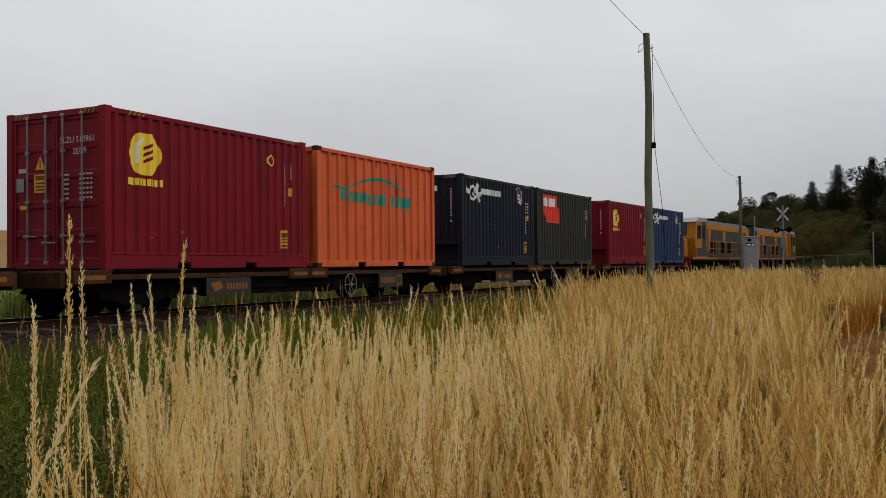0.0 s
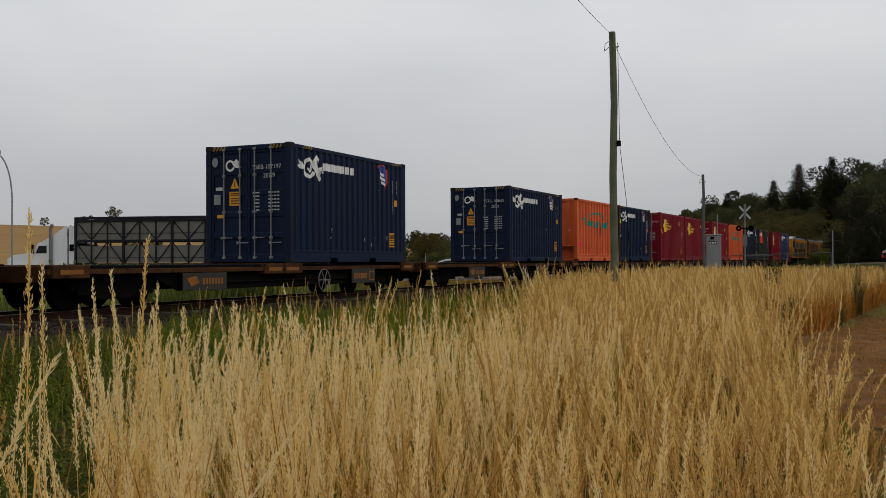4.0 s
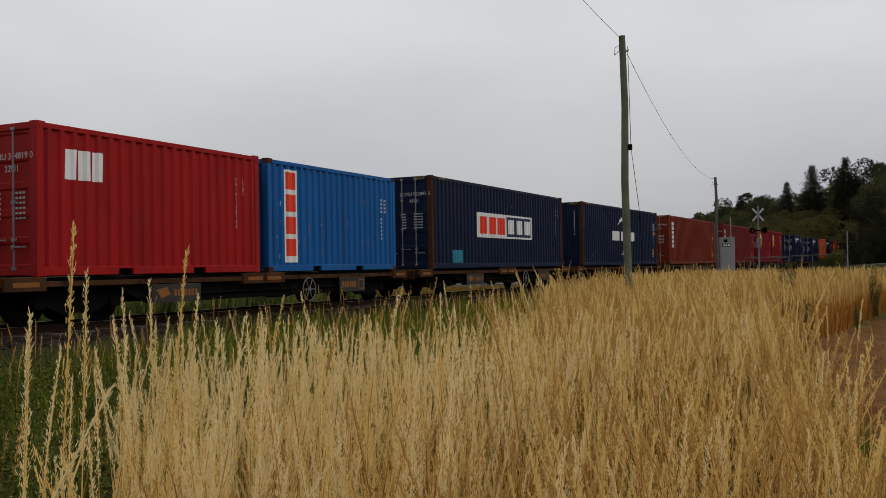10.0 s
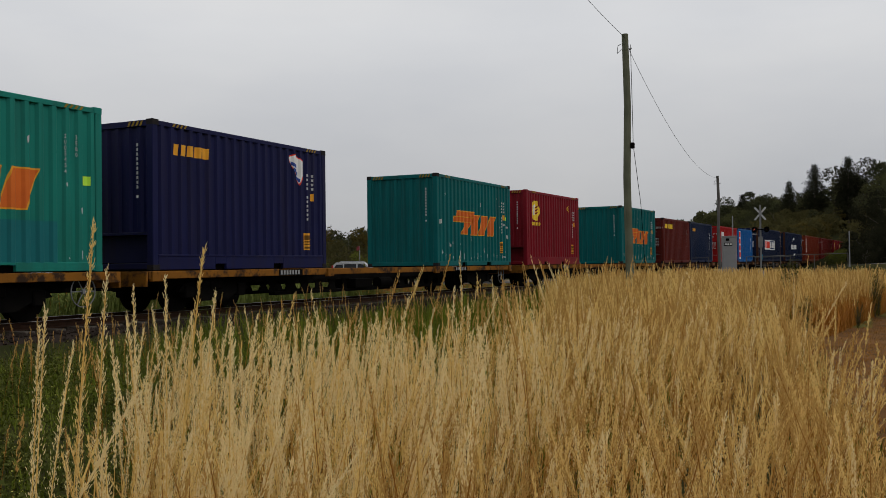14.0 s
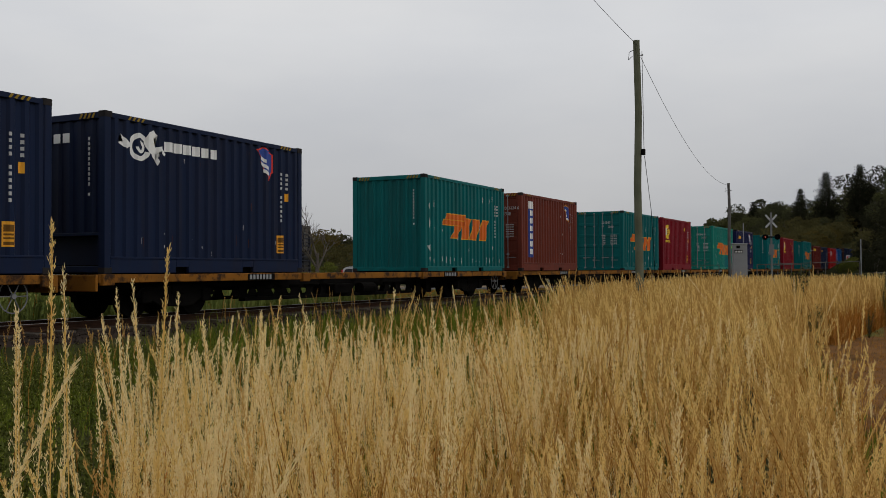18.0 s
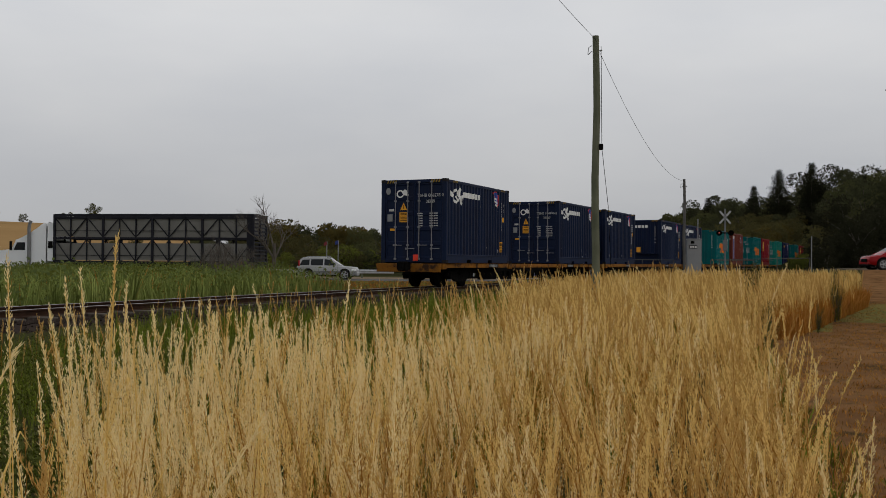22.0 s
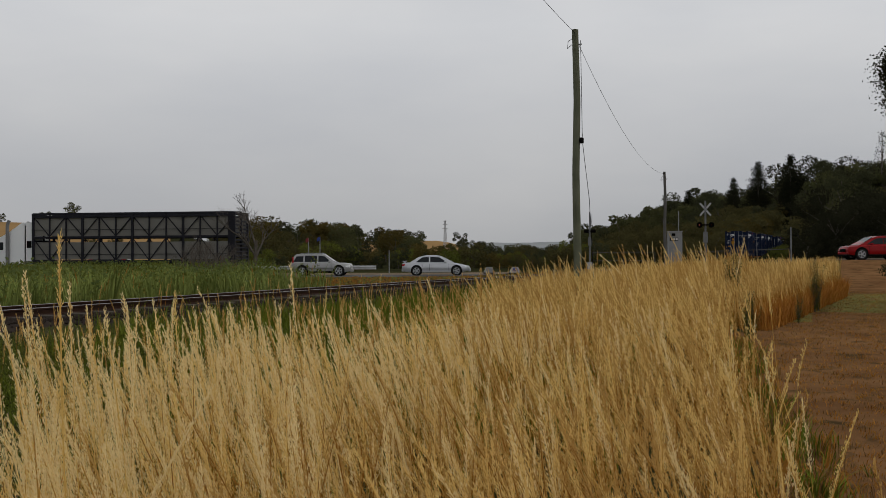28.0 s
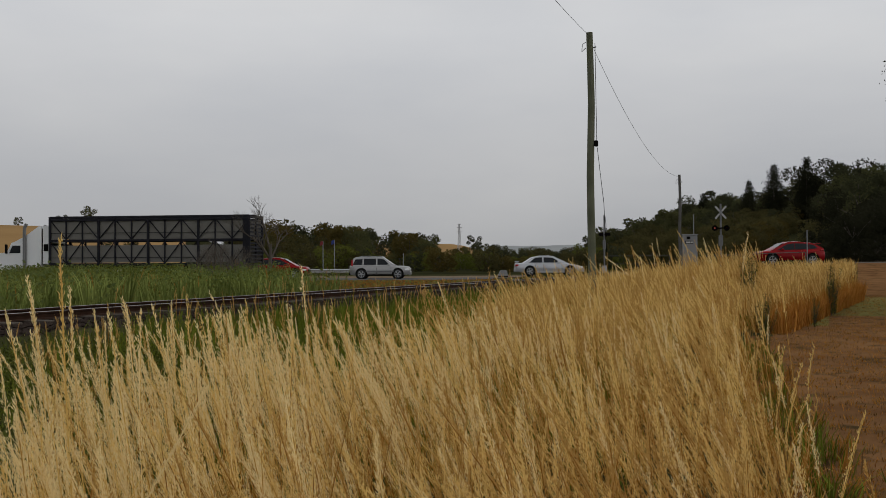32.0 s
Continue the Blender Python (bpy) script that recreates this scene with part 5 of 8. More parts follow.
def utility_pole(x, y, top, r, name_label, box, wood):
    p = thing("utility_pole", name_label, "utility pole", "poles along the verge", m=pose(x, y, ground_z(x, y) - 0.05))
    z = top - ground_z(x, y)
    sh = Shape()
    n = 14
    pts = [(0.02 * math.sin(k * 1.3), 0.015 * math.cos(k * 2.1), z * k / 8) for k in range(9)]
    v = [(px + r * (1 - 0.028 * k) * math.cos(j * math.tau / n), py + r * (1 - 0.028 * k) * math.sin(j * math.tau / n), pz)
         for k, (px, py, pz) in enumerate(pts) for j in range(n)]
    f = [(k * n + j, k * n + (j + 1) % n, (k + 1) * n + (j + 1) % n, (k + 1) * n + j) for k in range(8) for j in range(n)]
    sh.add(v, f + [tuple(range(n))[::-1], tuple(range(8 * n, 9 * n))])
    part("shaft", sh, wood, p, smooth=True)
    part("bracket", Shape().path([(-r, 0, z - 0.4), (-r - 0.12, 0, z - 0.5), (-r - 0.1, 0, z - 0.3), (-r, 0, z - 0.25)], 0.008), BLACK, p)
    part("insulator", Shape().tube((r * 0.8, 0, z - 0.42), (r + 0.05, 0, z - 0.40), 0.025, 0.018, 8), GREYBOX, p)
    if box:
        part("cable_box", Shape().box(r - 0.02, r + 0.08, -0.06, 0.06, box - 0.08, box + 0.08, 0.015), BLACK, p, "small dark cable box")
        part("conduit", Shape().path([(r * 0.9 + 0.03, 0, z - 0.3), (r + 0.05, 0, box + 0.08)], 0.009), BLACK, p)
        part("stay_wire", Shape().path([(r + 0.06, 0, box - 0.1), (r + 0.16, 0.3, box - 1.6), (r + 0.25, 0.5, 0.4)], 0.008, 5), BLACK, p, "thin slack stay wire")
    return p


utility_pole(*P1, EYE + 6.26, 0.115, "tall weathered green-grey timber pole standing in dry grass", EYE + 3.22, TIMBER)
utility_pole(*P2, EYE + 4.85, 0.095, "shorter grey timber pole beside the crossing cabinet", None, TIMBER_GREY)


def wire(a, b, sag, name="overhead_wire", n=24):
    cu = Shape()
    pts = [Vector(a).lerp(Vector(b), k / n) + Vector((0, 0, -4 * sag * (k / n) * (1 - k / n))) for k in range(n + 1)]
    cu.path(pts, 0.006, 5)
    single(name, cu, BLACK, "thin dark overhead wire slung between poles", "cable", "overhead wires")


wire((P1[0] + 0.1, P1[1], EYE + 5.75), (P2[0], P2[1], EYE + 4.70), 0.85)
wire((P1[0], P1[1], EYE + 6.1), (-4.2, -3.0, EYE + 6.6), 0.5)

# ---- level crossing ----


def control_cabinet():
    x, y = -6.72, 44.5
    c = thing("signal_cabinet", "grey steel crossing control cabinet with a black number plate", "cabinet", m=pose(x, y, ground_z(x, y), 0, 0, 14))
    part("plinth", Shape().box(-0.62, 0.42, -0.45, 0.45, 0, 0.95, 0.02), GREYBOX, c, "low grey side cabinet")
    part("body", Shape().box(-0.28, 0.34, -0.30, 0.30, 0.95, 2.42, 0.02), GREYBOX, c)
    part("door", Shape().box(-0.25, 0.31, -0.322, -0.302, 1.0, 2.36, 0.006), GREYBOX, c)
    part("hood", Shape().box(-0.31, 0.37, -0.34, 0.34, 2.42, 2.47, 0.015), GREYBOX, c)
    p = part("number_plate", Shape().box(-0.22, 0.14, -0.334, -0.324, 2.02, 2.16), BLACK, c, "black plate with white bars")
    mark(p, bars(-0.18, 2.05, 3, 0.08, 0.08, 0.03), WHITE, ("end", -0.334), "number_print")
    part("lamp_box", Shape().box(-0.14, 0.02, -0.37, -0.323, 2.24, 2.36, 0.01), BLACK, c)


control_cabinet()


LAMP_RED = mat("lit_red_lamp", (0.6, 0.02, 0.02), (0.7, 0.03, 0.02), 0.4, emit=(1.0, 0.22, 0.18, 0.7))
LAMP_OFF = mat("dark_red_lamp", (0.06, 0.005, 0.005), (0.09, 0.01, 0.01), 0.25)


def crossing_signal(x, y, top, turn, lit):
    z = ground_z(x, y)
    h = top - z
    c = thing("crossing_signal", "level crossing signal with dim white crossbuck and red lamps", "crossing signal", "crossing signals", m=pose(x, y, z, 0, 0, turn))
    part("mast", Shape().tube((0, 0, 0), (0, 0, h), 0.052, n=12), HANDWHEEL, c, smooth=True)
    for q in (-1, 1):
        b = part("crossbuck_board", Shape().box(-0.46, 0.46, -0.012, 0.012, -0.052, 0.052, 0.01), GREYBOX, c, "weathered white crossbuck board")
        b.matrix_basis = pose(0, -0.09 - 0.02 * q, h - 0.48, 0, q * 50, 0)
        for e in (-0.28, 0.28):
            part("board_face", Shape().box(e - 0.16, e + 0.16, -0.022, -0.014, -0.045, 0.045), DIMWHITE, b)
    part("lamp_bar", Shape().tube((-0.42, -0.05, h - 1.35), (0.42, -0.05, h - 1.35), 0.035, n=8), BLACK, c)
    for k, q in enumerate((-0.32, 0.32)):
        d = part("backing_disc", Shape().tube((q, -0.10, h - 1.35), (q, -0.13, h - 1.35), 0.155, n=24), BLACK, c)
        part("hood", Shape().tube((q, -0.13, h - 1.33), (q, -0.38, h - 1.33), 0.105, n=14, caps=False), BLACK, d)
        part("lamp", Shape().tube((q, -0.13, h - 1.35), (q, -0.15, h - 1.35), 0.030, n=16), LAMP_RED if k == lit else LAMP_OFF, d, "red warning lamp")
        e = part("backing_disc", Shape().tube((q, 0.06, h - 1.35), (q, 0.09, h - 1.35), 0.155, n=24), BLACK, c)
        part("hood", Shape().tube((q, 0.09, h - 1.33), (q, 0.34, h - 1.33), 0.105, n=14, caps=False), BLACK, e)
    part("base_box", Shape().box(-0.16, 0.16, -0.16, 0.16, 0, 0.5, 0.02), GALV, c)
    part("lower_sleeve", Shape().box(-0.12, 0.12, -0.10, 0.10, h - 2.35, h - 1.75, 0.02), HANDWHEEL, c)


crossing_signal(-6.51, 54.6, EYE + 3.1, 8, 0)
crossing_signal(-15.43, 64.2, EYE + 3.1, 98, 1)


def build_road():
    """Asphalt road across the line, at right angles to the verge's outlook."""
    sh = Shape()
    us = [float(a) for a in np.arange(-95, 60, 1.5)]
    v, f = [], []
    for u in us:
        for d in (62.3, 64, 66.5, 69.0, 70.8):
            x, y = road_place(u, d)
            v.append((x, y, ground_z(x, y) + 0.02))
    for i in range(len(us) - 1):
        for j in range(4):
            a = i * 5 + j
            f.append((a, a + 1, a + 6, a + 5))
    sh.add(v, f)
    single("road", sh, ASPHALT, "worn grey asphalt road over the level crossing", "road", kind="structure")
    v, f = [], []
    for u in us:
        for d in (70.82, 73.0, 75.5 + 0.8 * math.sin(0.7 * u), 78.5 + math.sin(0.37 * u)):
            x, y = road_place(u, d)
            v.append((x, y, ground_z(x, y) + 0.022))
    for i in range(len(us) - 1):
        for j in range(3):
            a = i * 4 + j
            f.append((a, a + 1, a + 5, a + 4))
    single("road_shoulder", Shape().add(v, f), GRAVEL, "dry tan gravel shoulder beyond the road", "shoulder", kind="structure")
    rail = thing("guard_rail", "steel guard rail on timber posts behind the road", "guard rail", kind="")
    for k in range(22):
        u = -60.3 + k * 2.5
        x, y = road_place(u, 74.5)
        part("post", kept("rail_post", lambda: Shape().box(-0.07, 0.07, -0.07, 0.07, -0.1, 0.72, 0.01).mesh("post")), TIMBER, rail).matrix_basis = pose(x, y, ground_z(x, y), 0, 0, 22.37)
        part("beam", kept("rail_beam", lambda: Shape().prism([(-0.1, 0.36), (-0.14, 0.42), (-0.08, 0.48), (-0.08, 0.54), (-0.14, 0.60), (-0.1, 0.68), (-0.07, 0.68), (-0.07, 0.36)], "x", -0.02, 2.52)
                          .mesh("beam")), GALV, rail).matrix_basis = pose(x, y, ground_z(x, y), 0, 0, 22.37)


build_road()

# ---- road vehicles: local +x is forward ----
SILVER = mat("silver_car_paint", (0.42, 0.43, 0.45), (0.50, 0.51, 0.53), 0.3, 0.5, 1, 30, 0)
CHAMPAGNE = mat("grey_silver_car_paint", (0.30, 0.30, 0.30), (0.38, 0.38, 0.37), 0.35, 0.5, 1, 30, 0)
CARRED = mat("red_car_paint", (0.20, 0.004, 0.006), (0.25, 0.006, 0.007), 0.25, 0.1, 1, 30, 0)
HEADLAMP = mat("clear_lamp", (0.7, 0.7, 0.7), (0.8, 0.8, 0.8), 0.15)
TINTED = mat("dark_car_glass", (0.012, 0.014, 0.016), (0.020, 0.022, 0.024), 0.10, 0, 1, 30, 0, gloss=0.12)
TAIL_RED = mat("tail_lamp_red", (0.30, 0.01, 0.012), (0.38, 0.02, 0.02), 0.3)
WHEELS = []


def loft(sections):
    """A closed skin over cross-sections of equal count, given as lists of (x, y, z)."""
    sh, n, v, f = Shape(), len(sections[0]), [], []
    for s in sections:
        v += s
    for i in range(len(sections) - 1):
        f += [(i * n + j, i * n + (j + 1) % n, (i + 1) * n + (j + 1) % n, (i + 1) * n + j) for j in range(n)]
    f += [tuple(range(n))[::-1], tuple(range((len(sections) - 1) * n, len(sections) * n))]
    return sh.add(v, f)


def car(kind, label, colour, m):
    """kind: 'sedan', 'suv' or 'crossover'."""
    tall, sleek = kind != "sedan", kind == "crossover"
    L, W, H, r = (4.34, 1.78, 1.58, 0.35) if tall else (4.85, 1.84, 1.44, 0.33)
    c = thing("car", label, "car", "cars at the crossing", m=m)
    belt = 0.95 if tall else 0.90
    # side outline of the lower body from tail to nose
    low = [(-L / 2, 0.45, belt - 0.06), (-L / 2 + 0.08, 0.30, belt), (-L / 2 + 0.5, 0.24, belt + 0.02), (-0.9, 0.24, belt + 0.02), (0.6, 0.24, belt),
           (L / 2 - 1.15, 0.24, belt - 0.01), (L / 2 - 0.5, 0.26, belt - (0.03 if tall else 0.13)), (L / 2 - 0.12, 0.32, belt - (0.09 if tall else 0.24)), (L / 2, 0.42, belt - (0.24 if tall else 0.36))]
    secs = []
    for x, z0, z1 in low:
        k = 0.86 if abs(x) > L / 2 - 0.05 else 0.95 if abs(x) > L / 2 - 0.2 else 1.0
        w = W / 2 * k
        secs.append([(x, -w * 0.94, z0), (x, -w, z0 + 0.12), (x, -w, (z0 + z1) / 2 + 0.05), (x, -w * 0.95, z1 - 0.05), (x, -w * 0.86, z1),
                     (x, w * 0.86, z1), (x, w * 0.95, z1 - 0.05), (x, w, (z0 + z1) / 2 + 0.05), (x, w, z0 + 0.12), (x, w * 0.94, z0)])
    part("body", loft(secs), colour, c, smooth=True)
    roof = ([(-L / 2 + 0.06, belt, belt + 0.16), (-L / 2 + 0.42, belt, H - 0.26), (-L / 2 + 0.85, belt, H - 0.10), (-0.4, belt, H - 0.01), (0.15, belt, H - 0.03),
             (0.55, belt, H - 0.17), (1.42, belt - 0.02, belt)] if sleek else
            [(-L / 2 + 0.08, belt, belt + 0.02), (-L / 2 + 0.26, belt, H - 0.12), (-L / 2 + 0.42, belt, H - 0.02), (-0.3, belt, H), (0.24, belt, H - 0.03),
             (0.50, belt, H - 0.22), (1.10, belt - 0.02, belt)] if tall else
            [(-L / 2 + 0.55, belt, belt + 0.02), (-L / 2 + 1.15, belt, H - 0.14), (-0.75, belt, H - 0.01), (0.0, belt, H), (0.35, belt, H - 0.06),
             (1.32, belt - 0.03, belt)])
    secs, glass = [], []
    for x, z0, z1 in roof:
        w = W / 2 * 0.86
        q = W / 2 * (0.86 - 0.22 * (z1 - z0) / (H - belt))
        secs.append([(x, -w, z0), (x, -q - 0.02, (z0 + 2 * z1) / 3), (x, -q, z1 - 0.02), (x, -q * 0.7, z1), (x, q * 0.7, z1), (x, q, z1 - 0.02), (x, q + 0.02, (z0 + 2 * z1) / 3), (x, w, z0)])
    part("cabin", loft(secs), colour, c, smooth=True)

    def pane(name, pts, y0, lean):
        for side in (-1, 1):
            sh = Shape()
            v = []
            for x, z in pts:
                yy = y0 - lean * (z - belt)
                v += [(x, side * (yy + 0.012), z), (x, side * (yy - 0.01), z)]
            n = len(pts)
            sh.add(v, [tuple(range(0, 2 * n, 2)), tuple(range(1, 2 * n, 2))[::-1]] + [(2 * i, 2 * ((i + 1) % n), 2 * ((i + 1) % n) + 1, 2 * i + 1) for i in range(n)])
            part(name, sh, TINTED, c)

    y0, lean = W / 2 * 0.865, 0.36
    if sleek:
        pane("rear_side_window", [(-1.72, belt + 0.16), (-1.18, belt + 0.10), (-1.18, H - 0.20), (-1.50, H - 0.27)], y0, lean)
        pane("rear_door_window", [(-1.14, belt + 0.10), (-0.25, belt + 0.07), (-0.25, H - 0.14), (-1.14, H - 0.18)], y0, lean)
        pane("front_door_window", [(-0.21, belt + 0.07), (0.92, belt + 0.05), (0.26, H - 0.20), (-0.21, H - 0.14)], y0, lean)
    elif tall:
        pane("rear_side_window", [(-1.95, belt + 0.06), (-1.25, belt + 0.06), (-1.25, H - 0.16), (-1.75, H - 0.18)], y0, lean)
        pane("rear_door_window", [(-1.15, belt + 0.06), (-0.28, belt + 0.06), (-0.28, H - 0.13), (-1.15, H - 0.14)], y0, lean)
        pane("front_door_window", [(-0.18, belt + 0.06), (0.72, belt + 0.06), (0.26, H - 0.18), (-0.18, H - 0.13)], y0, lean)
    else:
        pane("rear_door_window", [(-1.45, belt + 0.05), (-0.52, belt + 0.05), (-0.52, H - 0.12), (-1.0, H - 0.15)], y0, lean)
        pane("front_door_window", [(-0.42, belt + 0.05), (0.78, belt + 0.04), (0.22, H - 0.15), (-0.42, H - 0.12)], y0, lean)
    xf = 0.55 if sleek else 0.30 if tall else 0.38
    part("windscreen", Shape().add([(xf + (0.82 if tall else 0.96), -0.68, belt), (xf + (0.82 if tall else 0.96), 0.68, belt), (xf - 0.08, 0.55, H - 0.10), (xf - 0.08, -0.55, H - 0.10),
                                    (xf + (0.80 if tall else 0.94), -0.68, belt - 0.02), (xf + (0.80 if tall else 0.94), 0.68, belt - 0.02), (xf - 0.10, 0.55, H - 0.13), (xf - 0.10, -0.55, H - 0.13)],
                                   [(0, 1, 2, 3), (7, 6, 5, 4), (0, 4, 5, 1), (1, 5, 6, 2), (2, 6, 7, 3), (3, 7, 4, 0)]), TINTED, c)
    for side in (-1, 1):
        part("headlamp", Shape().box(L / 2 - 0.42, L / 2 - 0.06, side * W * 0.40 - 0.16, side * W * 0.40 + 0.08, belt - 0.36, belt - 0.22, 0.03), HEADLAMP, c)
        part("tail_lamp", Shape().box(-L / 2 + (0.13 if tall else -0.01), -L / 2 + 0.24, side * W * 0.425 - 0.09, side * W * 0.425 + 0.09, belt - (0.02 if tall else 0.24), belt + (0.08 if sleek else 0.40 if tall else -0.08), 0.03), TAIL_RED, c, "red tail lamp")
        part("mirror", Shape().box(0.55, 0.72, side * (W / 2 + 0.02) - 0.08, side * (W / 2 + 0.02) + 0.08, belt, belt + 0.14, 0.03), colour, c)
        for q in ((-1.2, -0.23, 0.80) if tall else (-1.0, -0.47, 0.86)):
            part("door_seam", Shape().box(q - 0.008, q + 0.008, side * (W / 2 + 0.001) - 0.004, side * (W / 2 + 0.001) + 0.004, 0.36, belt - 0.07), BLACK, c)
        part("door_handle", Shape().box(-0.32, -0.16, side * (W / 2 + 0.005) - 0.015, side * (W / 2 + 0.005) + 0.015, belt - 0.14, belt - 0.10, 0.006), colour, c)
        part("sill_trim", Shape().box(-1.05, 1.05, side * (W / 2 - 0.02) - 0.03, side * (W / 2 - 0.02) + 0.03, 0.22, 0.34, 0.02), BLACK if tall else colour, c)
        if kind == "suv":
            part("side_cladding", Shape().box(-1.0, 1.0, side * (W / 2 + 0.004) - 0.012, side * (W / 2 + 0.004) + 0.012, 0.50, 0.60, 0.005), HANDWHEEL, c, "dark side moulding")
    part("bumper", Shape().box(L / 2 - 0.12, L / 2 + 0.04, -W * 0.44, W * 0.44, 0.26, 0.52, 0.05), colour, c)
    part("bumper", Shape().box(-L / 2 - 0.04, -L / 2 + 0.14, -W * 0.44, W * 0.44, 0.28, 0.52, 0.05), BLACK if tall else colour, c)
    if sleek:
        part("grille", Shape().box(L / 2 + 0.0, L / 2 + 0.05, -0.42, 0.42, 0.50, 0.70, 0.02), BLACK, c)
        part("lower_trim", Shape().box(L / 2 - 0.30, L / 2 + 0.055, -W * 0.45, W * 0.45, 0.22, 0.36, 0.03), BLACK, c, "dark lower front trim")
        part("spoiler", Shape().box(-L / 2 + 0.22, -L / 2 + 0.62, -0.6, 0.6, H - 0.20, H - 0.16, 0.015), colour, c)
    elif tall:
        for side in (-1, 1):
            part("roof_rail", Shape().path([(-1.5, side * 0.6, H - 0.02), (-1.4, side * 0.6, H + 0.04), (0.1, side * 0.6, H + 0.04), (0.2, side * 0.6, H - 0.02)], 0.02), GALV, c)
    else:
        part("spoiler", Shape().box(-L / 2 + 0.02, -L / 2 + 0.28, -0.7, 0.7, belt + 0.10, belt + 0.14, 0.015).box(-L / 2 + 0.1, -L / 2 + 0.2, -0.6, -0.55, belt, belt + 0.1).box(-L / 2 + 0.1, -L / 2 + 0.2, 0.55, 0.6, belt, belt + 0.1), colour, c)
    arch = kept(("arch", r, sleek), lambda: Shape().tube((0, -0.06, 0), (0, 0.06, 0), r + (0.10 if sleek else 0.07), n=24).mesh("wheel_arch"))
    def wheel_mesh():
        return Shape().tube((0, -0.10, 0), (0, 0.10, 0), r, n=26).mesh("tyre", True)

    def rim_mesh():
        sh = Shape()
        for s in (-1, 1):
            sh.ring((0, s * 0.098, 0), "y", r * 0.66, 0.018, 20, 5)
            sh.tube((0, s * 0.095, 0), (0, s * 0.112, 0), r * 0.18, n=10)
            for k in range(5):
                g = k * math.tau / 5
                a, b = Vector((math.cos(g), 0, math.sin(g))), Vector((-math.sin(g), 0, math.cos(g)))
                o = Vector((0, s * 0.106, 0))
                sh.add([o + a * 0.04 + b * 0.03, o + a * 0.04 - b * 0.03, o + a * r * 0.66 - b * 0.045, o + a * r * 0.66 + b * 0.045], [(0, 1, 2, 3)])
        return sh.mesh("rim")

    for x in (-L / 2 + (0.85 if tall else 1.02), L / 2 - (0.88 if tall else 0.98)):
        for side in (-1, 1):
            a = part("wheel_arch", arch, BLACK, c)
            a.location = (x, side * (W / 2 - 0.05), r + 0.02)
            t = part("wheel", kept(("tyre", r), wheel_mesh), RUBBER, c)
            t.location = (x, side * (W / 2 - 0.08), r)
            part("rim", kept(("rim", r), rim_mesh), GALV, t, "alloy rim")
            WHEELS.append((t, c, r))
    return c


def on_road(u, depth=68.0, back=False):
    x, y = road_place(u, depth)
    return pose(x, y, ground_z(x, y) + 0.02, 0, 0, 22.37 + (180 if back else 0))


CARS = [
    # thing, half length, depth, facing left, (seconds, u of its nose)
    (car("suv", "silver-grey compact four-wheel drive rolling towards the crossing", CHAMPAGNE, None), 2.22, 68.0, False,
     [(0, -7.36), (25.5, -7.36), (26.5, -7.2), (27.5, -6.79), (28.0, -6.5), (29.0, -5.88), (30, -5.2), (31, -4.55), (31.5, -4.1), (32, -3.3)]),
    (car("sedan", "silver sedan with a small boot spoiler at the crossing", SILVER, None), 2.42, 68.0, False,
     [(0, 0.9), (25.5, 0.95), (26.5, 1.35), (27.5, 1.76), (28, 1.93), (29, 2.42), (29.5, 2.75), (30, 3.38), (30.5, 4.1), (31, 5.2), (31.5, 6.9), (32, 9.0)]),
    (car("crossover", "red car coming up behind the truck trailer", CARRED, None), 2.17, 68.0, False,
     [(0, -30.0), (26, -30.0), (27.5, -24.0), (28.5, -18.5), (29.0, -15.6), (29.5, -13.63), (30, -12.33), (30.5, -11.7), (31, -11.26), (31.5, -10.95), (32, -10.71)]),
    (car("crossover", "red four-wheel drive waiting on the lawn side of the road", CARRED, None), 2.17, 63.0, True,
     [(0, 26.75), (29, 26.72), (29.5, 26.59), (30, 26.28), (30.5, 25.44), (31, 24.18), (31.5, 22.22), (32, 19.8)]),
]

# ---- stock truck ----
DARKSTEEL = mat("dark_crate_steel", (0.008, 0.008, 0.012), (0.020, 0.020, 0.026), 0.8, 0.0, 2, 30, 0.05)
CRATE = mat("grey_crate_panel", (0.135, 0.128, 0.115), (0.20, 0.192, 0.172), 0.8, 0.0, 0.8, 20, 0.05, (0.14, 0.12, 0.10), 0.35, 0.2)


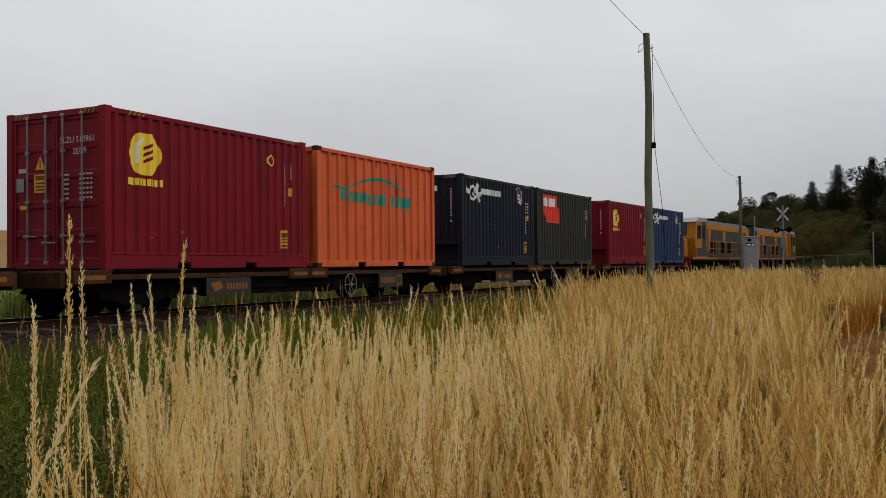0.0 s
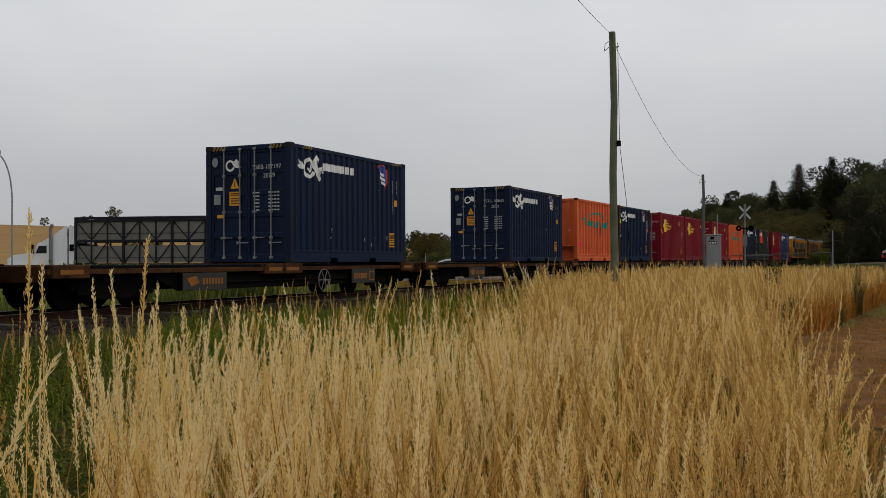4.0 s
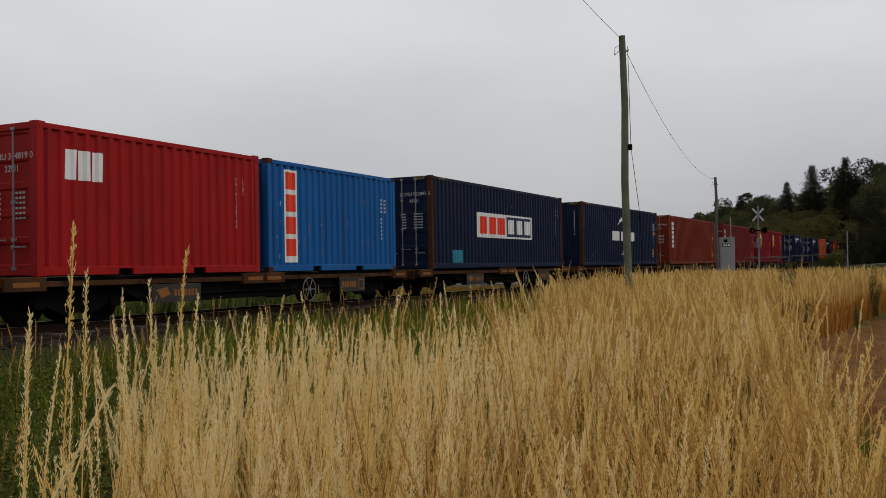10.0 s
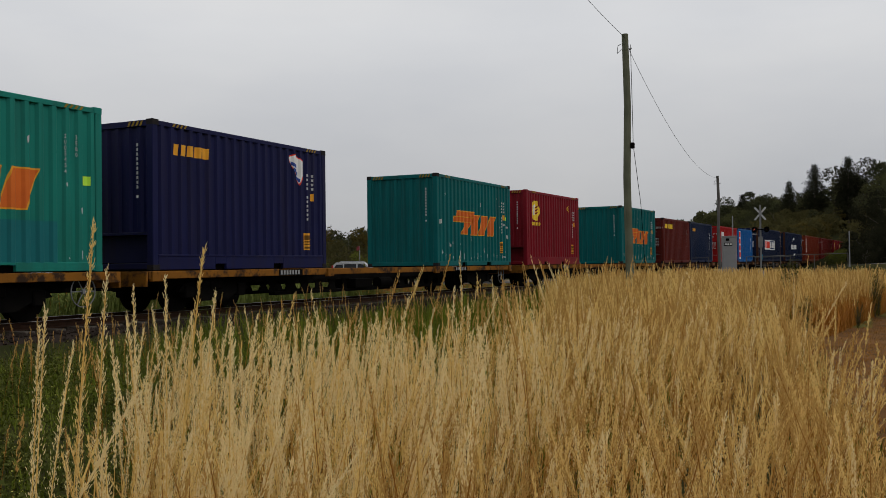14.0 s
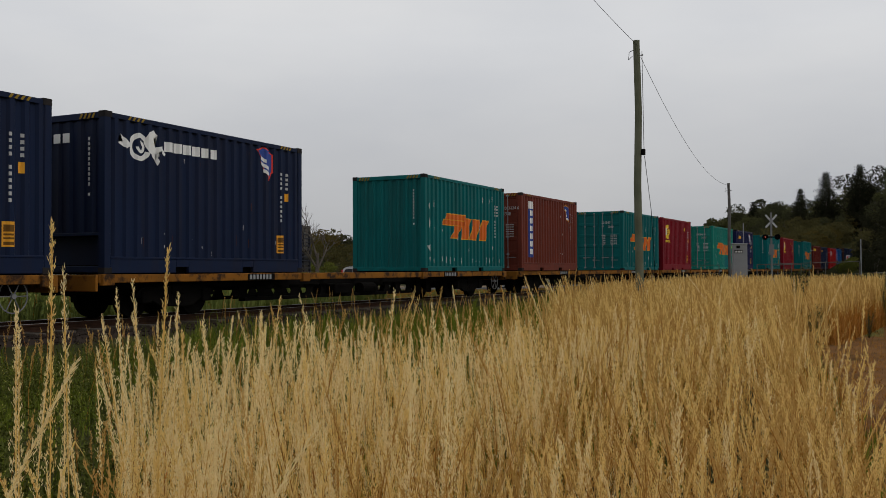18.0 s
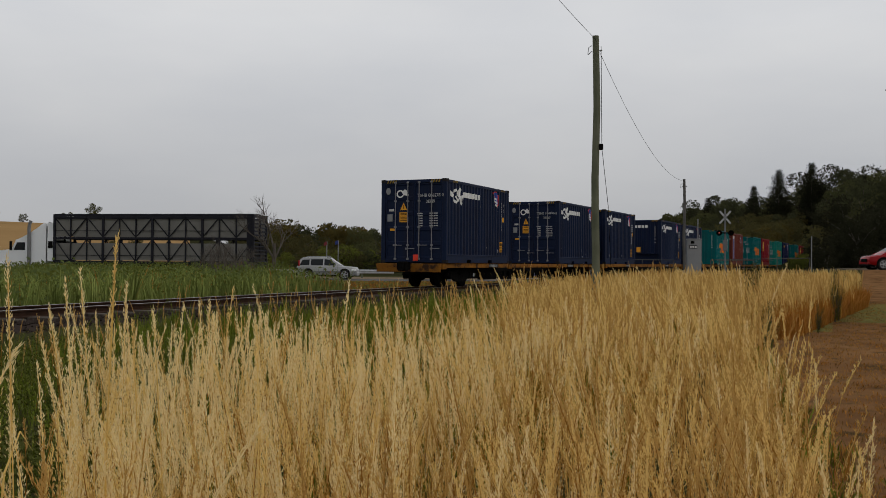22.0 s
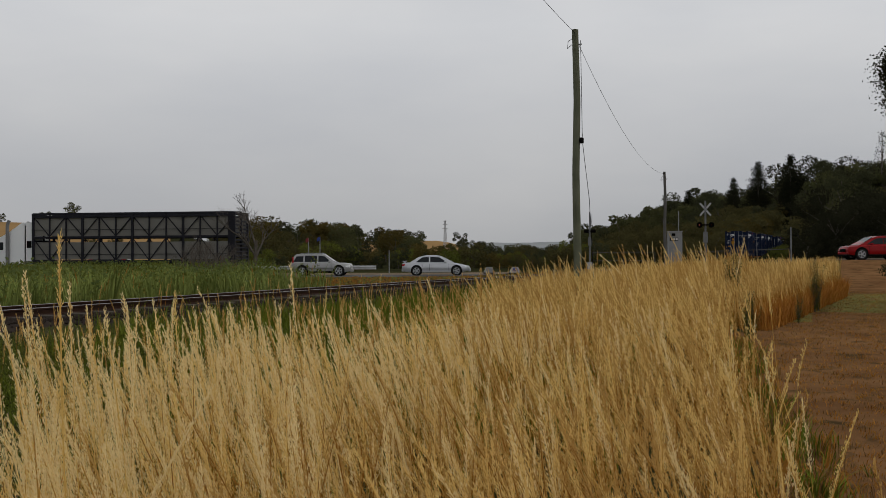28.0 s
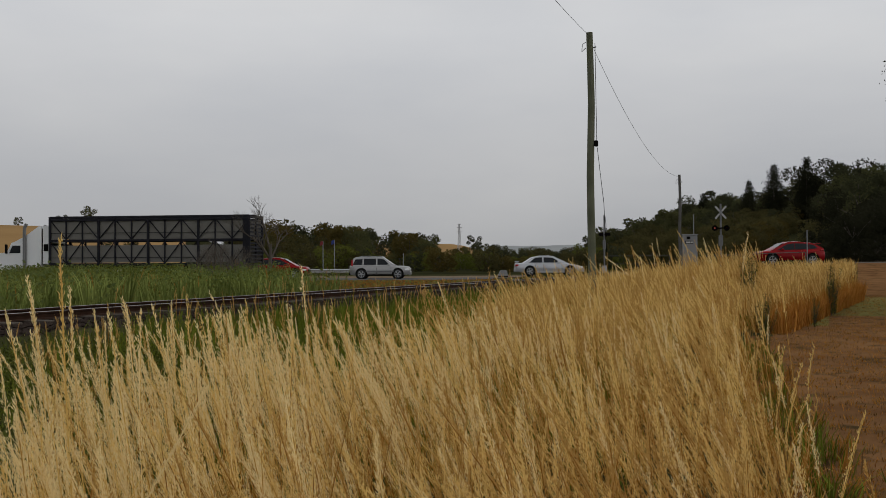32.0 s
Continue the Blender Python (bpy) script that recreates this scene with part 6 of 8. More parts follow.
def stock_trailer():
    z0 = 1.15
    t = thing("stock_trailer", "two-deck livestock crate trailer with dark braced frame and grey panels", "trailer", m=on_road(-19.55, 61.05) @ pose(0, 0, 0, 0, 0, -7))
    h, top = 6.7, EYE + 2.93 - ground_z(*road_place(-19.55, 61.05))
    mid = top - 1.50
    for side in (-1, 1):
        y = side * 1.24
        for a, b in ((z0 + 0.12, mid - 0.36), (mid + 0.06, top - 0.22)):
            part("crate_panel", Shape().box(-h + 0.04, h - 0.04, y * 0.94 - 0.015, y * 0.94 + 0.015, a, b), CRATE, t, "grey sheet side panel")
            part("rail", Shape().box(-h, h, y * 0.985 - 0.01, y * 0.985 + 0.01, (a + b) / 2 - 0.25, (a + b) / 2 - 0.22), DARKSTEEL, t)
        for z in (z0, mid - 0.06, top - 0.24, top - 0.06):
            part("long_rail", Shape().box(-h, h, y - 0.05, y + 0.05, z - 0.06, z + 0.08, 0.01), DARKSTEEL, t)
        n = 12
        post = kept(("crate_post", round(top, 2)), lambda: Shape().box(-0.035, 0.035, -0.05, 0.05, z0, top, 0.008).mesh("post"))
        for k in range(n + 1):
            part("post", post, DARKSTEEL, t).location = (-h + 2 * h * k / n, y, 0)
            if k % 3 == 0:
                part("main_post", kept(("main_post", round(top, 2)), lambda: Shape().box(-0.07, 0.07, -0.06, 0.06, z0, top, 0.01).mesh("main_post")), DARKSTEEL, t).location = (-h + 2 * h * k / n, y * 1.006, 0)
        for k in range(n):
            a, b = -h + 2 * h * k / n, -h + 2 * h * (k + 1) / n
            for lo, hi in ((z0 + 0.05, mid - 0.1), (mid + 0.02, top - 0.20)):
                p, q = ((a, y, lo), (b, y, hi)) if k % 2 else ((a, y, hi), (b, y, lo))
                part("brace", Shape().tube(p, q, 0.035, n=4), DARKSTEEL, t)
        part("rear_panel", Shape().box(h - 0.42, h + 0.02, y * 1.01 - 0.03, y * 1.01 + 0.03, z0, top, 0.01), DARKSTEEL, t, "dark solid panel at the rear corner")
    for x in (-h, h):
        end = part("end_frame", Shape().box(x - 0.05, x + 0.05, -1.24, -1.16, z0, top, 0.01).box(x - 0.05, x + 0.05, 1.16, 1.24, z0, top, 0.01).box(x - 0.05, x + 0.05, -0.04, 0.04, z0, top, 0.01), DARKSTEEL, t)
        for k in range(13):
            z = z0 + 0.1 + k * (top - z0 - 0.2) / 12
            part("gate_bar", Shape().box(x - 0.03, x + 0.03, -1.2, 1.2, z - 0.05, z + 0.05, 0.008), DARKSTEEL, end)
    part("deck", Shape().box(-h, h, -1.2, 1.2, z0 - 0.12, z0 - 0.02), DARKSTEEL, t)
    part("upper_deck", Shape().box(-h, h, -1.15, 1.15, mid - 0.04, mid + 0.02), CRATE, t)
    part("ridge", Shape().box(-h, h, -0.05, 0.05, top - 0.02, top + 0.06, 0.01), DARKSTEEL, t)
    part("chassis", Shape().box(-h + 0.5, h - 0.1, -0.5, 0.5, 0.8, z0 - 0.12, 0.02), BLACK, t)
    for x in (3.3, 4.5, 5.7):
        a = part("axle", Shape().tube((x, -1.0, 0.5), (x, 1.0, 0.5), 0.08), BLACK, t)
        for side in (-1, 1):
            part("wheel", Shape().tube((x, side * 0.75, 0.5), (x, side * 1.2, 0.5), 0.5, n=24), RUBBER, a)
    part("landing_leg", Shape().box(-3.6, -3.45, -0.9, -0.75, 0.1, 1.0, 0.01).box(-3.6, -3.45, 0.75, 0.9, 0.1, 1.0, 0.01), BLACK, t)
    return t


def prime_mover():
    """White bonneted truck, nose towards local -x."""
    t = thing("truck", "white bonneted truck cab with a tall dark exhaust stack", "truck", m=on_road(-26.75, 61.95) @ pose(0, 0, 0, 0, 0, -4))
    part("sleeper", Shape().prism([(-1.15, 1.0), (-0.17, 1.0), (-0.17, 3.69), (-0.35, 3.66), (-1.15, 3.10)], "y", -1.15, 1.15), PALE, t, "white sleeper cab with fairing")
    part("rear_fairing", Shape().prism([(-0.06, 1.2), (0.42, 1.2), (0.42, 3.69), (-0.06, 3.69)], "y", -1.15, 1.15), PALE, t, "white rear side fairing")
    # a black block fills the slot, standing in for the shade inside it
    part("fairing_gap", Shape().box(-0.17, -0.06, -1.05, 1.05, 1.2, 3.5), BLACK, t)
    part("tool_box", Shape().box(0.0, 0.3, -1.19, -1.13, 2.05, 2.5, 0.02), BLACK, t)
    part("cab", Shape().prism([(-2.52, 1.0), (-1.15, 1.0), (-1.15, 3.10), (-1.9, 2.70), (-2.2, 2.60), (-2.52, 2.0)], "y", -1.12, 1.12), PALE, t)
    part("bonnet", Shape().prism([(-4.4, 0.75), (-2.52, 0.75), (-2.52, 2.0), (-4.1, 1.80), (-4.45, 1.55)], "y", -0.95, 0.95), PALE, t)
    for side in (-1, 1):
        part("side_window", Shape().prism([(-2.36, 1.92), (-1.60, 1.92), (-1.60, 2.42), (-2.14, 2.42)], "y", side * 1.12 - 0.012, side * 1.12 + 0.012), TINTED, t)
        stack = Shape().path([(-1.25, side * 1.26, 0.9), (-1.25, side * 1.26, 3.4), (-1.22, side * 1.26, 3.62), (-1.12, side * 1.26, 3.82)], 0.11, 12)
        part("exhaust_stack", stack, HANDWHEEL, t, "grey exhaust stack")
        part("mudguard", Shape().prism([(-4.3, 0.5), (-4.1, 1.05), (-3.6, 1.2), (-3.1, 1.05), (-2.8, 0.5)], "y", side * 0.85 - 0.2, side * 0.85 + 0.25), PALE, t)
        part("fuel_tank", Shape().tube((-2.7, side * 0.95, 0.7), (-1.2, side * 0.95, 0.7), 0.32, n=16), GALV, t)
        part("mirror", Shape().box(-2.5, -2.42, side * 1.3 - 0.12, side * 1.3 + 0.12, 1.9, 2.5, 0.02), BLACK, t)
        for x in (-3.7, -0.4, 0.9):
            part("wheel", Shape().tube((x, side * 0.75, 0.5), (x, side * 1.15, 0.5), 0.5, n=24), RUBBER, t)
    part("windscreen", Shape().prism([(-2.535, 2.02), (-2.515, 2.02), (-2.20, 2.58), (-2.22, 2.58)], "y", -0.95, 0.95), TINTED, t)
    part("chassis", Shape().box(-4.2, 1.6, -0.42, 0.42, 0.55, 0.95, 0.02), BLACK, t)
    part("bumper", Shape().box(-4.6, -4.38, -1.1, 1.1, 0.4, 0.85, 0.05), GALV, t)
    return t


stock_trailer()
prime_mover()


def street_lamp(x, y, h, turn):
    p = thing("street_lamp", "grey steel street lamp with a curved arm", "street lamp", m=pose(x, y, ground_z(x, y), 0, 0, turn))
    pts = [(0, 0, 0), (0, 0, h * 0.62)] + [(-0.95 * (1 - math.cos(a)), 0, h * 0.62 + h * 0.34 * math.sin(a)) for a in np.linspace(0.15, 1.35, 8)]
    part("mast", Shape().path(pts, 0.045, 8), GREYBOX, p)
    part("lantern", Shape().box(-1.25, -0.68, -0.10, 0.10, h * 0.955, h * 0.99, 0.04), GREYBOX, p)


street_lamp(-43.0, 37.2, 7.75, 20)


# ---- small things round the crossing ----


def dead_tree(x, y, h, seed, label="bare grey dead tree behind the trailer"):
    """A bare grey tree of forking twigs."""
    rng = random.Random(seed)
    t = thing("dead_tree", label, "tree", m=pose(x, y, ground_z(x, y) - 0.1))
    trunk, twigs = Shape(), Shape()

    def grow(p, d, ln, r, depth):
        q = p + d * ln
        (trunk if depth < 2 else twigs).tube(p, q, r, r * 0.6, 6 if depth < 2 else 4, caps=False)
        if depth < 5:
            for _ in range(3 if depth else 4):
                e = (d + Vector((rng.uniform(-1, 1), rng.uniform(-1, 1), rng.uniform(-0.25, 0.6))) * 0.75).normalized()
                grow(p + d * ln * rng.uniform(0.55, 1.0), e, ln * rng.uniform(0.55, 0.78), r * 0.5, depth + 1)
    grow(Vector((0, 0, 0)), Vector((0.05, 0, 1)), h * 0.36, 0.02 * h, 0)
    part("trunk", trunk, BARK, t)
    part("crown", twigs, BARK, t, "bare tangled branches")
    bpy.data.objects[t.children[-1].name]["kind"] = "stuff"


dead_tree(*road_place(-11.3, 56.5), 6.9, 4)
dead_tree(*road_place(-13.2, 52.5), 3.2, 9)
for u, depth, h, seed in ((-10.0, 44.0, 2.5, 21), (-10.9, 46.0, 3.0, 22), (-11.6, 45.0, 2.7, 23), (-12.4, 47.0, 2.9, 24), (-10.3, 42.0, 2.3, 25), (-13.2, 48.0, 2.6, 26)):
    dead_tree(*road_place(u, depth), h, seed, "brown dead shrub tangled in the green bank")


def pylon(x, y, h):
    t = thing("lattice_tower", "thin steel lattice tower on the far ridge", "tower", m=pose(x, y, ground_z(x, y)))
    a = h * 0.055
    for sx in (-1, 1):
        for sy in (-1, 1):
            part("leg", Shape().tube((sx * a, sy * a, 0), (sx * a * 0.25, sy * a * 0.25, h), h * 0.007, n=4), GALV, t)
    for k in range(8):
        z0, z1 = h * k / 8, h * (k + 1) / 8
        b0, b1 = a * (1 - 0.75 * k / 8), a * (1 - 0.75 * (k + 1) / 8)
        for s in (-1, 1):
            part("brace", Shape().tube((-b0, s * b0, z0), (b1, s * b1, z1), h * 0.004, n=4).tube((b0, s * b0, z0), (-b1, s * b1, z1), h * 0.004, n=4), GALV, t)
    for z, r in ((0.70, 0.10), (0.85, 0.085), (0.97, 0.06)):
        part("cross_arm", Shape().box(-h * r, h * r, -0.1, 0.1, h * z, h * z + 0.25), GALV, t)


pylon(*(FW * 420 + RT * (420 * (788 - 784) / 1668)), 12.5)


def marker_post(x, y, h, label, board=None):
    p = thing("marker_post", label, "post", "posts by the crossing", m=pose(x, y, ground_z(x, y), 0, 0, 10))
    part("shaft", Shape().box(-0.03, 0.03, -0.025, 0.025, 0, h, 0.008), GREYBOX, p)
    if board:
        part("flag", Shape().box(-0.18, 0.02, -0.03, -0.01, h - 0.34, h - 0.02, 0.01).box(-0.26, -0.15, -0.045, -0.025, h - 0.40, h - 0.1, 0.01), board, p, "small limp flag")


marker_post(-2.2, 59.96, 2.1, "tall pale marker post by the crossing")
marker_post(-8.4, 57.4, 3.9, "thin grey antenna mast by the cabinet")
FLAG_RED = mat("faded_red_cloth", (0.16, 0.03, 0.035), (0.22, 0.05, 0.05), 0.9)
FLAG_BLUE = mat("faded_blue_cloth", (0.03, 0.045, 0.16), (0.05, 0.07, 0.22), 0.9)
marker_post(*road_place(-11.4, 80), 3.0, "thin flagpole with a limp red flag", FLAG_RED)
marker_post(*road_place(-10.5, 80.5), 3.1, "thin flagpole with a limp blue flag", FLAG_BLUE)
marker_post(*road_place(-4.4, 77), 1.9, "short white roadside post")


def pipe_fence(u0, u1, depth):
    f = thing("pipe_fence", "low dull grey pipe fence beside the crossing", "fence")
    n = max(2, int((u1 - u0) / 2.4))
    for k in range(n + 1):
        x, y = road_place(u0 + (u1 - u0) * k / n, depth)
        part("post", Shape().tube((x, y, ground_z(x, y)), (x, y, 1.83), 0.024, n=8), TIMBER_GREY, f)
        if k:
            for z in (1.80, 1.28):
                part("rail", Shape().tube((q[0], q[1], z), (x, y, z), 0.02, n=6), TIMBER_GREY, f)
        q = (x, y)


def mesh_fence(a, b, z0, z1, n):
    """Chain-link wire on pipe posts with a top rail, from a to b."""
    f = thing("mesh_fence", "sagging chain-link fence with a pipe rail beside the crossing", "fence")
    a, b = Vector((*a, 0)), Vector((*b, 0))
    ln = (b - a).length
    for k in range(n + 1):
        p = a.lerp(b, k / n)
        part("post", Shape().tube((p.x, p.y, ground_z(p.x, p.y)), (p.x, p.y, z0 + (z1 - z0) * k / n), 0.024, n=8), TIMBER_GREY, f)
        if k:
            part("rail", Shape().tube((q.x, q.y, z0 + (z1 - z0) * (k - 1) / n), (p.x, p.y, z0 + (z1 - z0) * k / n), 0.020, n=8), TIMBER_GREY, f)
        q = p
    net = Shape()
    high = 1.1
    for k in range(int((ln + high) / 0.11)):
        for way in (-1, 1):
            s0 = 0.11 * k - (high if way > 0 else 0)
            u0, u1 = s0, s0 + way * high
            lo, hi = min(u0, u1), max(u0, u1)
            if hi <= 0 or lo >= ln:
                continue
            c0, c1 = max(lo, 0.0), min(hi, ln)
            t0, t1 = (c0 - u0) / (u1 - u0), (c1 - u0) / (u1 - u0)
            p, r = a.lerp(b, c0 / ln), a.lerp(b, c1 / ln)
            top0, top1 = z0 + (z1 - z0) * c0 / ln, z0 + (z1 - z0) * c1 / ln
            net.tube((p.x, p.y, top0 - high * (1 - t0)), (r.x, r.y, top1 - high * (1 - t1)), 0.0022, n=3, caps=False)
    part("wire_netting", net, BLACK, f, "chain-link wire netting")


mesh_fence((-7.6, 57.0), (-2.3, 60.1), 1.80, 1.95, 3)
pipe_fence(9.6, 13.6, 60.5)
pipe_fence(16.5, 18.7, 60.5)


def road_unit(u, depth, label, colour):
    x, y = road_place(u, depth)
    b = thing("roadside_unit", label, "roadside unit", m=pose(x, y, ground_z(x, y) + 0.02, 0, 0, 22.37) @ Matrix.Scale(0.8, 4))
    part("shell", Shape().prism([(-0.50, 0.10), (0.50, 0.10), (0.36, 0.62), (-0.22, 0.62)], "y", -0.35, 0.35), GREYBOX if colour is GREYBOX else DIMWHITE, b)
    part("panel", Shape().prism([(-0.25, 0.24), (0.30, 0.24), (0.22, 0.57), (-0.14, 0.57)], "y", -0.37, -0.352), colour, b)
    part("foot", Shape().box(-0.5, 0.5, -0.3, 0.3, 0.0, 0.15, 0.02), BLACK, b)


road_unit(5.5, 72.5, "small white roadside unit with a blue panel", COBALT)
road_unit(3.55, 73.5, "low white concrete block beside the road", GREYBOX)

# ---- trees ----


def cards(centres, sizes, rng, tilt=1.0):
    """Many small leaf clumps: bent four-sided leaves at the centres, as one mesh."""
    n = len(centres)
    a = rng.normal(size=(n, 3))
    a /= np.linalg.norm(a, axis=1, keepdims=True)
    b = np.cross(a, rng.normal(size=(n, 3)))
    b /= np.linalg.norm(b, axis=1, keepdims=True)
    c = np.cross(a, b)
    s = sizes[:, None]
    v = np.stack([centres + a * s, centres + b * s * 0.55 + c * s * 0.2, centres - a * s, centres - b * s * 0.55 + c * s * 0.2], axis=1).reshape(-1, 3)
    return v, np.arange(4 * n).reshape(-1, 4)


def mesh_from(name, v, f, material):
    me = bpy.data.meshes.new(name)
    k = f.shape[1]
    me.vertices.add(len(v))
    me.vertices.foreach_set("co", np.ascontiguousarray(v, dtype=np.float32).ravel())
    me.loops.add(f.size)
    me.loops.foreach_set("vertex_index", np.ascontiguousarray(f, dtype=np.int32).ravel())
    me.polygons.add(len(f))
    me.polygons.foreach_set("loop_start", np.arange(0, f.size, k, dtype=np.int32))
    me.update(calc_edges=True)
    me.materials.append(material)
    return me


def broadleaf(seed, h, spread, leaves, leaf, material, base=0.3, lobes=11, fill=0.55):
    """Trunk, limbs and a ragged crown of leaf clumps, about h tall."""
    rng = np.random.default_rng(seed)
    wood = Shape()
    wood.tube((0, 0, -0.5), (0, 0, h * 0.45), 0.024 * h, 0.014 * h, 8)
    pts, sz = [], []
    for k in range(lobes):
        g = k * 2.4 + rng.uniform(-0.4, 0.4)
        up = base + (0.92 - base) * (k + 0.6) / lobes
        out = spread * (0.35 + 0.65 * math.sin(math.pi * min(0.98, 0.18 + 0.8 * (1 - up)))) * rng.uniform(0.55, 1.0)
        c = np.array([out * math.cos(g), out * math.sin(g), h * up])
        wood.tube((0, 0, h * min(0.44, up * 0.6)), tuple(c), 0.008 * h, 0.003 * h, 5)
        rad = spread * rng.uniform(0.30, 0.52)
        m = leaves // lobes
        q = rng.normal(size=(m, 3))
        q /= np.linalg.norm(q, axis=1, keepdims=True)
        q *= (rad * rng.uniform(fill, 1.08, size=(m, 1)))
        q[:, 2] *= 0.72
        pts.append(c + q)
        sz.append(rng.uniform(0.6, 1.3, m) * leaf)
    v, f = cards(np.concatenate(pts), np.concatenate(sz), rng)
    return wood.mesh("trunk"), mesh_from("crown", v, f, material)


def conifer(seed, h, spread, leaves, leaf, material):
    rng = np.random.default_rng(seed)
    wood = Shape().tube((0, 0, -0.5), (0, 0, h * 0.97), 0.018 * h, 0.003 * h, 7)
    pts, sz = [], []
    tiers = 20
    for k in range(tiers):
        up = 0.14 + 0.84 * k / (tiers - 1)
        reach = spread * 1.1 * (1.02 - up) ** 0.78 * rng.uniform(0.78, 1.18) + 0.10
        arms = 7
        for j in range(arms):
            g = j * math.tau / arms + k * 0.7 + rng.uniform(-0.3, 0.3)
            m = max(4, int(leaves * (1.1 - up) / (tiers * arms * 0.6)))
            t = rng.uniform(0.05, 1.0, m) ** 0.8
            r = reach * t * rng.uniform(0.8, 1.15)
            pts.append(np.stack([r * math.cos(g) + rng.normal(0, 0.06 * spread, m), r * math.sin(g) + rng.normal(0, 0.06 * spread, m), h * up - 0.16 * r + rng.normal(0, 0.020 * h, m)], axis=1))
            sz.append(rng.uniform(0.6, 1.2, m) * leaf)
    v, f = cards(np.concatenate(pts), np.concatenate(sz), rng)
    return wood.mesh("trunk"), mesh_from("crown", v, f, material)


FAR = []


def plant_far(kinds, k, x, y, scale, turn):
    """A tree too far off to stand alone: kept for the joined far wood."""
    FAR.append((kinds[k % len(kinds)], pose(x, y, ground_z(x, y) - 0.2, 0, 0, turn) @ Matrix.Scale(scale, 4)))


def build_far_wood():
    """The farthest trees of the hill and the belt, joined by material."""
    by = {}
    for (wood, crown), m in FAR:
        for me, key in ((crown, crown.materials[0].name), (wood, "bark")):
            by.setdefault(key, []).append((me, m))
    for key, items in by.items():
        vs, fs, base = [], [], 0
        for me, m in items:
            v = np.empty(len(me.vertices) * 3)
            me.vertices.foreach_get("co", v)
            a = np.array(m)
            v = v.reshape(-1, 3) @ a[:3, :3].T + a[:3, 3]
            me.calc_loop_triangles()
            f = np.empty(len(me.loop_triangles) * 3, dtype=np.int32)
            me.loop_triangles.foreach_get("vertices", f)
            vs.append(v)
            fs.append(f.reshape(-1, 3) + base)
            base += len(v)
        me = mesh_from("far_wood", np.concatenate(vs), np.concatenate(fs), BARK if key == "bark" else bpy.data.materials[key])
        tagged(new("far_wood", me), "distant trees of the hill and the belt", "trees", kind="stuff")


def plant(kinds, k, x, y, scale, turn, label, category="tree", group="", sink=0.2, name="tree"):
    wood, crown = kinds[k % len(kinds)]
    t = thing(name, label, category, group, m=pose(x, y, ground_z(x, y) - sink, 0, 0, turn) @ Matrix.Scale(scale, 4))
    part("trunk", wood, BARK, t)
    part("crown", crown, None, t)
    return t


def polar(turn, r):
    return -math.sin(radians(turn)) * r, math.cos(radians(turn)) * r


